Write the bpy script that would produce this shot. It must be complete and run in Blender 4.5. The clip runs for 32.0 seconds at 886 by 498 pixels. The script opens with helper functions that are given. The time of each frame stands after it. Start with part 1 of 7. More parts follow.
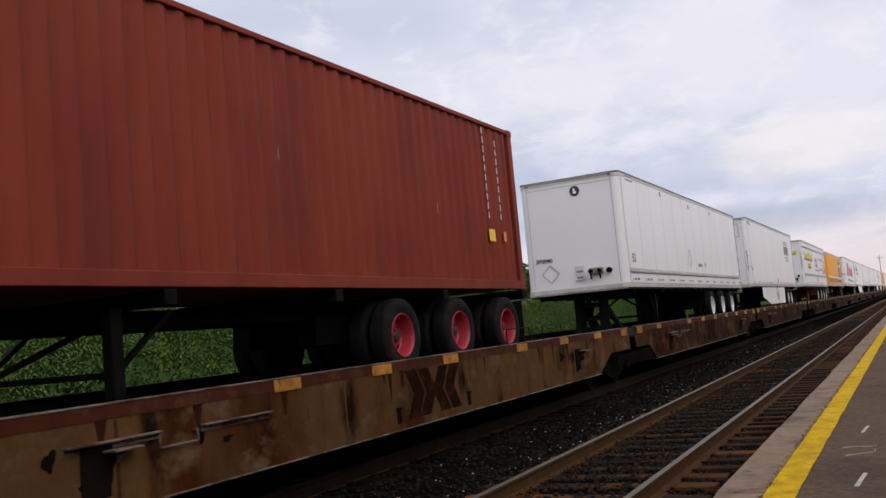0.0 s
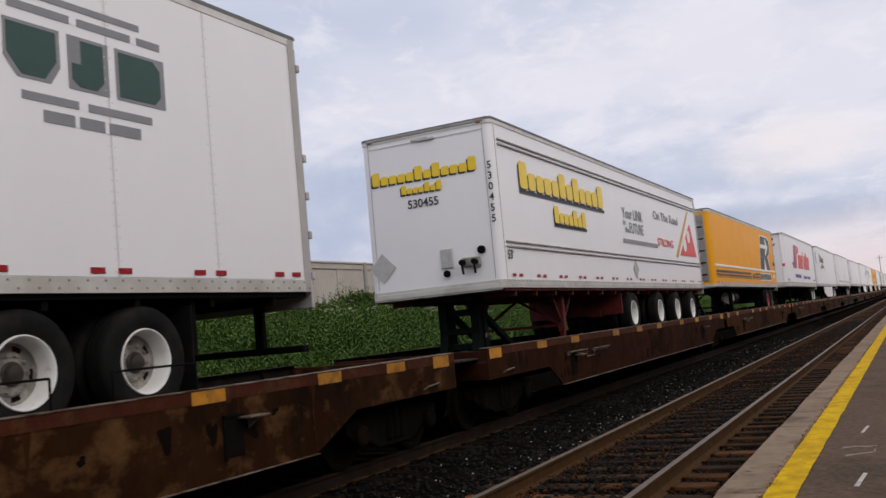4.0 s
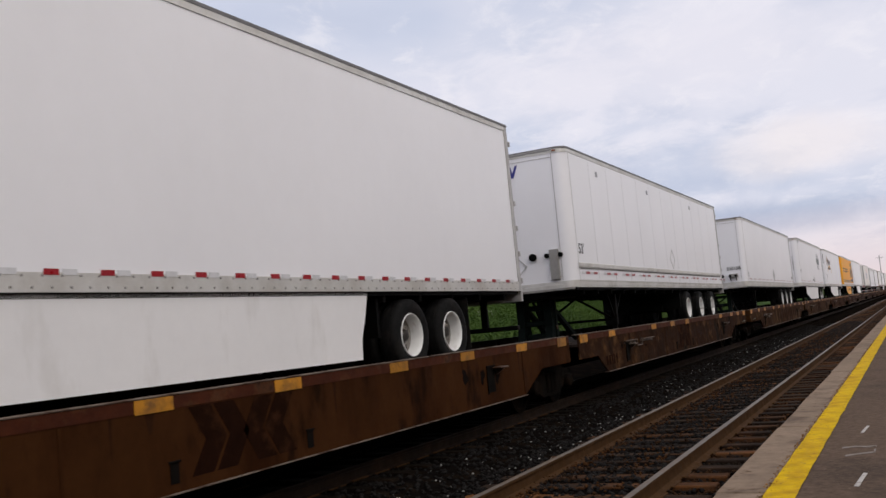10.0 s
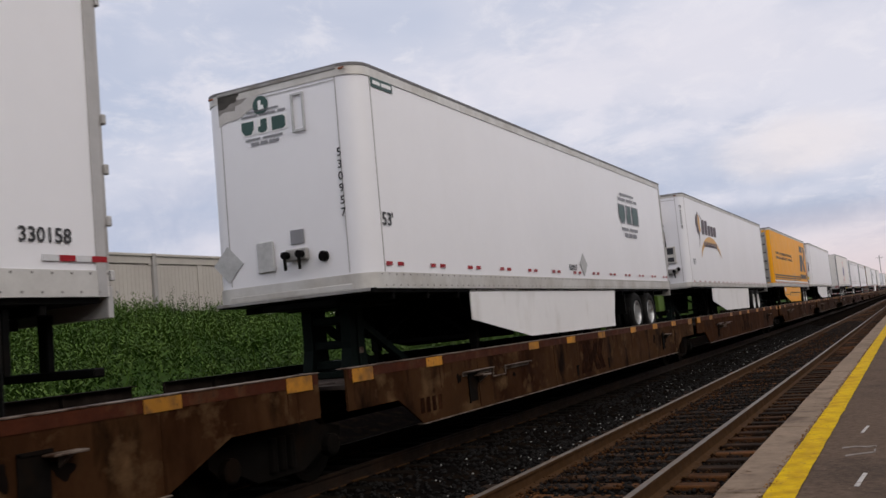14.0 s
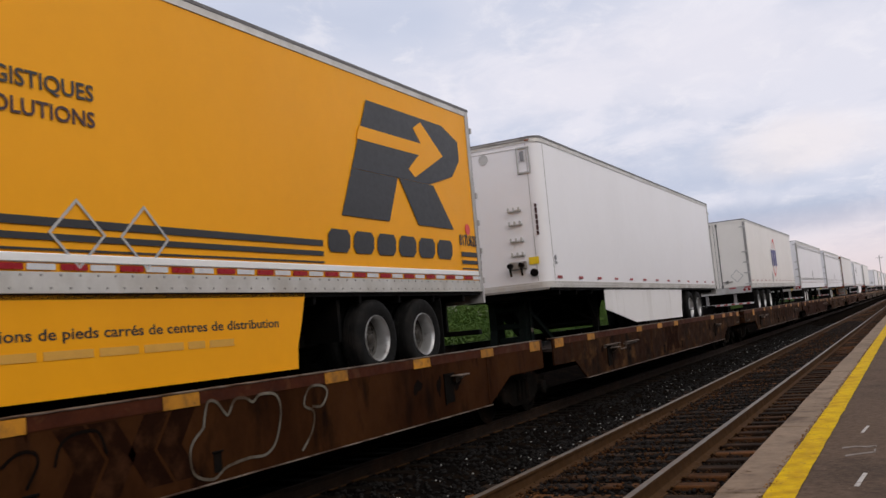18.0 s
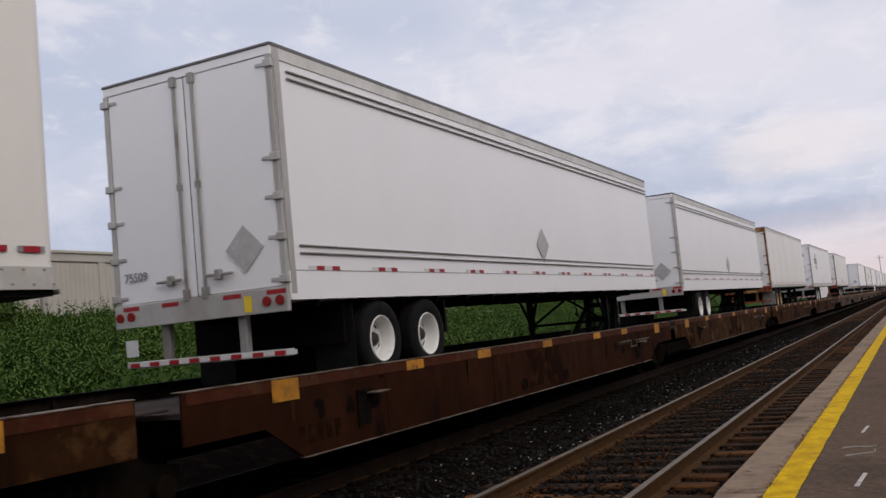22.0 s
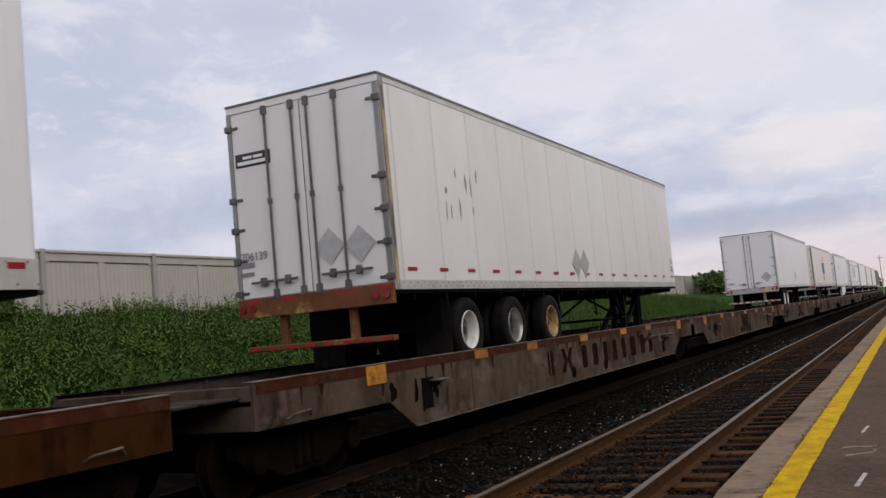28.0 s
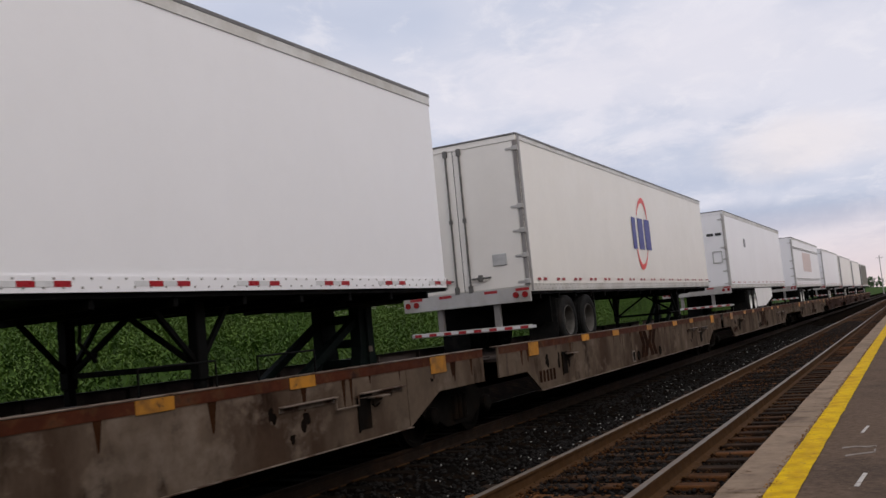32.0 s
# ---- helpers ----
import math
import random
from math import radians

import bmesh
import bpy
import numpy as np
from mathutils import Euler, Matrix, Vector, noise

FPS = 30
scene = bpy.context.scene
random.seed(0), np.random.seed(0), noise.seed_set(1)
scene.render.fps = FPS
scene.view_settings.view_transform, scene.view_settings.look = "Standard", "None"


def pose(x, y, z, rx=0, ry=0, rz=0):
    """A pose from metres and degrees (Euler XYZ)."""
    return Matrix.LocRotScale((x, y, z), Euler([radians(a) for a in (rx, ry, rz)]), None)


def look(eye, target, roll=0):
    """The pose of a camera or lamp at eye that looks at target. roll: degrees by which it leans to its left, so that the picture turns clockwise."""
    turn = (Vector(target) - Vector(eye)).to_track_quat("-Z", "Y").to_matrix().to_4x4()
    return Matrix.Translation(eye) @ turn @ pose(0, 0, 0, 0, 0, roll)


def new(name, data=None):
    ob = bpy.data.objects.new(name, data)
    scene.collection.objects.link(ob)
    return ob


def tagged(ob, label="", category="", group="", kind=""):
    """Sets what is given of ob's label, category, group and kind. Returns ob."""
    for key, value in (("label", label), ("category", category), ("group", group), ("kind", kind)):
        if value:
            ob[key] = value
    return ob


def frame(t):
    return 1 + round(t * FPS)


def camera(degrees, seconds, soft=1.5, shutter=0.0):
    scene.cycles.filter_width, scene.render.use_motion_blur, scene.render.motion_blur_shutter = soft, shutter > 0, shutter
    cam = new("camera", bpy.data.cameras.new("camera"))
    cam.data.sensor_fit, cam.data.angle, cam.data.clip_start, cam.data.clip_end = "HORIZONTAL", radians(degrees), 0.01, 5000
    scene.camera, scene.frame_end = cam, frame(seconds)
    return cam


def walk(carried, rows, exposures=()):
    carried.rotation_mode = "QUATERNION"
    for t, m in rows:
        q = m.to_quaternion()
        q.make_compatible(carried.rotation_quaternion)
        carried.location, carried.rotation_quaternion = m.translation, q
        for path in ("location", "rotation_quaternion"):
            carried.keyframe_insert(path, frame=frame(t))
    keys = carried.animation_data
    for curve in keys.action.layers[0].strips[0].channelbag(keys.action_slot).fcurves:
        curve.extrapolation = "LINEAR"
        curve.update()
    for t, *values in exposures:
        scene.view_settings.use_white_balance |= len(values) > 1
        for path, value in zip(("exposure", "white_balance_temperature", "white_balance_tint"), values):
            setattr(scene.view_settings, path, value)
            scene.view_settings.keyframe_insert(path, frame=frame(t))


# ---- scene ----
cam = camera(51.43, 32.0, soft=1.5, shutter=0.05)
STAND = pose(0, 0, 1.63, 94.98, 5.29, 27.24)
NUDGE = pose(0, 0, 1.63, 95.03, 5.29, 27.33)
walk(cam, [(0.0, STAND), (30.5, STAND), (31.0, NUDGE), (31.5, pose(0, 0, 1.63, 95.0, 5.29, 27.28)), (32.0, STAND)],
     [(0.0, 0.10), (1.0, 0.22), (2.0, 0.08), (4.0, 0.03), (5.5, 0.10), (7.0, 0.12), (9.0, 0.14), (10.0, 0.06), (11.0, -0.02), (15.0, -0.03), (18.0, 0.06), (19.0, 0.13), (20.0, -0.01), (24.0, -0.03), (28.0, -0.02), (32.0, 0.0)])

# ---- world, sun ----
world = bpy.data.worlds.new("evening_sky")
scene.world = world
world.use_nodes = True
SUN_AZ, SUN_EL = radians(112), radians(38)     # azimuth clockwise from +y
SUN_WAY = (math.sin(SUN_AZ) * math.cos(SUN_EL), math.cos(SUN_AZ) * math.cos(SUN_EL), math.sin(SUN_EL))


def build_sky():
    nt = world.node_tree
    nt.nodes.clear()
    n, l = nt.nodes.new, nt.links.new

    def math_node(op, a, b=None, clamp=False):
        m = n("ShaderNodeMath")
        m.operation, m.use_clamp = op, clamp
        for k, v in enumerate((a, b)):
            if v is None:
                continue
            if isinstance(v, (int, float)):
                m.inputs[k].default_value = v
            else:
                l(v, m.inputs[k])
        return m.outputs[0]

    def mix(fac, a, b):
        m = n("ShaderNodeMix")
        m.data_type = "RGBA"
        for k, v in ((0, fac), (6, a), (7, b)):
            if isinstance(v, (int, float)):
                m.inputs[k].default_value = v
            elif isinstance(v, tuple):
                m.inputs[k].default_value = (*v, 1)
            else:
                l(v, m.inputs[k])
        return m.outputs[2]

    co = n("ShaderNodeTexCoord").outputs["Generated"]
    sep = n("ShaderNodeSeparateXYZ")
    l(co, sep.inputs[0])
    x, y, z = sep.outputs
    up = math_node("ADD", math_node("MAXIMUM", z, 0.0), 0.22)
    comb = n("ShaderNodeCombineXYZ")
    l(math_node("DIVIDE", x, up), comb.inputs[0])
    l(math_node("DIVIDE", y, up), comb.inputs[1])
    flat = comb.outputs[0]

    def noise_at(vec, scale, detail, rough, seed, stretch=1.0, turn=0.0):
        mp = n("ShaderNodeMapping")
        mp.inputs["Location"].default_value = (seed, seed * 0.7, seed * 0.3)
        mp.inputs["Rotation"].default_value = (0, 0, turn)
        mp.inputs["Scale"].default_value = (1.0, stretch, 1.0)
        l(vec, mp.inputs[0])
        t = n("ShaderNodeTexNoise")
        t.inputs["Scale"].default_value = scale
        t.inputs["Detail"].default_value = detail
        t.inputs["Roughness"].default_value = rough
        t.inputs["Distortion"].default_value = 0.4
        l(mp.outputs[0], t.inputs[0])
        return t.outputs[0]

    def eased(v, lo, hi):
        r = n("ShaderNodeMapRange")
        r.interpolation_type = "SMOOTHSTEP"
        r.inputs[1].default_value, r.inputs[2].default_value = lo, hi
        l(v, r.inputs[0])
        return r.outputs[0]

    def clouds(scale, detail, rough, seed, lo, hi, stretch=1.0):
        return eased(noise_at(flat, scale, detail, rough, seed, stretch, 0.9), lo, hi)

    def dot(vec):
        d = n("ShaderNodeVectorMath")
        d.operation = "DOT_PRODUCT"
        l(co, d.inputs[0])
        d.inputs[1].default_value = vec
        return d.outputs["Value"]

    def puff(towards, wide, high, seed, ragged=0.7):
        """A single cloud round a direction, with an uneven edge."""
        fwd = Vector(towards).normalized()
        right = fwd.cross(Vector((0, 0, 1))).normalized()
        above = right.cross(fwd)
        a = math_node("DIVIDE", dot(right), wide)
        b = math_node("DIVIDE", dot(above), high)
        q = math_node("ADD", math_node("MULTIPLY", a, a), math_node("MULTIPLY", b, b))
        w = math_node("MULTIPLY", math_node("SUBTRACT", noise_at(co, 16.0, 6, 0.62, seed), 0.5), 2.4 * ragged)
        inside = eased(math_node("SUBTRACT", math_node("ADD", 1.0, w), q), -0.25, 1.2)
        return math_node("MULTIPLY", inside, math_node("GREATER_THAN", dot(fwd), 0.5))

    sky = n("ShaderNodeTexSky")
    sky.sky_type, sky.sun_disc = "NISHITA", False
    sky.sun_elevation, sky.sun_rotation = SUN_EL, SUN_AZ
    sky.air_density, sky.dust_density = 1.0, 2.0
    dim = n("ShaderNodeVectorMath")
    dim.operation = "SCALE"
    dim.inputs[3].default_value = 0.09
    l(sky.outputs[0], dim.inputs[0])
    base = mix(0.88, dim.outputs[0], (0.575, 0.625, 0.775))
    veil = mix(clouds(1.1, 4, 0.45, 3.1, 0.34, 0.62, 1.0), base, (0.735, 0.735, 0.83))
    dull = mix(math_node("MULTIPLY", clouds(2.1, 7, 0.55, 5.7, 0.47, 0.66, 1.1), 0.62), veil, (0.53, 0.575, 0.715))
    soft = mix(math_node("MULTIPLY", clouds(3.3, 9, 0.62, 9.4, 0.45, 0.64, 1.0), 0.72), dull, (0.80, 0.785, 0.865))
    dark = mix(math_node("MULTIPLY", clouds(7.0, 8, 0.65, 14.2, 0.50, 0.70, 1.0), 0.42), soft, (0.88, 0.855, 0.90))
    for towards, wide, high, seed, colour, amount in (((-0.50, 0.85, 0.13), 0.40, 0.075, 2.0, (0.43, 0.49, 0.65), 0.85),
                                                      ((-0.14, 0.985, 0.082), 0.20, 0.022, 5.0, (0.40, 0.455, 0.60), 0.9),
                                                      ((-0.624, 0.774, 0.103), 0.075, 0.026, 7.0, (0.78, 0.76, 0.84), 0.9),
                                                      ((-0.44, 0.889, 0.120), 0.10, 0.022, 11.0, (0.70, 0.69, 0.79), 0.9),
                                                      ((-0.089, 0.986, 0.150), 0.10, 0.035, 17.0, (0.88, 0.80, 0.79), 0.5),
                                                      ((-0.20, 0.95, 0.26), 0.20, 0.05, 23.0, (0.78, 0.76, 0.84), 0.5)):
        dark = mix(math_node("MULTIPLY", puff(towards, wide, high, seed), amount), dark, colour)
    # warm haze low down, strongest along the track
    low = math_node("SUBTRACT", 1.0, math_node("MULTIPLY", math_node("ABSOLUTE", z), 11.0), clamp=True)
    along = math_node("POWER", math_node("MAXIMUM", y, 0.0), 6.0)
    ahead = math_node("MULTIPLY", along, math_node("POWER", low, 0.8))
    warm = mix(math_node("MULTIPLY", ahead, 0.95), dark, (0.80, 0.66, 0.66))
    # the lit half of the cloud deck, towards the veiled sun
    glow = math_node("POWER", math_node("MAXIMUM", math_node("ADD", math_node("MULTIPLY", dot(SUN_WAY), 0.5), 0.5), 0.0), 5.0)
    lit = mix(glow, warm, (1.4, 1.3, 1.22))
    ground = mix(math_node("MULTIPLY", z, -14.0, clamp=True), lit, (0.07, 0.07, 0.06))
    bg = n("ShaderNodeBackground")
    bg.inputs[1].default_value = 1.0
    l(ground, bg.inputs[0])
    out = n("ShaderNodeOutputWorld")
    l(bg.outputs[0], out.inputs[0])


build_sky()
sun = new("sun", bpy.data.lights.new("sun", "SUN"))
sun.data.energy, sun.data.angle, sun.data.color = 0.55, radians(30), (1.0, 0.955, 0.92)
sun.matrix_world = look((30 * math.sin(SUN_AZ), 30 * math.cos(SUN_AZ), 30 * math.tan(SUN_EL)), (0, 0, 0))


# ---- materials ----
def material(name, base, rough=0.6, metal=0.0, vary=0.12, scale=3.0, bump=0.0, bump_scale=40.0, coat=0.0,
             second=None, second_scale=1.2, cover=(0.5, 0.65), streak=1.0, third=None, third_scale=6.0, third_cover=(0.6, 0.7),
             emit=None, stretch_axis=2, per_object=0.0, spec=0.5, island=False, fourth=None, fourth_scale=1.2, fourth_cover=(0.5, 0.6)):
    """A paint or raw surface: fine grain, a second, third and fourth colour in patches (streak > 1 draws them out downwards), relief."""
    m = bpy.data.materials.new(name)
    m.use_nodes = True
    nt = m.node_tree
    n, l = nt.nodes.new, nt.links.new
    p = nt.nodes["Principled BSDF"]
    p.inputs["Roughness"].default_value, p.inputs["Metallic"].default_value = rough, metal
    p.inputs["Specular IOR Level"].default_value = spec
    p.inputs["Coat Weight"].default_value, p.inputs["Coat Roughness"].default_value = coat, 0.32
    co = n("ShaderNodeTexCoord").outputs["Object"]
    info = n("ShaderNodeObjectInfo")
    shift = n("ShaderNodeVectorMath")
    shift.operation = "MULTIPLY_ADD"
    shift.inputs[1].default_value = (1, 1, 1)
    comb = n("ShaderNodeCombineXYZ")
    for k, f in enumerate((13.0, 29.0, 7.0)):
        mm = n("ShaderNodeMath")
        mm.operation = "MULTIPLY"
        mm.inputs[1].default_value = f
        l(info.outputs["Random"], mm.inputs[0])
        l(mm.outputs[0], comb.inputs[k])
    l(co, shift.inputs[0])
    l(comb.outputs[0], shift.inputs[2])

    def noise_of(sc, detail=4, stretch=1.0):
        mp = n("ShaderNodeMapping")
        s3 = [1.0, 1.0, 1.0]
        s3[stretch_axis] = 1.0 / stretch
        mp.inputs["Scale"].default_value = s3
        l(shift.outputs[0], mp.inputs[0])
        t = n("ShaderNodeTexNoise")
        t.inputs["Scale"].default_value, t.inputs["Detail"].default_value = sc, detail
        t.inputs["Roughness"].default_value = 0.6
        l(mp.outputs[0], t.inputs[0])
        return t.outputs[0]

    def ranged(v, a, b, c=0.0, d=1.0):
        r = n("ShaderNodeMapRange")
        for k, q in enumerate((a, b, c, d)):
            r.inputs[k + 1].default_value = q
        l(v, r.inputs[0])
        return r.outputs[0]

    def mixed(fac, a, b, blend="MIX"):
        x = n("ShaderNodeMix")
        x.data_type, x.blend_type = "RGBA", blend
        for k, v in ((0, fac), (6, a), (7, b)):
            if isinstance(v, (int, float)):
                x.inputs[k].default_value = v
            elif isinstance(v, tuple):
                x.inputs[k].default_value = (*v, 1)
            else:
                l(v, x.inputs[k])
        return x.outputs[2]

    col = base
    if second:
        col = mixed(ranged(noise_of(second_scale, 6, streak), *cover), col, second)
    if third:
        col = mixed(ranged(noise_of(third_scale, 5, streak), *third_cover), col, third)
    if fourth:
        col = mixed(ranged(noise_of(fourth_scale, 9, 0.75), *fourth_cover), col, fourth)
    grain = n("ShaderNodeCombineColor")
    g = ranged(noise_of(scale, 5), 0.25, 0.75, 1 - vary, 1 + vary)
    g2 = ranged(noise_of(scale * 9, 3), 0.2, 0.8, 1 - vary * 0.5, 1 + vary * 0.5)
    mul = n("ShaderNodeMath")
    mul.operation = "MULTIPLY"
    l(g, mul.inputs[0])
    l(g2, mul.inputs[1])
    g = mul.outputs[0]
    if per_object or island:
        src = info.outputs["Random"]
        if island:
            src = n("ShaderNodeNewGeometry").outputs["Random Per Island"]
        pm = n("ShaderNodeMath")
        pm.operation = "MULTIPLY"
        l(g, pm.inputs[0])
        l(ranged(src, 0, 1, 1 - (per_object or 0.35), 1 + (per_object or 0.35)), pm.inputs[1])
        g = pm.outputs[0]
    for k in range(3):
        l(g, grain.inputs[k])
    col = mixed(1.0, col, grain.outputs[0], "MULTIPLY")
    l(col, p.inputs["Base Color"])
    l(ranged(noise_of(scale * 2.3, 4), 0.3, 0.7, max(0.03, rough * 0.85), min(1, rough * 1.12)), p.inputs["Roughness"])
    if bump:
        b = n("ShaderNodeBump")
        b.inputs["Strength"].default_value, b.inputs["Distance"].default_value = bump, 0.01
        l(noise_of(bump_scale, 5), b.inputs["Height"])
        l(b.outputs[0], p.inputs["Normal"])
    if emit:
        p.inputs["Emission Color"].default_value, p.inputs["Emission Strength"].default_value = (*emit[0], 1), emit[1]
    return m


WHITE = material("white_trailer_paint", (0.835, 0.83, 0.87), 0.42, vary=0.02, scale=0.5, coat=0.3,
                 second=(0.77, 0.765, 0.795), second_scale=0.35, cover=(0.2, 0.9), streak=3.0)
ROOF_EDGE = material("dark_roof_edge", (0.13, 0.125, 0.125), 0.5, metal=0.2, vary=0.2, scale=4)
WHITE_OLD = material("aged_white_paint", (0.79, 0.775, 0.775), 0.45, vary=0.03, scale=1.0, coat=0.1,
                     second=(0.70, 0.675, 0.65), second_scale=0.8, cover=(0.4, 0.9), streak=4.0,
                     third=(0.58, 0.54, 0.50), third_scale=5.0, third_cover=(0.70, 0.85))
CREAM = material("cream_white_paint", (0.78, 0.75, 0.72), 0.42, vary=0.03, scale=0.9, coat=0.15,
                 second=(0.71, 0.68, 0.64), second_scale=0.5, cover=(0.3, 0.9), streak=3.0)
SEAM = material("seam_sealant", (0.60, 0.60, 0.61), 0.6, vary=0.1, scale=4)
YELLOW = material("amber_yellow_paint", (0.86, 0.375, 0.007), 0.45, vary=0.03, scale=0.6, coat=0.03, spec=0.2,
                  second=(0.80, 0.34, 0.007), second_scale=0.5, cover=(0.3, 0.9), streak=3.0)
ALU = material("brushed_aluminium", (0.60, 0.585, 0.565), 0.45, metal=0.25, vary=0.08, scale=6,
               second=(0.44, 0.41, 0.37), second_scale=1.6, cover=(0.42, 0.72), streak=1.5, third=(0.26, 0.20, 0.15), third_scale=5.0, third_cover=(0.68, 0.80))
ALU_DARK = material("weathered_rail", (0.30, 0.29, 0.28), 0.5, metal=0.3, vary=0.12, scale=6,
                    second=(0.18, 0.16, 0.14), second_scale=3.0)
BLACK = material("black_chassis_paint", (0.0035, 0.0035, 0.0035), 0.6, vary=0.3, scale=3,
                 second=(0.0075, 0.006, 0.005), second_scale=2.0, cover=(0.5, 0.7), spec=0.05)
RED_CHASSIS = material("dark_red_chassis_paint", (0.10, 0.018, 0.016), 0.55, vary=0.2, scale=3,
                       second=(0.05, 0.02, 0.016), second_scale=2.0, spec=0.12)
RUBBER = material("tyre_rubber", (0.0075, 0.0075, 0.0075), 0.8, vary=0.25, scale=6, bump=0.25, bump_scale=30,
                  second=(0.014, 0.012, 0.011), second_scale=3.0, spec=0.12)
RIM_WHITE = material("white_painted_rim", (0.72, 0.72, 0.71), 0.4, vary=0.06, scale=5,
                     second=(0.45, 0.40, 0.36), second_scale=7.0, cover=(0.6, 0.75))
DISC_GREY = material("grimy_grey_disc", (0.20, 0.185, 0.17), 0.55, vary=0.15, scale=8, second=(0.36, 0.33, 0.30), second_scale=7.0, cover=(0.48, 0.62), spec=0.2)
RIM_ALU = material("polished_rim", (0.46, 0.46, 0.46), 0.32, metal=0.7, vary=0.08, scale=6,
                   second=(0.22, 0.20, 0.19), second_scale=8.0, cover=(0.55, 0.75))
RIM_RED = material("red_painted_rim", (0.34, 0.022, 0.040), 0.45, vary=0.1, scale=5,
                   second=(0.16, 0.03, 0.03), second_scale=8.0, cover=(0.55, 0.75))
RIM_TAN = material("rusty_tan_rim", (0.42, 0.28, 0.14), 0.6, vary=0.15, scale=6, second=(0.20, 0.10, 0.05), second_scale=8.0)
RIM_DULL = material("dull_dark_rim", (0.07, 0.065, 0.06), 0.6, metal=0.2, vary=0.3, scale=8, spec=0.2)
FLAP = material("grey_mud_flap", (0.16, 0.155, 0.15), 0.75, vary=0.15, scale=4, second=(0.07, 0.06, 0.055), second_scale=2.0)
HUB = material("greasy_hub", (0.05, 0.045, 0.04), 0.5, metal=0.4, vary=0.3, scale=12, spec=0.2)
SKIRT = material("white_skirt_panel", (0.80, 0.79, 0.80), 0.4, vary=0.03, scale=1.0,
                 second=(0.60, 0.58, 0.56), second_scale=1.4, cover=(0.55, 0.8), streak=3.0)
RED_TAPE = material("red_reflective_tape", (0.30, 0.008, 0.014), 0.3, vary=0.1, scale=8)
WHITE_TAPE = material("white_reflective_tape", (0.60, 0.60, 0.62), 0.3, vary=0.08, scale=8)
RED_LENS = material("red_lamp_lens", (0.22, 0.008, 0.010), 0.15, vary=0.05, scale=8)
AMBER_LENS = material("amber_lamp_lens", (0.22, 0.055, 0.008), 0.2, vary=0.05, scale=8)
POST = material("grey_corner_post", (0.44, 0.43, 0.43), 0.5, metal=0.2, vary=0.1, scale=3, second=(0.33, 0.31, 0.29), second_scale=1.5, cover=(0.45, 0.7), streak=4.0)
POST_DARK = material("dull_corner_post", (0.27, 0.26, 0.26), 0.5, metal=0.2, vary=0.14, scale=3, second=(0.16, 0.14, 0.13), second_scale=1.5, cover=(0.45, 0.7), streak=4.0)
ROD = material("grimy_lock_rod", (0.13, 0.125, 0.12), 0.5, metal=0.3, vary=0.2, scale=6, second=(0.06, 0.05, 0.045), second_scale=3.0)
NOSE_SEAM = material("nose_seam_shadow", (0.40, 0.39, 0.39), 0.6, vary=0.15, scale=5)
SMUDGE_PALE = material("thin_soot", (0.50, 0.48, 0.47), 0.7, vary=0.12, scale=4)
SMUDGE_MID = material("sooty_paint", (0.22, 0.205, 0.195), 0.75, vary=0.25, scale=6)
SMUDGE_DARK = material("thick_soot", (0.05, 0.045, 0.04), 0.85, vary=0.3, scale=6)
INK = material("black_vinyl_lettering", (0.025, 0.025, 0.028), 0.45, vary=0.1, scale=6)
INK_GREY = material("grey_vinyl_lettering", (0.22, 0.22, 0.24), 0.45, vary=0.1, scale=6)
INK_GREEN = material("dark_green_vinyl", (0.012, 0.055, 0.045), 0.4, vary=0.1, scale=6)
INK_BLUE = material("navy_blue_vinyl", (0.025, 0.028, 0.22), 0.4, vary=0.06, scale=6)
INK_RED = material("bright_red_vinyl", (0.70, 0.045, 0.035), 0.4, vary=0.06, scale=6)
INK_YELLOW = material("yellow_vinyl", (0.80, 0.56, 0.02), 0.4, vary=0.05, scale=6)
INK_BROWN = material("dark_brown_vinyl", (0.045, 0.016, 0.022), 0.4, vary=0.1, scale=6)
INK_OCHRE = material("ochre_vinyl", (0.62, 0.33, 0.06), 0.4, vary=0.08, scale=6)
CORNER_YELLOW = material("yellowed_sealant", (0.50, 0.39, 0.12), 0.6, vary=0.2, scale=3, second=(0.10, 0.09, 0.07), second_scale=3.0, cover=(0.5, 0.6), streak=3.0)
INK_WHITE = material("white_vinyl", (0.80, 0.80, 0.80), 0.4, vary=0.03, scale=6)
PLACARD = material("grey_placard_metal", (0.46, 0.46, 0.46), 0.5, metal=0.3, vary=0.15, scale=9)
OLIVE = material("dull_olive_paint", (0.10, 0.088, 0.060), 0.6, vary=0.1, scale=1.0, second=(0.06, 0.05, 0.04), second_scale=0.8)
CONTAINER_RED = material("oxide_red_container_paint", (0.205, 0.0355, 0.021), 0.6, vary=0.08, scale=0.7,
                         second=(0.138, 0.0245, 0.0155), second_scale=0.8, cover=(0.42, 0.72), streak=4.0,
                         third=(0.34, 0.13, 0.09), third_scale=4.0, third_cover=(0.74, 0.80), spec=0.12)
RUST = material("rusted_steel", (0.16, 0.065, 0.030), 0.8, vary=0.3, scale=4, bump=0.3, bump_scale=25,
                second=(0.40, 0.28, 0.10), second_scale=2.0, cover=(0.55, 0.7), spec=0.15)


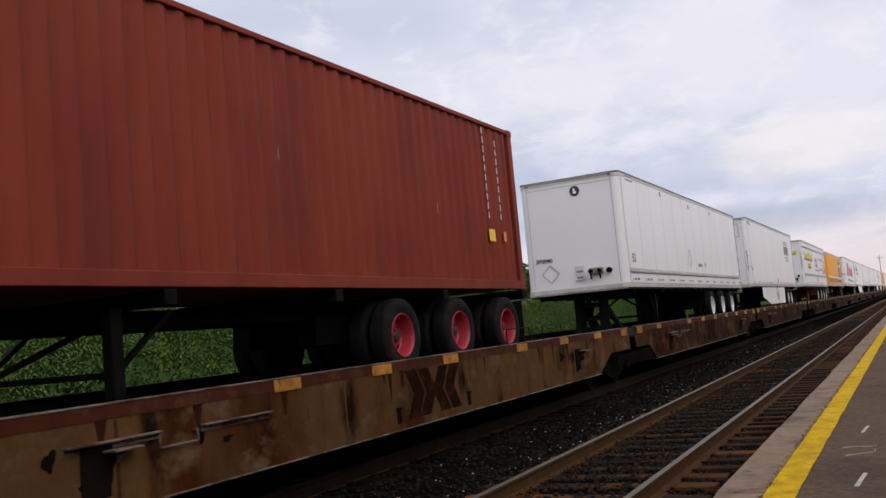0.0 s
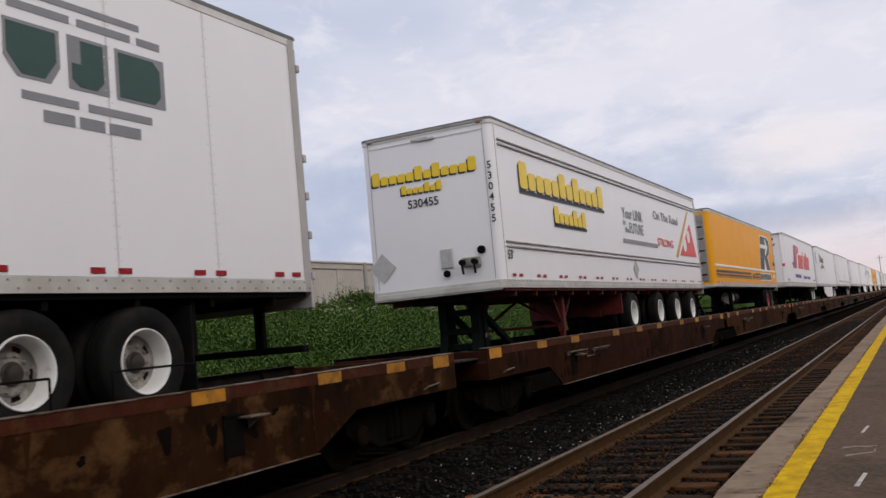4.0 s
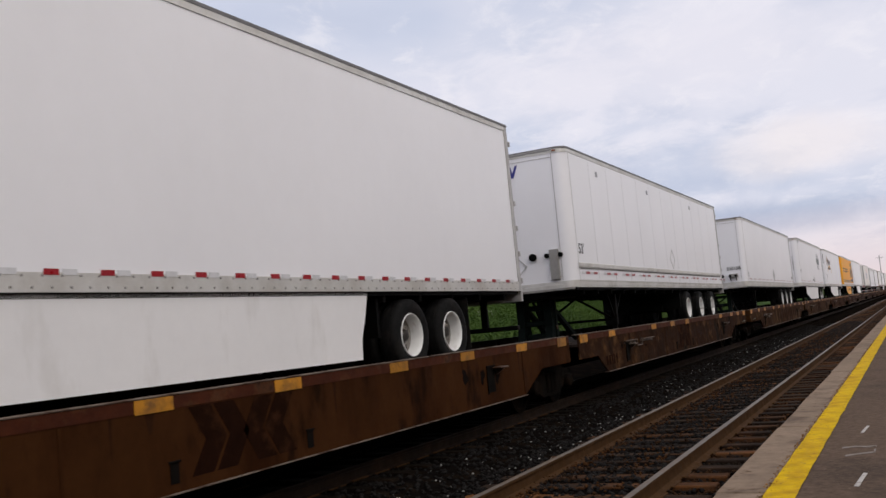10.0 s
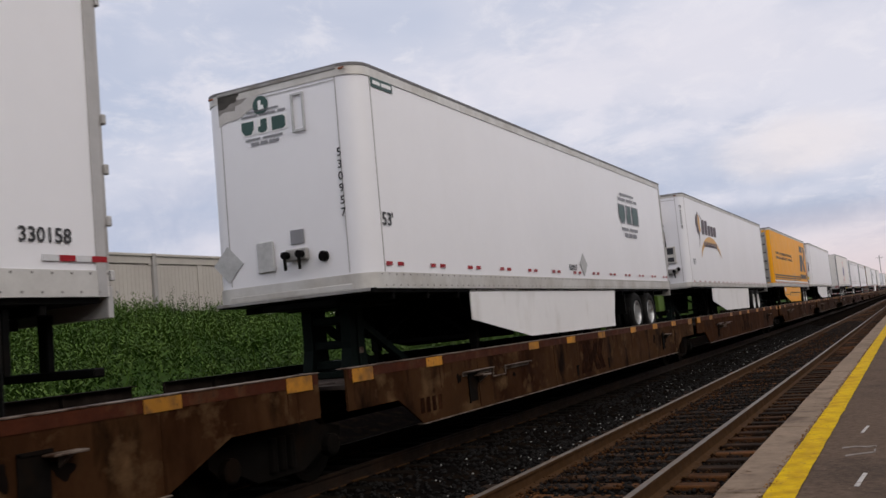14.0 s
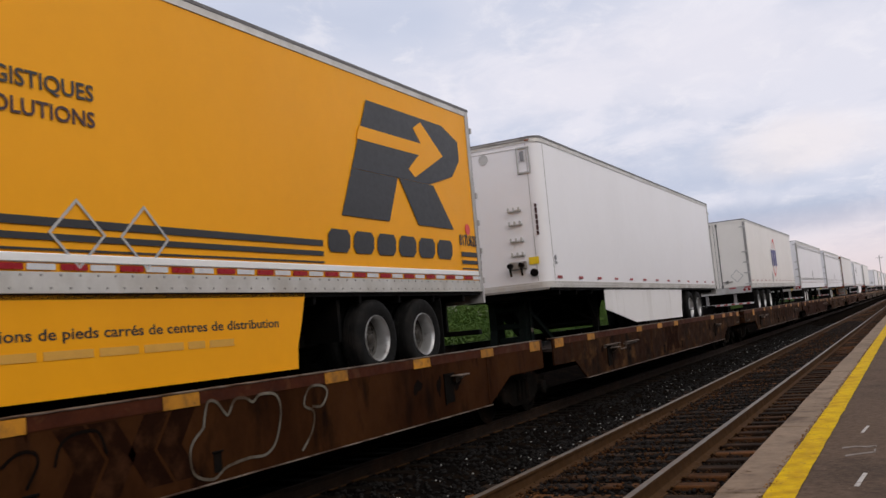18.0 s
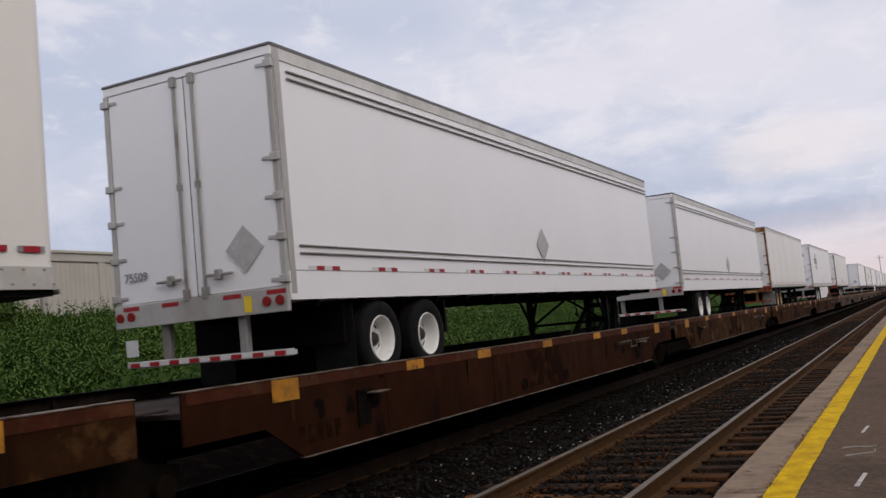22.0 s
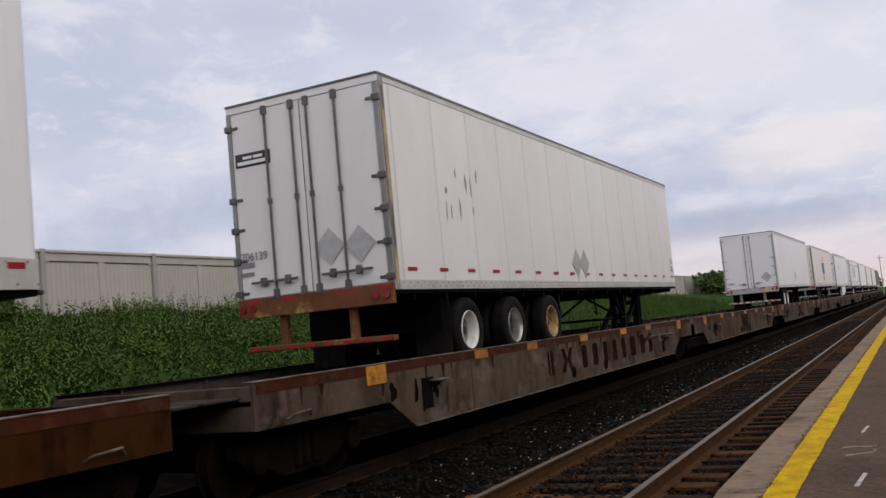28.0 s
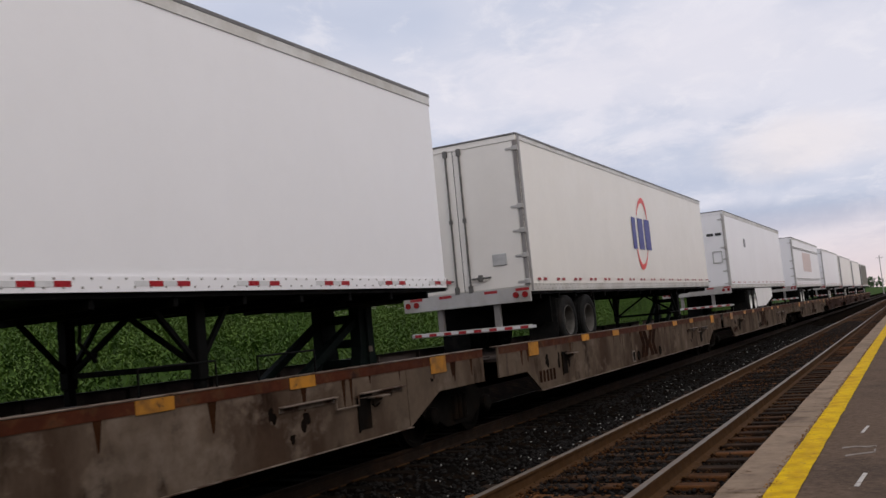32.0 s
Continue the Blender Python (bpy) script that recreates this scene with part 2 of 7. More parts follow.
def flatcar_paint(name, base, rusty, dark, faded=None):
    return material(name, base, 0.7, vary=0.2, scale=1.6, bump=0.2, bump_scale=18, spec=0.02,
                    second=rusty, second_scale=0.8, cover=(0.46, 0.64), streak=2.6,
                    third=dark, third_scale=2.0, third_cover=(0.56, 0.70), fourth=faded, fourth_scale=1.7, fourth_cover=(0.53, 0.68))


CAR_TAN = flatcar_paint("faded_tan_flatcar_paint", (0.088, 0.044, 0.018), (0.042, 0.0145, 0.0045), (0.010, 0.0040, 0.002), (0.118, 0.074, 0.041))
CAR_BROWN = flatcar_paint("grimy_brown_flatcar_paint", (0.045, 0.0205, 0.0085), (0.020, 0.0068, 0.0026), (0.006, 0.0026, 0.0015), (0.098, 0.056, 0.027))
CAR_ORANGE = flatcar_paint("rusty_orange_flatcar_paint", (0.044, 0.0165, 0.0055), (0.023, 0.0078, 0.0027), (0.008, 0.0034, 0.0019))
CAR_RED = flatcar_paint("red_brown_flatcar_paint", (0.030, 0.0105, 0.0052), (0.018, 0.006, 0.003), (0.007, 0.0035, 0.0025))
CAR_GREY = flatcar_paint("grimy_beige_flatcar_paint", (0.096, 0.071, 0.053), (0.046, 0.029, 0.020), (0.016, 0.009, 0.006), (0.135, 0.104, 0.082))
CAR_GRIME = material("heavily_rusted_flatcar_paint", (0.029, 0.0115, 0.0040), 0.75, vary=0.3, scale=1.8, bump=0.3, bump_scale=18, spec=0.04, second=(0.019, 0.0068, 0.0026), second_scale=0.9, cover=(0.38, 0.62), streak=2.2,
                     third=(0.005, 0.0026, 0.0016), third_scale=1.7, third_cover=(0.50, 0.68),
                     fourth=(0.085, 0.041, 0.016), fourth_scale=2.2, fourth_cover=(0.52, 0.66))
# far side sill, darker than the painted near one
CAR_FAR = material("dark_inner_sill_steel", (0.016, 0.012, 0.010), 0.9, vary=0.3, scale=2, second=(0.034, 0.026, 0.022), second_scale=1.5, spec=0.03)
CAR_SOOT = material("soot", (0.006, 0.004, 0.003), 0.9, vary=0.3, scale=6, spec=0.03)
CAR_RUN = material("rust_run", (0.030, 0.011, 0.004), 0.85, vary=0.3, scale=6, spec=0.05, per_object=0.2)
CAR_SPRAY = material("pale_spray_paint", (0.15, 0.135, 0.11), 0.7, vary=0.3, scale=5, second=(0.06, 0.04, 0.025), second_scale=3.0, cover=(0.45, 0.65), spec=0.1)
# worn steel, and the painted light on bottom flanges and ledges
CAR_WORN_LIT = material("worn_lit_steel", (0.16, 0.125, 0.10), 0.6, metal=0.2, vary=0.3, scale=8, second=(0.04, 0.018, 0.008), second_scale=4.0, cover=(0.45, 0.6), spec=0.3)
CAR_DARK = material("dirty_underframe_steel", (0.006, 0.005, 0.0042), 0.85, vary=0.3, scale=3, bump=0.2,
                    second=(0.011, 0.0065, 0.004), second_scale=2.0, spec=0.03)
CAR_DECK = material("worn_grey_deck", (0.040, 0.032, 0.029), 0.8, vary=0.25, scale=2, bump=0.2,
                    second=(0.020, 0.013, 0.010), second_scale=1.0, spec=0.05)
CAR_INSIDE = material("grey_inner_sill_steel", (0.082, 0.066, 0.062), 0.85, vary=0.25, scale=2, second=(0.045, 0.034, 0.030), second_scale=1.2, spec=0.04)
BAND_RED = material("red_brown_edge_stripe", (0.050, 0.0120, 0.004), 0.7, vary=0.35, scale=4,
                    second=(0.085, 0.036, 0.014), second_scale=3.0, cover=(0.54, 0.66), third=(0.025, 0.010, 0.006), third_scale=3.0, spec=0.12)
BAND_YELLOW = material("amber_edge_reflector", (0.44, 0.185, 0.009), 0.5, vary=0.15, scale=8, per_object=0.25,
                       second=(0.16, 0.070, 0.014), second_scale=5.0, cover=(0.46, 0.70), third=(0.05, 0.02, 0.008), third_scale=9.0, third_cover=(0.60, 0.72))
CAR_MARK = material("dark_brown_stencil", (0.014, 0.0050, 0.0024), 0.8, vary=0.3, scale=5,
                    second=(0.040, 0.016, 0.007), second_scale=4.0, cover=(0.5, 0.7), spec=0.02)
HITCH = material("dark_green_hitch_paint", (0.004, 0.0075, 0.0065), 0.6, vary=0.3, scale=5, spec=0.06)
RAIL_TOP = material("rail_steel", (0.098, 0.074, 0.054), 0.55, metal=0.3, vary=0.14, scale=4, second=(0.115, 0.074, 0.045), second_scale=1.5)
# rails beneath the train: its shade is put into this darker tone
RAIL_SHADED = material("shaded_rail", (0.016, 0.010, 0.007), 0.8, vary=0.2, scale=4, second=(0.026, 0.014, 0.008), second_scale=1.5, spec=0.08)
RAIL_SIDE = material("rail_rust", (0.058, 0.029, 0.012), 0.85, vary=0.25, scale=5, bump=0.2, spec=0.05)
WOOD_TIE = material("weathered_sleeper_wood", (0.024, 0.015, 0.010), 0.9, vary=0.4, scale=4, bump=0.6, bump_scale=20, per_object=0.4,
                    second=(0.115, 0.046, 0.015), second_scale=1.3, cover=(0.50, 0.68), stretch_axis=0, streak=4.0, spec=0.05)
# sleepers beneath the train, darkened in colour for the shade there
WOOD_SHADED = material("shaded_sleeper_wood", (0.008, 0.006, 0.0045), 0.95, vary=0.4, scale=4, bump=0.5, bump_scale=20, per_object=0.3, second=(0.016, 0.010, 0.006), second_scale=1.6, stretch_axis=0, streak=4.0, spec=0.02)
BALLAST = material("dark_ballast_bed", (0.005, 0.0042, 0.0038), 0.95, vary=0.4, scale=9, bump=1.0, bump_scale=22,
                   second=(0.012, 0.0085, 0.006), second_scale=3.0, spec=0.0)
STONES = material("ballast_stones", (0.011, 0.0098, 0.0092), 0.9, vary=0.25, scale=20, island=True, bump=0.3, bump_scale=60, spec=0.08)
PALE_STONES = material("pale_ballast_stones", (0.30, 0.29, 0.28), 0.85, vary=0.2, scale=20, island=True)
CONCRETE = material("platform_edge_concrete", (0.215, 0.160, 0.118), 0.85, vary=0.20, scale=9, bump=0.5, bump_scale=45, per_object=0.10,
                    second=(0.125, 0.092, 0.070), second_scale=1.6, third=(0.095, 0.060, 0.036), third_scale=11.0, third_cover=(0.60, 0.72), spec=0.04)
ASPHALT = material("old_platform_asphalt", (0.104, 0.073, 0.054), 0.9, vary=0.34, scale=16, bump=0.7, bump_scale=60,
                   second=(0.072, 0.052, 0.040), second_scale=0.8, third=(0.145, 0.110, 0.085), third_scale=26.0, third_cover=(0.60, 0.70), spec=0.03)
LINE_YELLOW = material("yellow_line_paint", (0.56, 0.365, 0.003), 0.8, spec=0.05, vary=0.16, scale=9, bump=0.4, bump_scale=60,
                       second=(0.36, 0.205, 0.010), second_scale=4.0, cover=(0.44, 0.70), third=(0.17, 0.105, 0.04), third_scale=17.0, third_cover=(0.60, 0.68))
MARK_WHITE = material("worn_white_marking", (0.42, 0.395, 0.37), 0.8, vary=0.25, scale=15, second=(0.16, 0.13, 0.11), second_scale=16.0, cover=(0.54, 0.66))
MARK_FAINT = material("faded_white_marking", (0.20, 0.175, 0.155), 0.85, vary=0.3, scale=18, second=(0.11, 0.08, 0.06), second_scale=14.0, cover=(0.45, 0.6))
WALL_PANEL = material("beige_wall_panel", (0.385, 0.354, 0.322), 0.85, vary=0.06, scale=1.2, per_object=0.03, bump=0.2, bump_scale=40,
                      second=(0.36, 0.33, 0.30), second_scale=0.7, streak=3.0)
WALL_POST = material("grey_wall_post", (0.29, 0.275, 0.265), 0.85, vary=0.08, scale=2)
SOIL = material("grassy_soil", (0.032, 0.062, 0.012), 0.95, vary=0.4, scale=2, bump=0.5, second=(0.020, 0.036, 0.008), second_scale=0.6, spec=0.03)


def leafy(name, a, b):
    m = material(name, a, 0.65, spec=0.12, per_object=0.13, vary=0.16, scale=2.2, second=b, second_scale=0.55, cover=(0.40, 0.62), island=True)
    m.node_tree.nodes["Principled BSDF"].inputs["Subsurface Weight"].default_value = 0.0
    return m


GRASS = leafy("meadow_grass", (0.038, 0.084, 0.010), (0.076, 0.130, 0.020))
WEED = leafy("broad_weed_leaves", (0.040, 0.088, 0.013), (0.074, 0.128, 0.022))
WEED_PALE = leafy("pale_weed_leaves", (0.052, 0.104, 0.016), (0.100, 0.158, 0.034))
FLOWER = material("pale_umbel_flowers", (0.38, 0.40, 0.30), 0.8, vary=0.2, scale=6)
BUSH = leafy("bush_leaves", (0.050, 0.085, 0.018), (0.13, 0.145, 0.035))
SHRUB = leafy("shrub_leaves", (0.034, 0.068, 0.013), (0.060, 0.092, 0.022))
BARK = material("bark", (0.09, 0.07, 0.05), 0.9, vary=0.3, scale=5, bump=0.5)
FAR_GREEN = leafy("far_tree_leaves", (0.035, 0.060, 0.028), (0.05, 0.08, 0.035))
UNSEEN_WALL = material("unseen_wall_brick", (0.10, 0.088, 0.082), 0.9, vary=0.2, scale=1.5, bump=0.3, second=(0.07, 0.062, 0.058), second_scale=0.6)
RUST_STAIN = material("rust_stained_stones", (0.060, 0.026, 0.010), 0.95, vary=0.4, scale=12, island=True, spec=0.03, second=(0.018, 0.012, 0.008), second_scale=1.3, cover=(0.42, 0.60))
GRIT = material("orange_grit", (0.16, 0.075, 0.022), 0.95, vary=0.4, scale=12, island=True, spec=0.03)
POLE_GREY = material("grey_pole", (0.28, 0.27, 0.27), 0.7, vary=0.1, scale=2)


# ---- mesh helpers ----
class Shape:
    """Vertices and faces of one mesh, put together from simple solids."""

    def __init__(self):
        self.v, self.f = [], []

    def add(self, vs, fs):
        k = len(self.v)
        self.v += [tuple(p) for p in vs]
        self.f += [tuple(i + k for i in q) for q in fs]
        return self

    def box(self, x0, x1, y0, y1, z0, z1, c=0.0):
        lo, hi = (min(x0, x1), min(y0, y1), min(z0, z1)), (max(x0, x1), max(y0, y1), max(z0, z1))
        if c <= 0:
            vs = [((lo, hi)[i][0], (lo, hi)[j][1], (lo, hi)[k][2]) for i in (0, 1) for j in (0, 1) for k in (0, 1)]
            return self.add(vs, [(0, 1, 3, 2), (4, 6, 7, 5), (0, 4, 5, 1), (2, 3, 7, 6), (0, 2, 6, 4), (1, 5, 7, 3)])
        c = min(c, *[(hi[a] - lo[a]) * 0.45 for a in range(3)])
        vs, key = [], {}
        for s in [(i, j, k) for i in (0, 1) for j in (0, 1) for k in (0, 1)]:
            for a in range(3):
                p = [(hi[b] if s[b] else lo[b]) + (0 if b == a else (-c if s[b] else c)) for b in range(3)]
                key[s, a] = len(vs)
                vs.append(p)
        fs = []
        for a in range(3):
            b, d = (a + 1) % 3, (a + 2) % 3
            for sa in (0, 1):
                q = []
                for sb, sd in ((0, 0), (1, 0), (1, 1), (0, 1)):
                    s = [0, 0, 0]
                    s[a], s[b], s[d] = sa, sb, sd
                    q.append(key[tuple(s), a])
                fs.append(tuple(q if sa else q[::-1]))
            for sb in (0, 1):
                for sd in (0, 1):
                    s0, s1 = [0, 0, 0], [0, 0, 0]
                    s0[a], s0[b], s0[d] = 0, sb, sd
                    s1[a], s1[b], s1[d] = 1, sb, sd
                    s0, s1 = tuple(s0), tuple(s1)
                    q = (key[s0, b], key[s1, b], key[s1, d], key[s0, d])
                    fs.append(q if sb != sd else q[::-1])
        for s in [(i, j, k) for i in (0, 1) for j in (0, 1) for k in (0, 1)]:
            q = (key[s, 0], key[s, 1], key[s, 2])
            fs.append(q if sum(s) % 2 else q[::-1])
        return self.add(vs, fs)

    def prism(self, ring, axis, a, b):
        """A polygon, given in the two other axes in x, y, z order, drawn out along axis from a to b."""
        def at(p, d):
            q = list(p)
            q.insert(axis, d)
            return q
        k = len(ring)
        vs = [at(p, a) for p in ring] + [at(p, b) for p in ring]
        fs = [tuple(range(k))[::-1], tuple(range(k, 2 * k))] + [(i, (i + 1) % k, k + (i + 1) % k, k + i) for i in range(k)]
        return self.add(vs, fs)

    def tube(self, p, q, r, n=8, r2=None):
        p, q = Vector(p), Vector(q)
        d = (q - p).normalized()
        u = d.orthogonal().normalized()
        w = d.cross(u)
        ring = [(u * math.cos(2 * math.pi * i / n) + w * math.sin(2 * math.pi * i / n)) for i in range(n)]
        vs = [p + e * r for e in ring] + [q + e * (r if r2 is None else r2) for e in ring]
        return self.add(vs, [tuple(range(n))[::-1], tuple(range(n, 2 * n))] + [(i, (i + 1) % n, n + (i + 1) % n, n + i) for i in range(n)])

    def beam(self, p, q, w, h):
        """A square bar from p to q."""
        p, q = Vector(p), Vector(q)
        d = (q - p).normalized()
        u = d.cross(Vector((1, 0, 0)))
        u = (u if u.length > 0.1 else d.cross(Vector((0, 0, 1)))).normalized()
        t = d.cross(u)
        vs = [e + u * (a * h / 2) + t * (b * w / 2) for e in (p, q) for a, b in ((-1, -1), (1, -1), (1, 1), (-1, 1))]
        return self.add(vs, [(3, 2, 1, 0), (4, 5, 6, 7), (0, 1, 5, 4), (1, 2, 6, 5), (2, 3, 7, 6), (3, 0, 4, 7)])

    def lathe(self, profile, n=32, x=0.0, y=0.0, z=0.0, side=1):
        """A profile of (x, radius) turned about an axis along x."""
        k = len(self.v)
        for px, r in profile:
            for i in range(n):
                a = 2 * math.pi * i / n
                self.v.append((x + side * px, y + r * math.cos(a), z + r * math.sin(a)))
        for j in range(len(profile) - 1):
            for i in range(n):
                a, b = k + j * n + i, k + j * n + (i + 1) % n
                self.f.append((a, b, b + n, a + n))
        return self

    def mesh(self, name, mat=None, smooth=False, fix=True):
        me = bpy.data.meshes.new(name)
        me.from_pydata(self.v, [], self.f)
        if fix:
            bm = bmesh.new()
            bm.from_mesh(me)
            bmesh.ops.recalc_face_normals(bm, faces=bm.faces)
            bm.to_mesh(me)
            bm.free()
        if smooth:
            me.polygons.foreach_set("use_smooth", [True] * len(me.polygons))
            me.set_sharp_from_angle(angle=radians(35))
        if mat:
            me.materials.append(mat)
        return me


def part(name, shape, mat, parent, label="", at=None, smooth=False):
    """One mesh object under a thing or a part."""
    me = shape if isinstance(shape, bpy.types.Mesh) else shape.mesh(name, mat, smooth)
    ob = new(name, me)
    ob.parent = parent
    if at is not None:
        ob.matrix_basis = at if isinstance(at, Matrix) else Matrix.Translation(at)
    return tagged(ob, label)


def thing(name, label, category, group="", kind="", at=(0, 0, 0), mesh=None):
    ob = new(name, mesh)
    ob.location = at
    return tagged(ob, label, category, group, kind)


MESHES = {}


def cached(key, make):
    if key not in MESHES:
        MESHES[key] = make()
    return MESHES[key]


def text_mesh(body, size, mat, spacing=1.0, vertical=False):
    """Words as a thin mesh in the x-y plane, from the built-in font, starting at the origin."""
    cu = bpy.data.curves.new("lettering", "FONT")
    cu.body = "\n".join(body) if vertical else body
    cu.size, cu.extrude, cu.space_character, cu.resolution_u, cu.offset = size, 0.0015, spacing, 3, size * 0.014
    if vertical:
        cu.align_x, cu.space_line = "CENTER", 0.8
    tmp = new("lettering", cu)
    me = bpy.data.meshes.new_from_object(tmp.evaluated_get(bpy.context.evaluated_depsgraph_get()))
    bpy.data.objects.remove(tmp)
    me.materials.clear()
    me.materials.append(mat)
    return me


SIDE = Matrix(((0, 0, 1, 0), (1, 0, 0, 0), (0, 1, 0, 0), (0, 0, 0, 1)))       # picture plane onto a side that faces +x
FRONT = Matrix(((1, 0, 0, 0), (0, 0, -1, 0), (0, 1, 0, 0), (0, 0, 0, 1)))     # picture plane onto an end that faces -y


def on_side(x, y, z):
    return Matrix.Translation((x, y, z)) @ SIDE


def on_front(x, y, z):
    return Matrix.Translation((x, y, z)) @ FRONT


def flat(polys, mat, name="logo", depth=0.003):
    """Plain flat shapes, polygons in the picture plane, as one thin mesh."""
    s = Shape()
    for ring in polys:
        s.prism(ring, 2, 0.0, depth)
    return s.mesh(name, mat)


def rect(x0, y0, x1, y1, slant=0.0):
    return [(x0, y0), (x1, y0), (x1 + slant * (y1 - y0), y1), (x0 + slant * (y1 - y0), y1)]


def oval(cx, cy, rx, ry, n=24, a0=0.0, a1=2 * math.pi):
    return [(cx + rx * math.cos(a0 + (a1 - a0) * i / n), cy + ry * math.sin(a0 + (a1 - a0) * i / n)) for i in range(n)]


# ---- travel of the train ----
def travel(t):
    """How far the train has come towards the camera after t seconds."""
    return 11.951 * t + 0.02197 * t * t


TRACK_X = -7.365          # middle of the train's track
DECK = 1.09               # deck over the rail
RIDERS = []               # (thing, place along the train at the start, height, slope in degrees)


def ride(ob, u, z=DECK, slope=0.0):
    RIDERS.append((ob, u, z, slope))
    ob.location = (TRACK_X, u, z)
    return ob


# ---- ground, ballast, tracks ----
def terrain(x):
    """Height of the ground across the line."""
    pts = [(-400, 6.0), (-60, 3.3), (-26, 3.1), (-24, 3.05), (-17.5, 1.75), (-12.5, 0.35), (-11.2, -0.25), (-10.4, -0.44), (-9.5, -0.5), (-1.75, -0.5),
           (-1.5, -0.6), (60, -0.6), (400, -0.6)]
    for (a, za), (b, zb) in zip(pts, pts[1:]):
        if x <= b:
            return za + (zb - za) * (x - a) / (b - a)
    return pts[-1][1]


def build_ground():
    xs = [-2500, -400, -120, -60, -40, -30] + [-26 + 0.5 * i for i in range(31)] + [-10.4, -10, -9.5, -6, -3, -1.75, -1.5, 2, 20, 60, 400, 2500]
    ys = [-2500, -300, -60] + [-20 + 2.0 * i for i in range(70)] + [140, 180, 260, 400, 900, 2500]
    s = Shape()
    for y in ys:
        for x in xs:
            bumpy = 0.16 * noise.noise((x * 0.35, y * 0.3, 0)) if -24 < x < -11 else 0
            s.v.append((x, y, terrain(x) + bumpy))
    w = len(xs)
    s.f = [(j * w + i, j * w + i + 1, (j + 1) * w + i + 1, (j + 1) * w + i) for j in range(len(ys) - 1) for i in range(w - 1)]
    thing("ground", "grassy ground rising to a bank behind the railway", "ground", kind="structure", mesh=s.mesh("ground", SOIL, True, False))


def build_ballast():
    # beyond x -9.4 the bed runs on dark, standing for shade behind the train
    prof = [(-13.2, 0.25), (-11.6, -0.05), (-10.3, -0.36), (-9.35, -0.22), (-8.9, -0.185), (-5.85, -0.185), (-5.4, -0.30), (-5.1, -0.31), (-4.8, -0.175), (-4.5, -0.165), (-2.65, -0.165), (-2.40, -0.20), (-1.55, -0.22)]
    ys = [-60 + 0.6 * i for i in range(260)] + [100 + 6 * i for i in range(70)]
    s = Shape()
    for y in ys:
        for x, z in prof:
            s.v.append((x, y, z - 0.015 + 0.02 * noise.noise((x * 2, y * 2, 3))))
    w = len(prof)
    s.f = [(j * w + i, j * w + i + 1, (j + 1) * w + i + 1, (j + 1) * w + i) for j in range(len(ys) - 1) for i in range(w - 1)]
    thing("ballast_bed", "dark crushed-stone ballast bed under two railway tracks, far shoulder standing for shade", "ballast", kind="structure", mesh=s.mesh("ballast_bed", BALLAST, False, False))


def stones(count, x0, x1, y0, y1, r0, r1, seed, dens=1.6):
    rng = np.random.default_rng(seed)
    base = np.array([(1, 0, 0), (-1, 0, 0), (0, 1, 0), (0, -1, 0), (0, 0, 1), (0, 0, -1)], float)
    tris = np.array([(0, 2, 4), (2, 1, 4), (1, 3, 4), (3, 0, 4), (2, 0, 5), (1, 2, 5), (3, 1, 5), (0, 3, 5)])
    y = y0 + (y1 - y0) * rng.random(count) ** dens
    x = x0 + (x1 - x0) * rng.random(count)
    r = r0 + (r1 - r0) * rng.random(count)
    prof = np.interp(x, [-10.3, -9.35, -8.9, -5.85, -5.4, -5.1, -4.8, -4.5, -2.65, -2.4, -1.55], [-0.42, -0.22, -0.185, -0.185, -0.30, -0.31, -0.175, -0.165, -0.165, -0.20, -0.22])
    jit = 0.65 + 0.7 * rng.random((count, 6, 3))
    ang = rng.random(count) * 6.28
    c, s_ = np.cos(ang), np.sin(ang)
    p = base[None] * jit * r[:, None, None] * np.array([1.2, 0.9, 0.75])
    v = np.stack([p[..., 0] * c[:, None] - p[..., 1] * s_[:, None], p[..., 0] * s_[:, None] + p[..., 1] * c[:, None], p[..., 2]], -1)
    v += np.stack([x, y, prof - 0.004], -1)[:, None, :]
    f = (tris[None] + 6 * np.arange(count)[:, None, None]).reshape(-1, 3)
    return v.reshape(-1, 3), f


def raw_mesh(name, v, f, mat):
    me = bpy.data.meshes.new(name)
    me.vertices.add(len(v))
    me.vertices.foreach_set("co", np.asarray(v, np.float32).ravel())
    k = f.shape[1]
    me.loops.add(f.size)
    me.loops.foreach_set("vertex_index", f.astype(np.int32).ravel())
    me.polygons.add(len(f))
    me.polygons.foreach_set("loop_start", np.arange(0, f.size, k, dtype=np.int32))
    me.update(calc_edges=True)
    me.materials.append(mat)
    return me


def build_track(cx, label, worn):
    """Rails with head, web and foot on wooden sleepers."""
    track = thing("railway_track", label, "railway track", "railway tracks", kind="structure")
    prof = [(-0.07, -0.17), (0.07, -0.17), (0.07, -0.158), (0.012, -0.14), (0.010, -0.045), (0.036, -0.032), (0.036, -0.004), (0.030, 0.0),
            (-0.030, 0.0), (-0.036, -0.004), (-0.036, -0.032), (-0.010, -0.045), (-0.012, -0.14), (-0.07, -0.158)]
    for sx in (-1, 1):
        s = Shape().prism([(x, z) for x, z in prof], 1, -60, 420)
        me = s.mesh("rail", RAIL_SIDE if worn else RAIL_SHADED)
        me.materials.append(RAIL_TOP if worn else RAIL_SHADED)
        for p in me.polygons:
            if p.normal.z > 0.5 and p.center.z > -0.01:
                p.material_index = 1
        part("rail", me, None, track, at=(cx + sx * 0.7535, 0, 0))
    return track


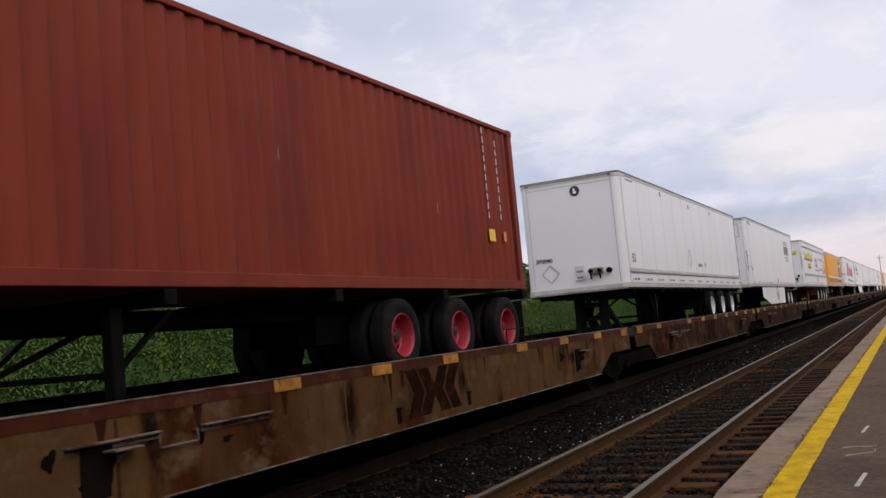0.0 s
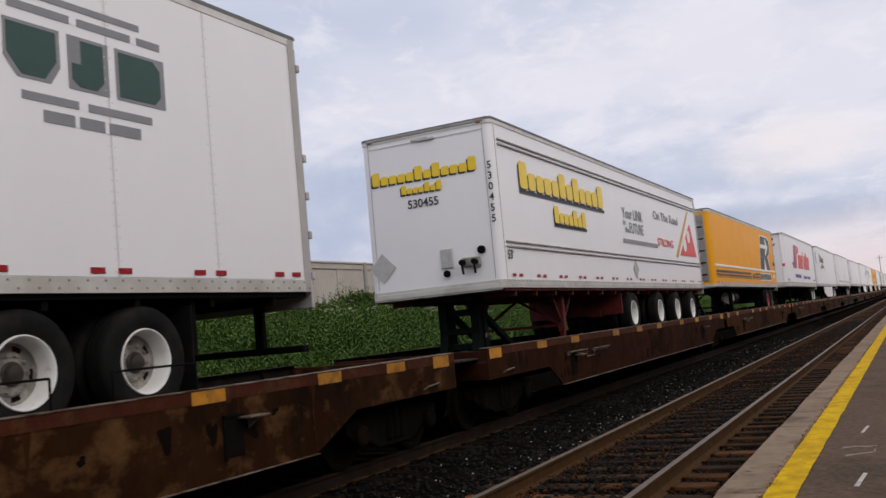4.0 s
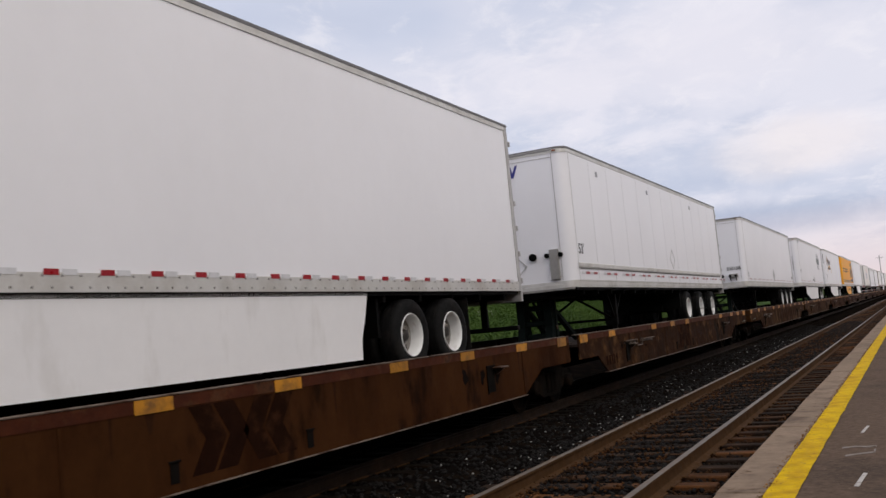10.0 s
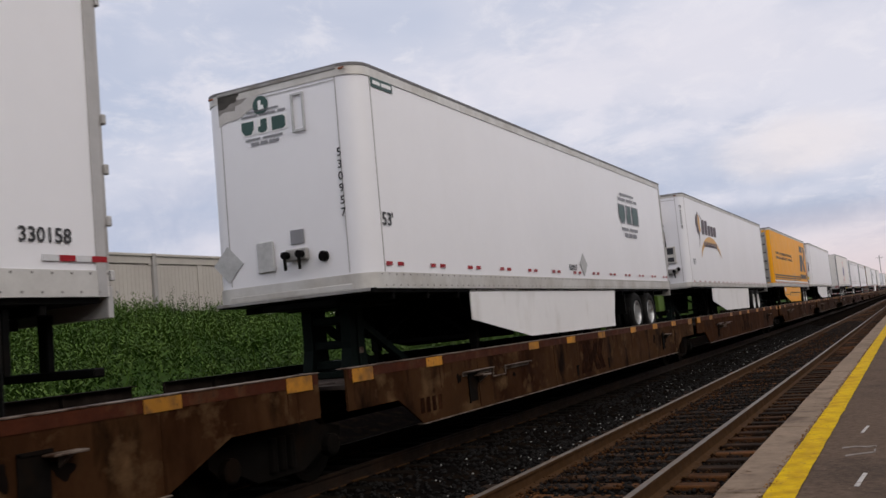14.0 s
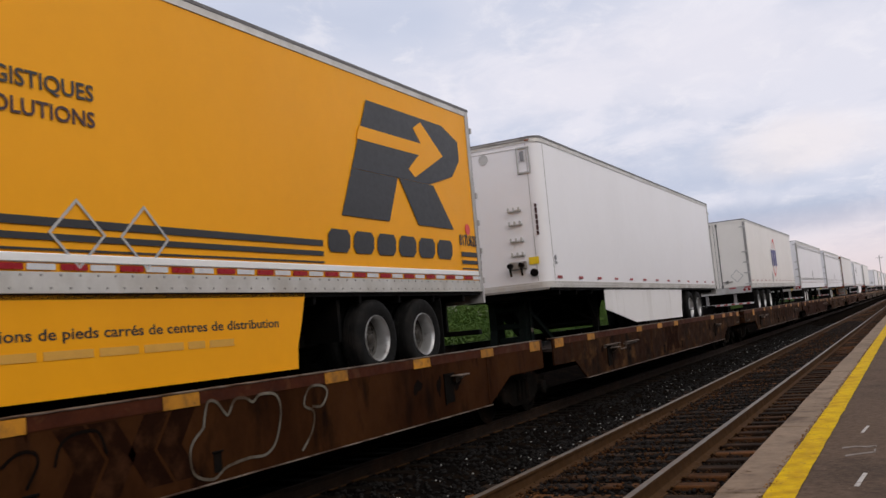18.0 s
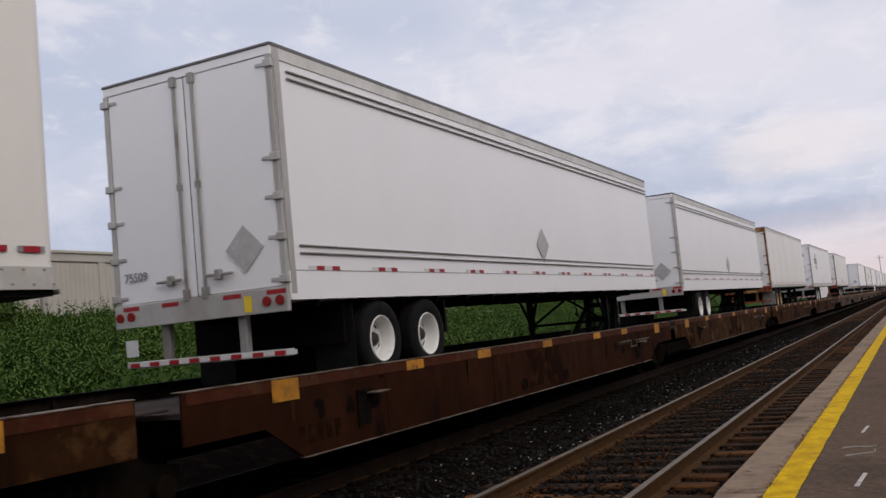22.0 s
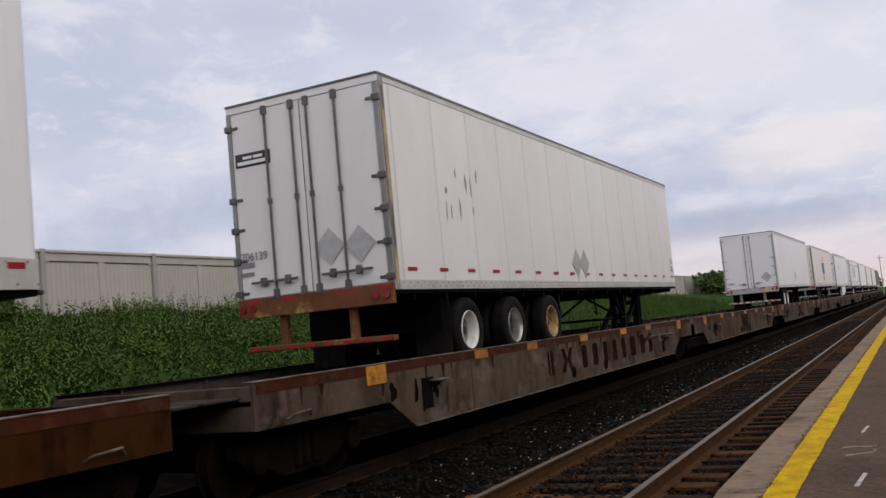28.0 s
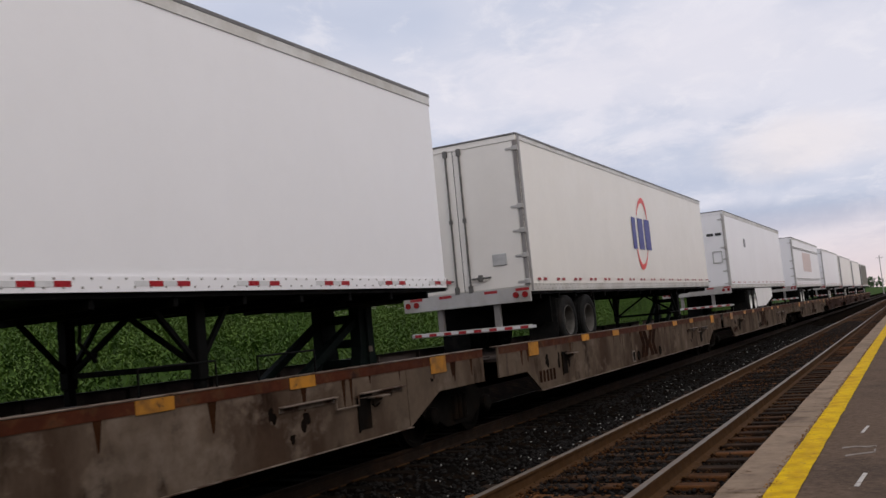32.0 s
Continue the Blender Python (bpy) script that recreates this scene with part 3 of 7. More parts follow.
def build_sleepers(track, cx, first, count, seed, near, wood):
    rng = random.Random(seed)
    kinds = []
    for k in range(5):
        s = Shape().box(-1.3, 1.3, -0.115, 0.115, -0.34, -0.165, 0.012)
        s.v = [(x, y + 0.010 * noise.noise((x * 2, y * 9, k)), z + (0.012 * noise.noise((x * 3, y * 20, k + 5)) if z > -0.2 else 0)) for x, y, z in s.v]
        kinds.append(s.mesh("sleeper", wood))
    plate = Shape().box(-0.10, 0.10, -0.17, 0.17, -0.172, -0.156, 0.004).mesh("tie_plate", RAIL_SIDE)
    for i in range(count):
        y = first + 0.54 * i + rng.uniform(-0.03, 0.03)
        t = part("sleeper", kinds[i % 5], None, track, at=pose(cx + rng.uniform(-0.05, 0.05), y, rng.uniform(-0.012, 0.004), 0, 0, rng.uniform(-1.2, 1.2)))
        if i < near:
            for sx in (-1, 1):
                part("tie_plate", plate, None, t, at=(sx * 0.7535 + cx - t.location.x, 0, 0.002))


# ---- platform ----
def build_platform():
    deck = thing("platform", "asphalt station platform with a concrete edge", "platform", kind="structure",
                 mesh=Shape().box(-1.17, 14, -40, 400, -0.8, 0.196).mesh("platform", ASPHALT))
    s = Shape()
    kinds = [Shape().box(-1.545, -1.172, 0.006, 1.82, -0.10, 0.2, 0.012 + 0.004 * k).mesh("edge_slab", CONCRETE) for k in range(3)]
    rng = random.Random(4)
    for i in range(110):
        y = -9.2 + 1.83 * i
        part("edge_slab", kinds[i % 3], None, deck, at=pose(rng.uniform(-0.012, 0.006), y, rng.uniform(-0.004, 0.004), 0, 0, rng.uniform(-0.25, 0.25)))
    part("edge_wall", Shape().box(-1.50, -1.172, -40, 400, -0.8, -0.10), CONCRETE, deck)
    line = Shape()
    ys = [-10 + 0.06 * i for i in range(700)] + [32 + 4 * i for i in range(90)]
    for y in ys:
        a = -1.168 + 0.010 * noise.noise((y * 1.7, 0, 0)) + 0.008 * noise.noise((y * 7, 2, 0))
        b = -0.940 + 0.010 * noise.noise((y * 1.5, 5, 0)) + 0.006 * noise.noise((y * 7, 9, 0))
        line.v += [(a, y, 0.2045), (b, y, 0.2045)]
    line.f = [(2 * i, 2 * i + 1, 2 * i + 3, 2 * i + 2) for i in range(len(ys) - 1)]
    part("yellow_line", line.mesh("yellow_line", LINE_YELLOW, False, False), None, deck, "worn yellow safety line along the edge")
    for name, m, ring in (("painted_mark", MARK_WHITE, [(-0.665, 10.30), (-0.635, 10.28), (-0.60, 10.78), (-0.625, 10.80)]),
                          ("painted_mark", MARK_WHITE, [(-0.575, 7.50), (-0.54, 7.48), (-0.505, 8.02), (-0.535, 8.04)]),
                          ("painted_mark", MARK_FAINT, [(-0.775, 9.29), (-0.66, 9.36), (-0.57, 9.33), (-0.485, 9.37), (-0.485, 9.44), (-0.57, 9.40), (-0.66, 9.43), (-0.775, 9.37)]),
                          ("painted_mark", MARK_FAINT, [(-0.72, 8.84), (-0.487, 9.03), (-0.487, 9.10), (-0.72, 8.92)]),
                          ("painted_mark", MARK_FAINT, [(-0.50, 9.03), (-0.485, 9.03), (-0.485, 9.24), (-0.50, 9.22)])):
        part(name, Shape().prism(ring, 2, 0.197, 0.200), m, deck, "faded white paint mark on the asphalt")


# ---- wall along the top of the bank ----
def build_wall():
    wall = thing("barrier_wall", "beige precast panel wall with grey posts along the bank", "wall", kind="structure")
    bay, first, X = 4.92, 20.6 - 4.92 * 8, -25.0
    post = Shape().box(-0.16, 0.15, -0.10, 0.10, 2.6, 5.42, 0.02).mesh("wall_post", WALL_POST)
    cap = Shape().box(-0.13, 0.13, 0.101, bay - 0.101, 5.30, 5.40, 0.015).mesh("coping", WALL_PANEL)
    s = Shape().box(-0.06, 0.03, 0.12, bay - 0.12, 2.6, 4.98)
    for k in range(24):
        y = 0.16 + (bay - 0.32) * k / 24
        s.box(0.028, 0.038, y, y + 0.15, 2.6, 4.96, 0.004)
    s.box(-0.06, 0.075, bay / 2 - 0.13, bay / 2 + 0.13, 2.6, 4.98, 0.01)
    panel = s.mesh("wall_panel", WALL_PANEL)
    beam = Shape().box(-0.06, 0.07, 0.12, bay - 0.12, 5.03, 5.299, 0.01).box(-0.06, 0.07, 0.12, 0.26, 4.98, 5.03).box(-0.06, 0.07, bay - 0.26, bay - 0.12, 4.98, 5.03).box(-0.06, 0.07, bay / 2 - 0.13, bay / 2 + 0.13, 4.98, 5.03).box(-0.06, -0.03, 0.26, bay - 0.26, 4.98, 5.03).mesh("wall_beam", WALL_PANEL)
    for i in range(32):
        y = first + bay * i
        part("wall_post", post, None, wall, at=(X, y, 0))
        part("wall_panel", panel, None, wall, at=(X, y, 0))
        part("wall_beam", beam, None, wall, at=(X, y, 0))
        part("coping", cap, None, wall, at=(X, y, 0))


# ---- grass, weeds, bushes ----
def blades(count, x0, x1, y0, y1, h0, h1, w, seed, lean=0.35, dens=1.0):
    """Bent grass blades, three corners and a mid pair each, as raw arrays."""
    rng = np.random.default_rng(seed)
    x = x0 + (x1 - x0) * rng.random(count)
    y = y0 + (y1 - y0) * rng.random(count) ** dens
    patch = np.array([noise.noise((a * 0.5, b * 0.4, 7)) for a, b in zip(x, y)])
    h = (h0 + (h1 - h0) * rng.random(count)) * (1 + 0.55 * patch)
    ground = np.array([terrain(a) for a in x]) - 0.03
    ang = rng.random(count) * 2 * np.pi
    ln = lean * h * (0.3 + rng.random(count))
    dx, dy = np.cos(ang), np.sin(ang)
    ww = w * (0.6 + 0.8 * rng.random(count))
    px, py = -dy * ww, dx * ww
    v = np.zeros((count, 5, 3))
    for k, (t, hh, sgn) in enumerate(((0, 0, -1), (0, 0, 1), (0.35, 0.6, 0.8), (0.35, 0.6, -0.8), (1.0, 1.0, 0))):
        v[:, k, 0] = x + dx * ln * t + px * sgn
        v[:, k, 1] = y + dy * ln * t + py * sgn
        v[:, k, 2] = ground + h * hh
    f = np.array([(0, 1, 2), (0, 2, 3), (3, 2, 4)])
    return v.reshape(-1, 3), (f[None] + 5 * np.arange(count)[:, None, None]).reshape(-1, 3)


def leaf_cloud(count, centre, radius, size, seed, hollow=0.5):
    """Small folded leaves in lumps on an uneven shell."""
    rng = np.random.default_rng(seed)
    d = rng.normal(size=(count, 3))
    d /= np.linalg.norm(d, axis=1)[:, None]
    lump = np.array([0.78 + 0.5 * noise.noise(tuple(q * 2.2 + seed)) + 0.25 * noise.noise(tuple(q * 6 + seed)) for q in d])
    r = (hollow + (1 - hollow) * rng.random(count) ** 0.6) * lump
    p = d * r[:, None] * np.array(radius) + np.array(centre)
    a = rng.normal(size=(count, 3))
    a /= np.linalg.norm(a, axis=1)[:, None]
    b = np.cross(a, rng.normal(size=(count, 3)))
    b /= np.linalg.norm(b, axis=1)[:, None]
    sz = size * (0.6 + 0.8 * rng.random(count))[:, None]
    v = np.stack([p - a * sz, p + b * sz * 0.45, p + a * sz, p - b * sz * 0.45], 1)
    f = np.array([(0, 1, 2), (0, 2, 3)])
    return v.reshape(-1, 3), (f[None] + 4 * np.arange(count)[:, None, None]).reshape(-1, 3)


def herbs(count, x0, x1, y0, y1, h0, h1, leaf, seed, each=15, dens=1.2, gaps=-0.3):
    """Upright leafy herbs: leaves set round a stem, larger and flatter low down, all as raw arrays."""
    rng = np.random.default_rng(seed)
    x = x0 + (x1 - x0) * rng.random(count)
    y = y0 + (y1 - y0) * rng.random(count) ** dens
    patch = np.array([noise.noise((a * 0.45, b * 0.35, seed)) + 0.5 * noise.noise((a * 1.3, b * 1.1, seed + 3)) for a, b in zip(x, y)])
    keep = patch > gaps
    x, y, patch = x[keep], y[keep], patch[keep]
    count = len(x)
    h = (h0 + (h1 - h0) * rng.random(count)) * np.clip(0.80 + 1.15 * patch, 0.45, 1.9)
    base = np.array([terrain(a) for a in x]) - 0.03
    k = (np.arange(each) + 0.5) / each
    up = k[None] * h[:, None] + 0.03 * rng.normal(size=(count, each))
    ang = rng.random((count, 1)) * 6.28 + 2.4 * np.arange(each)[None] + 0.4 * rng.normal(size=(count, each))
    ln = leaf * (1.25 - 0.75 * k[None]) * (0.6 + 0.8 * rng.random((count, each)))
    rise = 0.55 + 0.9 * rng.random((count, each))
    lean = 0.12 * rng.normal(size=(count, 2))
    ox = x[:, None] + lean[:, :1] * up
    oy = y[:, None] + lean[:, 1:] * up
    oz = base[:, None] + up
    dx, dy = np.cos(ang), np.sin(ang)
    wx, wy = -dy * ln * 0.24, dx * ln * 0.24
    v = np.zeros((count, each, 4, 3))
    for q, (t, s_) in enumerate(((0, 0), (0.5, 1), (1.0, 0), (0.5, -1))):
        v[:, :, q, 0] = ox + dx * ln * t + wx * s_
        v[:, :, q, 1] = oy + dy * ln * t + wy * s_
        v[:, :, q, 2] = oz + ln * rise * t * (1.35 - 0.7 * t)
    f = np.array([(0, 1, 2), (0, 2, 3)])
    n = count * each
    return v.reshape(-1, 3), (f[None] + 4 * np.arange(n)[:, None, None]).reshape(-1, 3)


def build_grass():
    v, f = blades(6500, -24.4, -12.4, 2, 90, 0.20, 0.60, 0.016, 1, lean=0.6, dens=1.3)
    thing("meadow_grass", "tall green meadow grass covering the bank", "grass", kind="stuff", mesh=raw_mesh("meadow_grass", v, f, GRASS))
    v, f = herbs(13000, -24.4, -12.6, 2, 92, 0.18, 0.45, 0.085, 4, 18, gaps=-0.6)
    thing("weeds", "low broad-leaved weeds covering the bank", "weeds", kind="stuff", mesh=raw_mesh("weeds", v, f, WEED))
    v, f = herbs(15000, -24.4, -12.8, 2, 92, 0.40, 0.88, 0.115, 14, 20, gaps=-0.04)
    thing("weed_clumps", "clumps of leafy pale green weeds on the bank", "weeds", kind="stuff", mesh=raw_mesh("weed_clumps", v, f, WEED_PALE))
    v, f = herbs(6500, -24.5, -13.4, 2, 85, 0.40, 0.85, 0.085, 9, 22, 1.1, 0.12)
    thing("tall_weeds", "taller dark weeds standing out of the meadow", "weeds", kind="stuff", mesh=raw_mesh("tall_weeds", v, f, SHRUB))
    rng = np.random.default_rng(8)
    vs, fs, k = [], [], 0
    for i in range(95):
        cx, cy = ((-18.5, 36.0), (-19.5, 38.5), (-20.0, 47.0), (-18.5, 35.0), (-19.0, 28.0))[i % 5]
        x, y = rng.normal(cx, 0.8), rng.normal(cy, 1.6)
        for j in range(3):
            a, b = leaf_cloud(14, (x + rng.uniform(-0.2, 0.2), y + rng.uniform(-0.2, 0.2), terrain(x) + rng.uniform(0.55, 0.85)), (0.10, 0.10, 0.025), 0.022, 900 + 3 * i + j, 0.1)
            vs.append(a)
            fs.append(b + k)
            k += len(a)
    thing("wild_flowers", "pale umbel flower heads above the grass", "flowers", kind="stuff", mesh=raw_mesh("wild_flowers", np.concatenate(vs), np.concatenate(fs), FLOWER))


def build_bush(x, y, rx, ry, rz, seed, count, label, mat=None, name="bush", size=0.11):
    z = terrain(x)
    b = thing(name, label, name, "bushes along the wall", at=(x, y, z))
    s = Shape()
    rng = random.Random(seed)
    for i in range(7):
        a = rng.uniform(0, 6.28)
        s.tube((0.1 * math.cos(a), 0.1 * math.sin(a), -0.1), (0.55 * rx * math.cos(a), 0.55 * ry * math.sin(a), rz * rng.uniform(0.9, 1.5)), 0.05, 6, 0.015)
    part("branches", s, BARK, b)
    v, f = leaf_cloud(count, (0, 0, rz * 0.95), (rx, ry, rz), size, seed, 0.45)
    part("crown", raw_mesh("crown", v, f, mat or BUSH), None, b)


build_ground()
build_ballast()
build_wall()
build_grass()
build_bush(-23.3, 55.4, 1.7, 6.6, 1.55, 21, 6500, "dense round green bush in front of the wall", size=0.15)
build_bush(-23.2, 70.2, 1.7, 7.2, 1.50, 22, 5200, "dense green bush growing beside the wall", size=0.15)
build_bush(-23.2, 124.0, 1.7, 13.0, 1.6, 28, 2600, "dark green bush far along the wall", SHRUB, size=0.3)
for y, z, r, seed in ((17.2, 0.55, 0.9, 23), (36.6, 0.50, 1.9, 24), (47.2, 0.55, 1.2, 25), (43.5, 0.35, 1.4, 26), (32.8, 0.22, 0.8, 27)):
    build_bush(-22.9, y, 0.8, r, z, seed, int(700 * r), "low scrubby shrub among the weeds below the wall", SHRUB, "shrub", 0.09)
build_platform()


def build_unseen_wall():
    """Plain unseen wall behind the camera, added to hold back low sky light."""
    thing("station_wall", "plain unseen brick wall added behind the platform to block low light", "wall", kind="structure",
          mesh=Shape().box(13.5, 14.0, -70, 120, 0.19, 7.5).mesh("station_wall", UNSEEN_WALL))


build_unseen_wall()


# ---- flatcars ----
HALF = 1.415              # half the width of a flatcar
SILL_TOP, SILL_LOW, SILL_END = 1.27 - DECK, 0.42 - DECK, 0.79 - DECK


def wheelset_mesh():
    def make():
        s = Shape()
        for sx in (-1, 1):
            s.lathe([(0.66, 0.0), (0.66, 0.40), (0.68, 0.455), (0.70, 0.455), (0.715, 0.425), (0.815, 0.420), (0.82, 0.36), (0.785, 0.33), (0.79, 0.14), (0.86, 0.10), (0.86, 0.0)], 24, side=sx)
        s.tube((-0.7, 0, 0), (0.7, 0, 0), 0.08, 10)
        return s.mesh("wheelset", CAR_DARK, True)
    return cached("wheelset", make)


def bogie_mesh():
    def make():
        s = Shape()
        for sx in (-1, 1):
            x0, x1 = sx * 0.93, sx * 1.08
            ring = [(-1.15, -0.60), (-1.15, -0.48), (-0.75, -0.42), (-0.35, -0.18), (0.35, -0.18), (0.75, -0.42), (1.15, -0.48), (1.15, -0.60), (1.0, -0.72),
                    (0.75, -0.72), (0.40, -0.88), (-0.40, -0.88), (-0.75, -0.72), (-1.0, -0.72)]
            s.prism(ring, 0, x0, x1)
            for y in (-0.89, 0.89):
                s.lathe([(1.05, 0.0), (1.05, 0.13), (1.16, 0.13), (1.18, 0.10), (1.18, 0.0)], 14, 0, y, 0.42 - DECK, sx)
            for y in (-0.16, 0.0, 0.16):
                s.lathe([(0, 0.0), (0, 0.055), (0.0, 0.055)], 6, sx * 1.0, y, -0.6, 1)
                s.tube((sx * 1.09, y, -0.80), (sx * 1.09, y, -0.45), 0.055, 8)
        s.box(-1.05, 1.05, -0.2, 0.2, -0.46, -0.22, 0.02)
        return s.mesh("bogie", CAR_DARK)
    return cached("bogie", make)


WHEELSETS = []


def ragged(rng, cx, cz, w, h, n=26):
    """An uneven blot with a soft outline, drawn out downwards."""
    p, q, s_ = rng.uniform(0, 6.28), rng.uniform(0, 6.28), rng.uniform(0, 6.28)
    out = []
    for i in range(n):
        a = 2 * math.pi * i / n
        r = 0.62 + 0.16 * math.sin(2 * a + p) + 0.12 * math.sin(3 * a + q) + 0.07 * math.sin(5 * a + s_)
        out.append((cx + w * r * math.cos(a), cz + h * r * math.sin(a) * (1.0 if math.sin(a) > 0 else 1.5)))
    return out


def drip(rng, x, top, length, w):
    return [(x - w, top), (x - w * 0.6, top - length * 0.5), (x - w * 0.2, top - length), (x + w * 0.25, top - length * 0.94), (x + w * 0.6, top - length * 0.45), (x + w, top)]


def grime_marks(car, paint, rng, a, b, la, ra, near_end, other):
    """Soot round the fittings, runs of rust from the edge stripe, scraped patches."""
    top, low = SILL_TOP - 0.12, SILL_LOW + 0.03
    heavy = paint is CAR_GRIME
    soot = [ragged(rng, near_end + dx, 0.90 - DECK + dz, w, h) for dx, dz, w, h in ((-0.12, 0.02, 0.10, 0.10), (0.45, -0.10, 0.13, 0.12), (1.55, -0.03, 0.07, 0.07), (1.9, -0.10, 0.12, 0.035), (0.2, -0.26, 0.09, 0.05))]
    soot += [ragged(rng, other + dx, 0.90 - DECK + dz, w, h) for dx, dz, w, h in ((-0.30, -0.02, 0.10, 0.16), (0.25, -0.06, 0.16, 0.10), (-0.9, 0.02, 0.16, 0.12))]
    for k in range(4 if heavy else 2):
        soot.append(ragged(rng, rng.uniform(a + 0.4, b - 0.4), rng.uniform(SILL_END + 0.02, top), rng.uniform(0.03, 0.08), rng.uniform(0.02, 0.05)))
    runs = [drip(rng, rng.uniform(a + 0.3, b - 0.3), top + 0.01, rng.uniform(0.08, 0.42), rng.uniform(0.015, 0.07)) for k in range(34 if heavy else 20)]
    me = flat([[(x, z) for x, z in ring] for ring in soot], CAR_SOOT, "soot_stain", 0.0012)
    tagged(part("soot_stain", me, None, car, "black soot round the fittings", at=on_side(HALF + 0.0004, 0, 0)), kind="stuff")
    me = flat(runs, CAR_RUN, "rust_streak", 0.0008)
    tagged(part("rust_streak", me, None, car, "brown runs of rust", at=on_side(HALF + 0.0003, 0, 0)), kind="stuff")


def flatcar_unit(u0, u1, left_end, right_end, paint, label, mark="arrows", seed=0, hitch=None, folded=False):
    """One platform of the articulated flatcar from u0 to u1; an end is 'joint' or 'coupler'. hitch: distance of the trailer's kingpin from u0."""
    L = u1 - u0
    car = thing("flatcar", label, "flatcar", "flatcars of the train")
    rng = random.Random(seed)
    la = 1.15 if left_end == "joint" else 2.62
    ra = 1.50 if right_end == "joint" else 2.62
    a, b = (0.28 if left_end == "joint" else 0.57), L - (0.28 if right_end == "joint" else 0.57)
    ring = [(a, SILL_TOP), (a, SILL_END), (a + la, SILL_END), (a + la + 0.62, SILL_LOW), (b - ra - 0.86, SILL_LOW), (b - ra, SILL_END), (b, SILL_END), (b, SILL_TOP)]
    for sx in (1, -1):
        s = Shape().prism(ring, 0, sx * (HALF - 0.03), sx * HALF)
        part("top_flange", Shape().box(sx * (HALF - 0.13), sx * (HALF + 0.012), a, b, SILL_TOP, SILL_TOP + 0.014, 0.004), CAR_WORN_LIT if sx > 0 else CAR_DARK, car, "worn pale top edge" if sx > 0 else "dark top edge")
        # pale tone paints in the light that the bottom flange catches
        part("bottom_flange", Shape().box(sx * (HALF - 0.10), sx * (HALF + 0.035), a + la + 0.60, b - ra - 0.84, SILL_LOW - 0.014, SILL_LOW, 0.004), CAR_WORN_LIT, car, "pale bottom edge with caught light painted in")
        for k in range(int((b - a) / 1.5)):
            y = a + 0.9 + 1.5 * k
            s.box(sx * (HALF - 0.10), sx * (HALF - 0.03), y, y + 0.02, SILL_END + 0.02, SILL_TOP)
        part("side_sill", s, paint if sx > 0 else CAR_INSIDE if paint is CAR_GREY else CAR_FAR, car, "" if sx > 0 else "grey inside of the side sill" if paint is CAR_GREY else "dark inside of the side sill")
    part("deck", Shape().box(-HALF + 0.03, HALF - 0.03, a, b, -0.05, 0.0).box(-0.3, 0.3, a, b, -0.42, -0.05), CAR_DECK, car, "worn grey steel deck")
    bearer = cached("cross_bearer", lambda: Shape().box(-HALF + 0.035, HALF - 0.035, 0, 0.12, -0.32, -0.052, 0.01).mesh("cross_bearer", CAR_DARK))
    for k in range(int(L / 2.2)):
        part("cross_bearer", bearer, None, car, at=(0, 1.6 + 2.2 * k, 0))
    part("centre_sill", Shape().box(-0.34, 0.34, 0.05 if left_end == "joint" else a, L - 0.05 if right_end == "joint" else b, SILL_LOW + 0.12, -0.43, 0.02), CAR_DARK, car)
    # edge stripe with amber reflectors, both sides
    early = u0 < 250
    if early:
        spots = [0.62, 2.47, 6.16, 8.13, 10.0, L - 6.75, L - 4.7, L - 2.65, L - 0.65]
        if left_end == "coupler":
            spots = [0.9, 2.95, 4.7, 7.46, 9.43, 11.3] + spots[5:]
        if right_end == "coupler":
            spots = [s_ for s_ in spots if s_ < L - 7] + [b - 5.1, b - 3.1, b - 1.7, b - 0.4]
    else:
        spots = [1.75, 4.66, 6.77, 9.55, 12.35, 14.45, L - 1.8]
        if left_end == "coupler":
            spots = [2.9] + [s_ + 1.3 for s_ in spots[1:-1]] + spots[-1:]
        if right_end == "coupler":
            spots = spots[:-1]
    spots = [s_ - 0.23 for s_ in spots if a + 0.3 < s_ < b - 0.2]
    for sx in (1,):
        x0, x1 = sx * (HALF + 0.003), sx * (HALF + 0.006)
        part("edge_stripe", Shape().box(x0, x1, a + 0.05, b - 0.02, SILL_TOP - 0.115, SILL_TOP - 0.004), BAND_RED, car, "chipped red-brown edge stripe")
        for k, (y, h) in enumerate([(y, 0.16 if early and (y < 0.8 or y > L - 1.5) else 0.23 if not early and (y < 3 or y > L - 2.6) else 0.125) for y in spots]):
            part("edge_reflector", cached(("edge_reflector", h, sx), lambda: Shape().box(sx * 0.004, sx * 0.008, 0, 0.46, -h, -0.002, 0.001).mesh("edge_reflector", BAND_YELLOW)),
                 None, car, at=(sx * (HALF + 0.003), y + rng.uniform(-0.05, 0.05), SILL_TOP - 0.002))
    X = HALF
    # pockets with a step bracket, door rails, drain holes
    step = cached("step_bracket", lambda: Shape().box(0.0, 0.15, -0.16, 0.16, 0.0, 0.022, 0.006).prism([(0.0, 0.0), (0.0, -0.10), (0.13, -0.01)], 1, -0.015, 0.015).mesh("step_bracket", CAR_WORN_LIT))
    hole = cached("pocket", lambda: Shape().box(0.002, 0.008, -0.14, 0.14, -0.30, 0.08, 0.002).box(0.008, 0.022, -0.16, -0.13, -0.32, 0.10).box(0.008, 0.022, -0.16, 0.16, 0.08, 0.11).mesh("pocket", CAR_DARK))
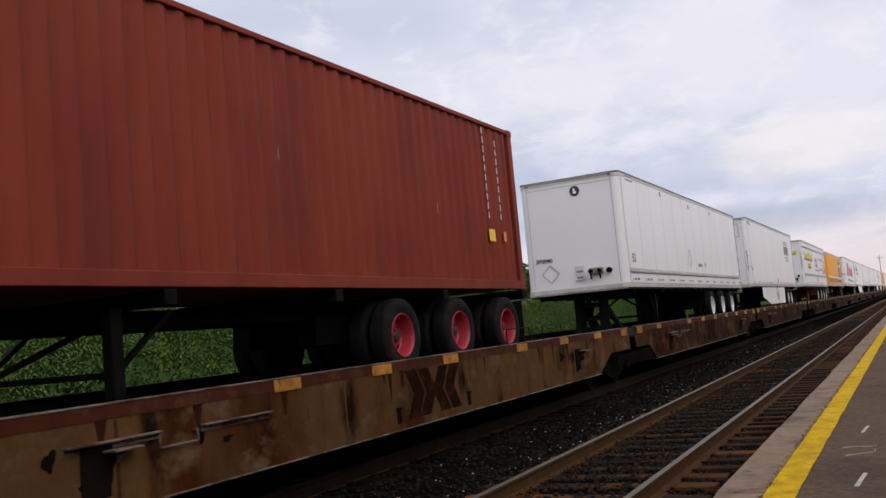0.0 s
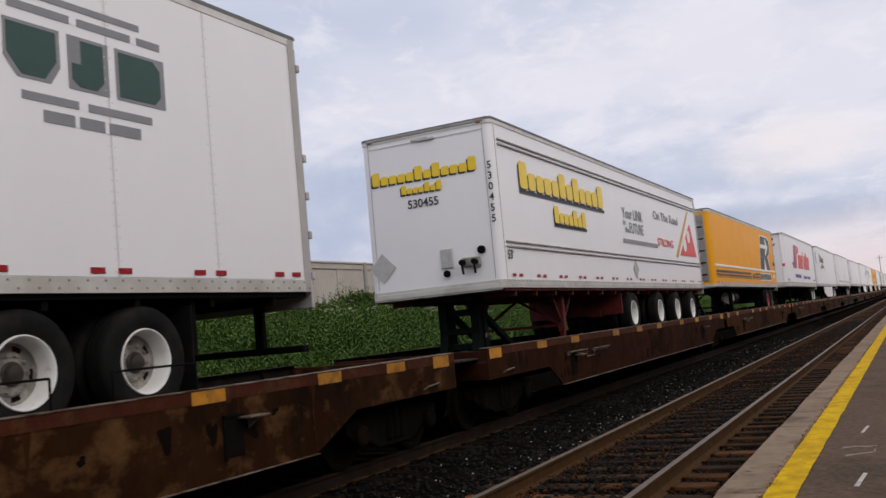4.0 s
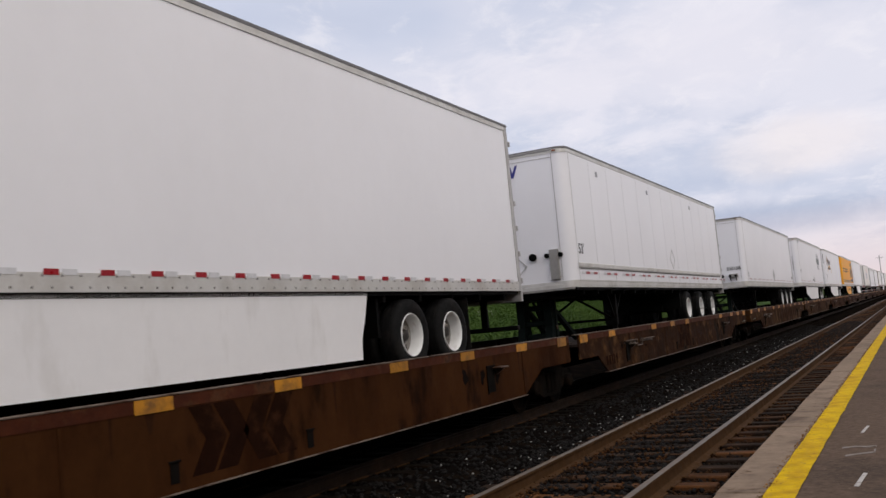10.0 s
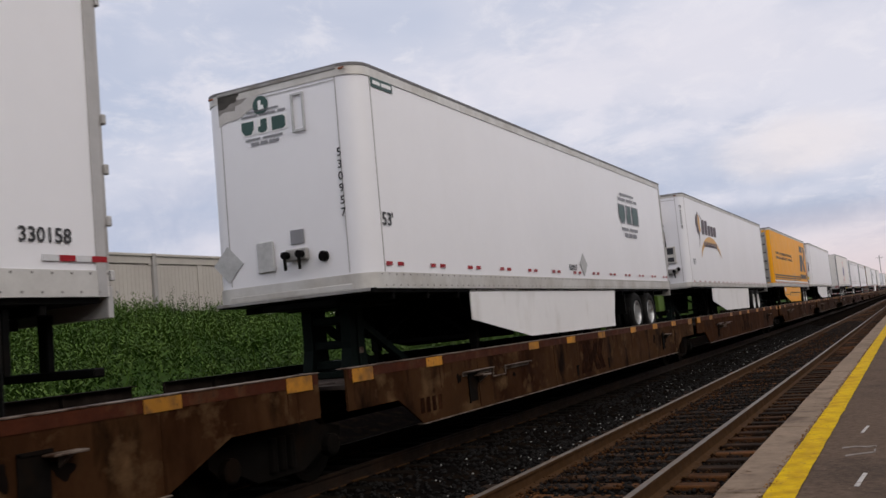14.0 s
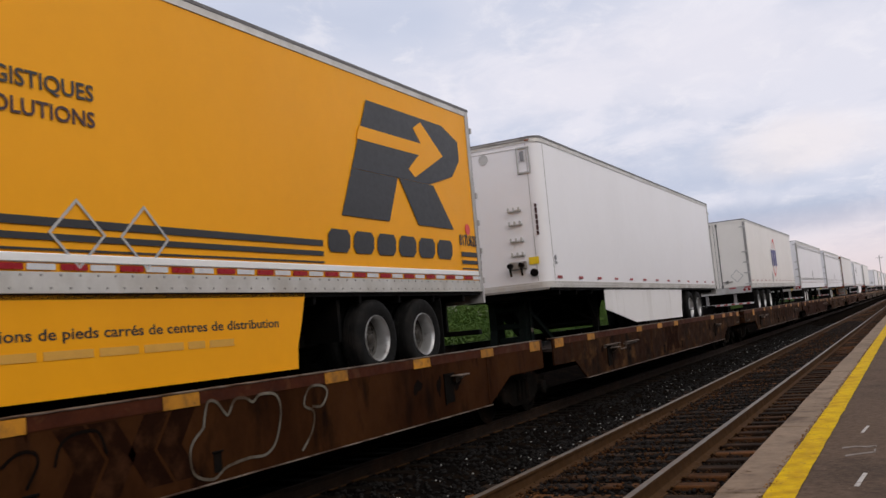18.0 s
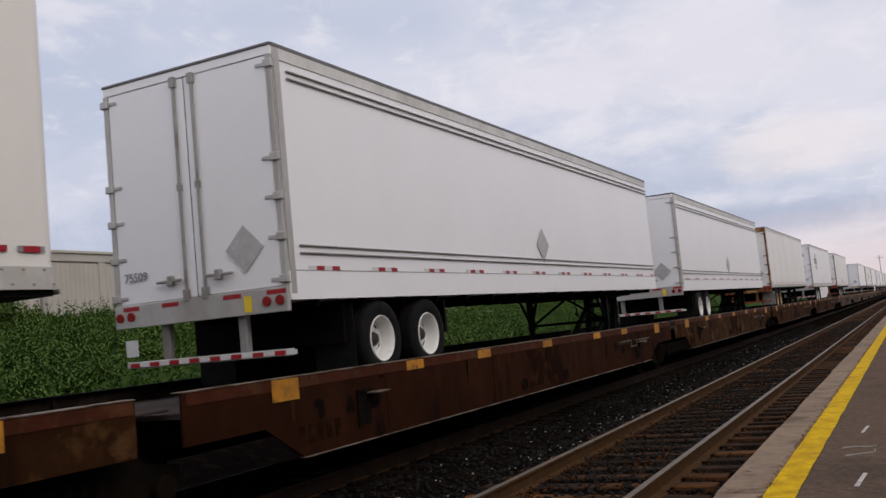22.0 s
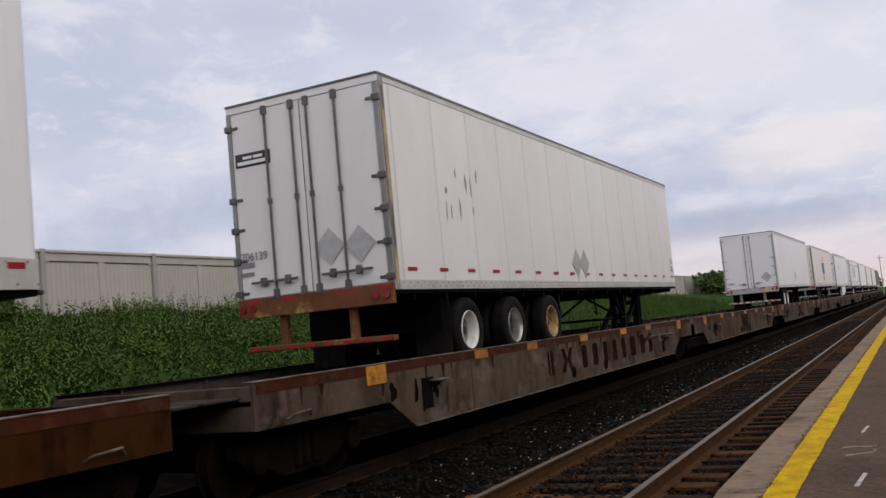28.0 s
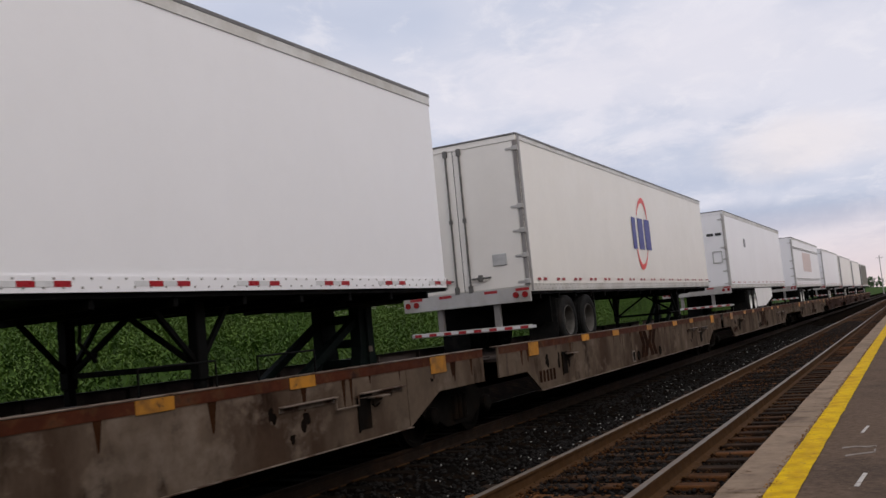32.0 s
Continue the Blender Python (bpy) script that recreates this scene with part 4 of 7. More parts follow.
    drain = cached(("drain_hole", early), lambda: Shape().lathe([(0.003, 0.0), (0.003, 0.085), (0.018, 0.092), (0.018, 0.105), (0.0, 0.11)], 18).mesh("drain_hole", CAR_DARK, True) if not early else Shape().box(0.001, 0.006, -0.055, 0.055, -0.09, 0.09, 0.001).box(0.004, 0.020, -0.075, 0.075, 0.09, 0.11, 0.004).mesh("drain_hole", CAR_DARK))
    # ledges are pale all over, the highlight on their tops put into the colour
    ledge = cached("ledge", lambda: Shape().box(0.0, 0.075, 0, 1.0, 0.0, 0.018, 0.004).box(0.0, 0.012, 0, 1.0, -0.05, 0.0).mesh("ledge", CAR_WORN_LIT))
    loop = cached("hand_loop", lambda: Shape().tube((0.05, 0, 0), (0.05, 0, -0.12), 0.011, 6).tube((0.05, 0, -0.12), (0.05, 0.47, -0.12), 0.011, 6).tube((0.05, 0.47, -0.12), (0.05, 0.47, -0.02), 0.011, 6).box(0, 0.05, -0.01, 0.01, -0.01, 0.01).box(0, 0.05, 0.46, 0.48, -0.03, -0.01).mesh("hand_loop", CAR_WORN_LIT))
    mid = (a + la + b - ra) / 2
    first = a + la + (1.87 if left_end == "joint" else 1.0)
    near_end = first if u0 < 270 else b - ra - 3.58
    part("ledge", ledge, None, car, "thin pale steel ledge with its highlight painted in", at=(X, near_end, 0.97 - DECK))
    part("hand_loop", loop, None, car, at=(X, near_end + 0.98, 0.96 - DECK))
    part("ledge", ledge, None, car, "thin pale steel ledge with its highlight painted in", at=(X, near_end + 1.54, 0.955 - DECK))
    other = b - ra - 2.2 if u0 < 270 else first
    for y, z in ((near_end + (0.32 if u0 < 270 else 1.63), 0.84), (other, 0.90)):
        part("pocket", hole, None, car, at=(X, y, z - DECK))
        part("step_bracket", step, None, car, at=(X + 0.01, y + 0.22, z + 0.05 - DECK))
    grime_marks(car, paint, rng, a, b, la, ra, near_end, other)
    if paint in (CAR_GRIME, CAR_GREY) or u0 < 2:
        for y0 in (12.2, 13.82):
            hoop = cached("guide_hoop", lambda: Shape().tube((0, 0, 0), (0, 0, 0.44), 0.011, 6).tube((0, 0, 0.44), (0, 0.99, 0.44), 0.011, 6).tube((0, 0.99, 0.44), (0, 0.99, 0), 0.011, 6).mesh("guide_hoop", BLACK, True))
            part("guide_hoop", hoop, None, car, "thin black guide hoop at the deck edge", at=(HALF - 0.05, y0, 0.0))
    for y in (mid - 1.09, mid + 0.95):
        part("drain_hole", drain, None, car, at=(X, y, SILL_LOW + 0.17))
    # stencilled chevron emblem
    if mark == "arrows":
        polys = []
        for k, (d, x) in enumerate(((1, -0.06), (1, 0.33), (-1, 0.80), (-1, 1.19))):
            x0 = x + (0.0 if d > 0 else 0.24)
            polys.append([(0.86 * p, q) for p, q in ((x0, 0.0), (x0 + 0.34, 0.0), (x0 + 0.34 + 0.24 * d, 0.31), (x0 + 0.34, 0.62), (x0, 0.62), (x0 + 0.24 * d, 0.31))])
        for ring in polys:
            part("emblem_chevron", flat([ring], CAR_MARK, "emblem_chevron", 0.0022), None, car, "dark stencilled chevron", at=on_side(X + 0.0005, mid - 0.82, SILL_LOW + 0.10))
        if u0 > 398:
            part("notice_plate", cached("car_notice", lambda: Shape().box(0.002, 0.008, 0, 0.22, 0, 0.26).mesh("notice_plate", MARK_FAINT)), None, car, "small framed notice", at=(X, mid - 1.60, SILL_LOW + 0.05))
            part("notice_face", cached("car_notice_face", lambda: Shape().box(0.009, 0.012, 0.03, 0.19, 0.03, 0.23).mesh("notice_face", CAR_DARK)), None, car, at=(X, mid - 1.60, SILL_LOW + 0.05))
    elif mark == "letters":
        polys, y = [], 0.0
        for k in range(10):
            w = (0.40, 0.95, 0.42, 0.44, 0.40, 0.42, 0.42, 0.62, 0.48, 0.44)[k]
            if k == 1:
                for d, q in ((1, 0.0), (-1, 0.45)):
                    polys.append([(y + q + 0.05, 0.0), (y + q + 0.24, 0.0), (y + q + 0.24 + 0.14 * d, 0.22), (y + q + 0.24, 0.44), (y + q + 0.05, 0.44), (y + q + 0.05 + 0.14 * d, 0.22)])
            else:
                e = y + 0.74 * w
                polys.append([(y + 0.04, 0), (e - 0.04, 0), (e, 0.05), (e, 0.39), (e - 0.04, 0.44), (y + 0.04, 0.44), (y, 0.39), (y, 0.05)])
            y += w + 0.27
        for ring in polys:
            part("stencil_block", flat([ring], CAR_MARK, "stencil_block", 0.0022), None, car, "dark stencilled block", at=on_side(X + 0.0005, mid - 2.4, SILL_LOW + 0.20))
    bars = [rect(0.17 * k, 0.0, 0.17 * k + 0.11, 0.20, rng.uniform(-0.05, 0.05)) for k in range(rng.choice((0, 4, 5)))]
    if bars:
        for ring in bars:
            part("stencil_bar", flat([ring], CAR_MARK, "stencil_bar", 0.0022), None, car, "small dark stencilled bar", at=on_side(X + 0.0005, a + la + 0.55, SILL_LOW + 0.13))
    # rub plate joints on the sill
    for y in (a + la + 2.4, mid - 2.3, b - ra - 0.9):
        part("seam_plate", cached(("seam_plate", paint.name), lambda: Shape().box(0.001, 0.007, 0, 0.03, SILL_LOW + 0.02, SILL_TOP - 0.13).mesh("seam_plate", paint)), None, car, at=(X, y, 0))
    # trucks
    if left_end == "coupler":
        add_bogie(car, 0.57 + 1.25)
    if right_end == "coupler":
        add_bogie(car, L - 0.57 - 1.25)
    else:
        add_bogie(car, L - 0.60)
    for end, y, d in ((left_end, a, -1), (right_end, b, 1)):
        if end == "coupler":
            s = Shape().box(-0.16, 0.16, y, y + d * 0.42, -0.42, -0.18, 0.03).box(-0.22, 0.22, y + d * 0.42, y + d * 0.62, -0.45, -0.14, 0.05)
            part("coupler", s, CAR_DARK, car)
            part("end_sill", Shape().box(-HALF + 0.03, HALF - 0.03, y - d * 0.08, y, SILL_END, SILL_TOP - 0.03, 0.01), paint, car)
            part("bridge_plate", Shape().box(-HALF + 0.16, HALF - 0.16, y - d * 0.1, y + d * 0.53, 0.02, 0.05, 0.008), CAR_DECK, car, "worn steel bridge plate")
            part("grab_iron", cached("grab_iron", lambda: Shape().tube((0.0, -0.22, -0.04), (0.06, -0.19, 0.0), 0.012, 6).tube((0.06, -0.19, 0.0), (0.06, 0.12, 0.02), 0.012, 6).tube((0.06, 0.12, 0.02), (0.0, 0.20, -0.05), 0.012, 6).mesh("grab_iron", CAR_SPRAY, True)),
                 None, car, "bent pale grab iron", at=(X, y - d * 0.75, SILL_END + 0.10))
    if right_end == "joint":
        part("bridge_plate", Shape().box(-HALF + 0.12, HALF - 0.12, b - 0.1, L + 0.24, 0.03, 0.055, 0.006), CAR_DECK, car, "worn steel bridge plate")
    if hitch is not None:
        if folded:
            s = Shape().box(-0.35, 0.35, hitch - 0.5, hitch + 1.0, 0.0, 0.10, 0.02)
            part("trailer_hitch", s, HITCH, car, "folded-down dark hitch stand")
        else:
            d = 1
            h = part("trailer_hitch", Shape().box(-0.55, 0.55, hitch - 0.3, hitch + 0.3, 0.0, 0.10, 0.02), HITCH, car, "upright dark green hitch stand under the trailer nose")
            for sx in (-1, 1):
                leg = [(-0.26, 0.10), (0.22, 0.10), (0.17, 0.40), (0.17, 0.96), (-0.19, 0.96), (-0.19, 0.40)]
                part("hitch_post", Shape().prism([(hitch + y_, z_) for y_, z_ in leg], 0, sx * 0.40, sx * 0.24), HITCH, h)
                part("hitch_rib", Shape().box(sx * 0.405, sx * 0.43, hitch - 0.035, hitch + 0.035, 0.10, 0.94, 0.01), HITCH, h)
                part("latch_plate", cached("latch_plate", lambda: Shape().box(-0.006, 0.006, -0.05, 0.05, -0.04, 0.04, 0.004).mesh("latch_plate", CAR_WORN_LIT)), None, h, "small worn latch plate", at=(sx * 0.437, hitch, 0.36))
            for za, zb in ((0.12, 0.24), (0.40, 0.52), (0.74, 0.86)):
                part("hitch_web", Shape().box(-0.24, 0.24, hitch - 0.16, hitch + 0.12, za, zb, 0.02), HITCH, h)
            part("hitch_plate", Shape().box(-0.46, 0.46, hitch - 0.45, hitch + 0.45, 0.96, 1.02, 0.03), HITCH, h)
            toward = hitch_dir(hitch, L)
            for sx in (-1, 1):
                part("strut", Shape().beam((sx * 0.3, hitch, 0.86), (sx * 0.3, hitch + toward * 1.55, 0.06), 0.10, 0.10), HITCH, h)
    return ride(car, u0)


def hitch_dir(hitch, L):
    return 1 if hitch < L / 2 else -1


def add_bogie(car, y):
    b = part("bogie", bogie_mesh(), None, car, "grimy two-axle bogie", at=(0, y, 0))
    for d in (-0.89, 0.89):
        w = part("wheelset", wheelset_mesh(), None, b)
        w.matrix_parent_inverse = Matrix.Translation((0, d, 0.42 - DECK))
        WHEELSETS.append(w)


# ---- semi-trailers ----
FACE = 1.295              # half the width of a trailer
LONG = 16.15
ROOF, FLOOR = 5.16 - DECK, 2.23 - DECK


def rim_mesh(mat):
    def make():
        s = Shape()
        s.lathe([(-0.02, 0.298), (0.0, 0.292), (0.0, 0.283), (-0.022, 0.268), (-0.05, 0.262), (-0.17, 0.245)], 36)
        return s.mesh("rim", mat, True)
    return cached(("rim", mat.name), make)


def disc_mesh(mat):
    """Dished wheel disc with five open ventilation holes and ten raised wheel nuts, one connected sheet."""
    def make():
        rings = [(-0.172, 0.246), (-0.190, 0.232), (-0.191, 0.222), (-0.186, 0.178), (-0.168, 0.166), (-0.165, 0.158), (-0.165, 0.152), (-0.165, 0.136), (-0.165, 0.130), (-0.164, 0.105), (-0.160, 0.060)]
        n, s = 60, Shape()
        for k, (x, r) in enumerate(rings):
            for i in range(n):
                a = 2 * math.pi * i / n
                nut = 0.026 if k in (6, 7) and i % 6 in (2, 3) else 0.0
                s.v.append((x + nut, r * math.cos(a), r * math.sin(a)))
        for k in range(len(rings) - 1):
            for i in range(n):
                if k == 2 and i % 12 in (0, 1, 2, 3):
                    continue
                a, b = k * n + i, k * n + (i + 1) % n
                s.f.append((a, b, b + n, a + n))
        return s.mesh("wheel_disc", mat, True)
    return cached(("disc", mat.name), make)


def hub_mesh():
    def make():
        return Shape().lathe([(-0.170, 0.098), (-0.150, 0.098), (-0.140, 0.085), (-0.118, 0.080), (-0.100, 0.066), (-0.092, 0.040), (-0.090, 0.0)], 24).mesh("hub", HUB, True)
    return cached("hub", make)


def tyre_mesh(inner):
    def make():
        w = 0.255
        prof = [(-0.02, 0.285), (0.004, 0.34), (0.006, 0.42), (-0.004, 0.465), (-0.03, 0.492), (-0.055, 0.497), (-0.060, 0.487), (-0.068, 0.487), (-0.072, 0.499),
                (-0.122, 0.500), (-0.126, 0.488), (-0.134, 0.488), (-0.138, 0.500), (-0.188, 0.499), (-0.192, 0.487), (-0.2, 0.487), (-0.205, 0.497), (-w + 0.03, 0.492), (-w, 0.465), (-w, 0.30), (-w + 0.03, 0.285)]
        if inner:
            prof = [(x - 0.32, r) for x, r in prof]
            prof += [(-0.55, 0.0)]
        s = Shape().lathe(prof, 40)
        if not inner:
            s.lathe([(-0.20, 0.285), (-0.215, 0.20), (-0.215, 0.0)], 24)
        return s.mesh("wheel", RUBBER, True)
    return cached(("tyre", inner), make)


def add_wheels(tr, axles, fy, rims, rng, z=0.5, clean=False):
    for k, d in enumerate(axles):
        rim = rims[k % len(rims)]
        for sx in (1, -1):
            at = pose(sx * (FACE - 0.03), fy(d), z, 0, 0, 0 if sx > 0 else 180) @ Matrix.Rotation(rng.uniform(0, 6.28), 4, "X")
            w = part("wheel", tyre_mesh(False), None, tr, "black tyre on a %s rim" % ("white" if rim is RIM_WHITE else "red" if rim is RIM_RED else "rusty tan" if rim is RIM_TAN else "dull dark" if rim is RIM_DULL else "polished metal"), at=at)
            part("rim", rim_mesh(rim), None, w)
            part("wheel_disc", disc_mesh(RIM_DULL if rim is RIM_ALU else DISC_GREY if rim is RIM_WHITE and not clean else rim), None, w, "grey grimy disc" if rim is RIM_WHITE and not clean else "")
            part("hub", hub_mesh(), None, w)
            part("inner_wheel", tyre_mesh(True), None, tr, at=at)
        part("axle", cached("axle", lambda: Shape().tube((-0.95, 0, 0), (0.95, 0, 0), 0.07, 10).box(-0.62, -0.5, -0.10, 0.10, 0.05, 0.42).box(0.5, 0.62, -0.10, 0.10, 0.05, 0.42).mesh("axle", BLACK)),
             None, tr, at=(0, fy(d), z))


def nose_ring(r, L, n=6, grow=0.0):
    left = [(-FACE + r + r * math.cos(radians(180 + 90 * i / n)), r + r * math.sin(radians(180 + 90 * i / n))) for i in range(n + 1)]
    right = [(FACE - r + r * math.cos(radians(270 + 90 * i / n)), r + r * math.sin(radians(270 + 90 * i / n))) for i in range(n + 1)]
    ring = left + right + [(FACE, L), (-FACE, L)]
    if grow:
        cy = L / 2
        ring = [(x + math.copysign(grow, x), y + (grow if y > cy else -grow)) for x, y in ring]
    return ring


def trailer(u, label, paint=None, nose_near=True, length=LONG, roof=ROOF, r=0.16, panels=0, midrail=None, toprail=0.11, toprail_mat=None,
            axles=(12.3, 13.55), rims=None, legs=3.6, skirt=None, tape="pairs", tapes=13, tape_z=0.19, chassis=None, seed=0,
            door_rust=False, rods=None, kit=True, base_rail=0.14, bumper_white=True, tilt=0.065, tape_len=0.155, clean=False, flap=None, rail_mat=None, drop=0.0, group="semi-trailers on the flatcars", far=False):
    """A box semi-trailer on its wheels and legs; y runs along the train from its near end."""
    tr = thing("semi_trailer", label, "trailer", group)
    rng = random.Random(seed)
    L = length
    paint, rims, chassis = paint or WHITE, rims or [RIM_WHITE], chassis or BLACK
    toprail_mat = toprail_mat or ALU
    fy = (lambda d: d) if nose_near else (lambda d: L - d)
    turn = (lambda ring: ring) if nose_near else (lambda ring: [(x, L - y) for x, y in ring][::-1])
    zb = FLOOR + base_rail
    # shell: closed box with rounded nose corners
    s = Shape().prism(turn(nose_ring(r, L)), 2, FLOOR + 0.02, roof - 0.02)
    body = part("body", s, paint, tr, smooth=True)
    part("top_rail", Shape().prism(turn(nose_ring(r, L, grow=0.012)), 2, roof - toprail, roof - 0.031), toprail_mat, tr, "metal top rail", smooth=True)
    part("roof", Shape().prism(turn(nose_ring(r, L, grow=0.018)), 2, roof - 0.030, roof + 0.010), ROOF_EDGE, tr, "weathered metal roof", smooth=True)
    part("bottom_rail", Shape().prism(turn(nose_ring(r, L, grow=0.014)), 2, FLOOR - drop, zb), rail_mat or ALU, tr, "riveted painted bottom rail" if rail_mat else "riveted aluminium bottom rail", smooth=True)
    if drop:
        part("rail_seam", Shape().box(FACE + 0.006, FACE + 0.016, 0.10, L - 0.02, zb, zb + 0.012), ALU_DARK, tr, "dark seam above the bottom rail")
    part("floor", Shape().box(-FACE + 0.03, FACE - 0.03, 0.06, L - 0.06, FLOOR - 0.05, FLOOR + 0.01), chassis, tr)
    if not far and not drop:
        # rivet heads along the bottom rail, near side
        s = Shape()
        for k in range(int(L / 0.19)):
            y = 0.2 + 0.19 * k
            s.box(FACE + 0.012, FACE + 0.021, y, y + 0.018, zb - 0.035, zb - 0.017)
            s.box(FACE + 0.012, FACE + 0.021, y + 0.09, y + 0.108, FLOOR + 0.03, FLOOR + 0.048)
        tagged(part("rivets", s.mesh("rivets", ALU_DARK, fix=False), None, tr), kind="stuff")
    if panels:
        w = (L - 0.5) / panels
        strip = cached(("seam", roof, zb, toprail), lambda: Shape().box(-0.001, 0.004, -0.010, 0.010, zb, roof - toprail).mesh("panel_seam", SEAM))
        plate = cached(("panel", w, roof, zb, toprail, paint.name), lambda: Shape().box(-0.002, 0.008, 0.010, w - 0.010, zb + 0.006, roof - toprail - 0.006, 0.003).mesh("side_panel", paint))
        for k in range(panels):
            part("side_panel", plate, None, tr, at=(FACE, 0.25 + w * k, 0))
            part("panel_seam", strip, None, tr, at=(FACE, 0.25 + w * k, 0))
            if not far:
                rv = cached(("seam_rivets", roof, zb), lambda: seam_rivets(zb, roof - toprail))
                tagged(part("rivets", rv, None, tr, at=(FACE, 0.25 + w * k, 0)), kind="stuff")
    for z in midrail or ():
        if panels:
            part("rub_rail", Shape().box(FACE, FACE + 0.030, 0.22, L - 0.42, z - 0.075, z + 0.020, 0.012), ALU, tr, "pale metal rub rail", at=(0.003, 0, 0))
            part("rub_strip", Shape().box(FACE, FACE + 0.036, 0.22, L - 0.42, z - 0.100, z - 0.076, 0.006), ALU_DARK, tr, "dark strip under the rub rail", at=(0.003, 0, 0))
            continue
        thin = 0.009 if drop else 0.014
        for dz in (0.0, -0.085):
            part("rub_rail", Shape().box(FACE, FACE + 0.028, 0.22, L - 0.14, z + dz - thin, z + dz + thin, 0.004), ALU_DARK, tr, "grey metal rub rail", at=(0.003, 0, 0))
    # reflective tape, red and white pieces
    if tape:
        q = tape_len
        pair = cached(("tape_red", q), lambda: Shape().box(0, 0.003, 0, q, 0, 0.05).mesh("reflector", RED_TAPE))
        pale = cached(("tape_white", q), lambda: Shape().box(0, 0.003, 0, q, 0, 0.05).mesh("reflector", WHITE_TAPE))
        for k in range(tapes):
            y = 0.35 + (L - 1.0) * k / max(1, tapes - 1)
            seq = {"pairs": ((0, pair), (0.30, pair)), "mixed": ((0, pale), (q + 0.005, pair), (2 * q + 0.01, pale), (3 * q + 0.015, pair)), "single": ((0, pair),),
                   "dense": ((0, pair), (q + 0.03, pale))}[tape]
            for o, me in seq:
                part("reflector", me, None, tr, at=(FACE + 0.015, y + o, FLOOR + tape_z))
    # chassis: slider rails, suspension, mud flaps
    ax0, ax1 = min(axles), max(axles)
    for sx in (-1, 1):
        part("slider_rail", Shape().box(sx * 0.48, sx * 0.58, fy(ax0 - 1.1), fy(min(ax1 + 1.3, L - 0.2)), FLOOR - 0.22, FLOOR - 0.05), chassis, tr)
    member = cached(("member", chassis.name), lambda: Shape().box(-FACE + 0.06, FACE - 0.06, -0.03, 0.03, FLOOR - 0.14, FLOOR - 0.05, 0.006).mesh("cross_member", chassis))
    for k in range(16):
        part("cross_member", member, None, tr, at=(0, 0.6 + (L - 1.2) * k / 15, 0))
    for d in (ax0 - 0.72, ax1 + 0.72):
        part("suspension_hanger", Shape().box(-FACE + 0.12, FACE - 0.12, fy(d) - 0.03, fy(d) + 0.03, 0.55, FLOOR - 0.08), chassis, tr)
    for sx in (-1, 1):
        part("suspension_beam", Shape().box(sx * 0.38, sx * 0.66, fy(ax0 - 0.9), fy(ax1 + 0.6), 0.52, 0.66), chassis, tr)
    for sx in (-1, 1):
        s = Shape().box(sx * 0.64, sx * 1.24, fy(ax1 + 0.62) - 0.008, fy(ax1 + 0.62) + 0.008, 0.12, FLOOR - 0.12, 0.004)
        part("mud_flap", s, flap or RUBBER, tr)
    add_wheels(tr, axles, fy, rims, rng, 0.5 + tilt * (ax0 + ax1) / (2 * L), clean)
    # landing gear
    if legs:
        y = fy(legs)
        back = 1 if nose_near else -1
        for sx in (-1, 1):
            g = part("landing_leg", Shape().box(sx * 0.86, sx * 1.0, y - 0.07, y + 0.07, 0.28, FLOOR - 0.05, 0.012).box(sx * 0.88, sx * 0.98, y - 0.05, y + 0.05, 0.10, 0.28, 0.01), chassis, tr)
            part("foot", Shape().box(sx * 0.80, sx * 1.06, y - 0.13, y + 0.13, 0.02, 0.09, 0.012), chassis, g)
            part("leg_brace", Shape().beam((sx * 0.93, y, 0.42), (sx * 0.93, y + back * 0.62, FLOOR - 0.1), 0.05, 0.05).beam((sx * 0.93, y, 0.42), (sx * 0.93, y - back * 0.5, FLOOR - 0.1), 0.05, 0.05), chassis, g)
        part("cross_brace", Shape().beam((-0.9, y, 0.42), (0.9, y, 0.42), 0.06, 0.06).beam((-0.9, y, 0.42), (0.05, y, FLOOR - 0.12), 0.05, 0.05).beam((0.9, y, 0.42), (-0.05, y, FLOOR - 0.12), 0.05, 0.05)
             .beam((-0.9, y, FLOOR - 0.15), (0.9, y, FLOOR - 0.15), 0.06, 0.06), chassis, tr)
        part("air_hose", cached(("hose", nose_near), lambda: hose(back)), None, tr, at=(0.5, y + back * 0.9, FLOOR - 0.1))
    if skirt:
        mat, d0, d1 = skirt
        low = 1.39 - DECK
        ring = [(fy(d0), FLOOR - 0.01), (fy(d0), FLOOR - 0.48), (fy(d0 + 2.4), low), (fy(d1), low), (fy(d1 + 0.02), low + 0.25), (fy(d1 + 0.12), low + 0.5), (fy(d1 + 0.22), FLOOR - 0.01)]
        for sx in (1, -1):
            # the far skirt is black: the shade on its inner face, as colour
            part("side_skirt", Shape().prism(ring, 0, sx * (FACE - 0.05), sx * (FACE - 0.03)), mat if sx > 0 else BLACK, tr, "smooth aerodynamic side skirt" if sx > 0 else "far side skirt with its shade painted black")
    # ends
    for sx in (-1, 1):
        part("rear_post", Shape().box(sx * (FACE - 0.002), sx * (FACE + 0.016), fy(L - 0.105), fy(L), FLOOR + 0.005, roof - 0.035, 0.004), POST if nose_near or paint is WHITE else POST_DARK, tr, "grey metal rear corner post")
    nose_end(tr, fy, nose_near, roof, zb, rng, r, kit, L)
    door_end(tr, fy, nose_near, roof, zb, rng, paint, door_rust, bumper_white, rods, L)
    return ride(tr, u, DECK if nose_near else DECK - tilt, math.degrees(math.atan2(tilt, L)) * (-1 if nose_near else 1))


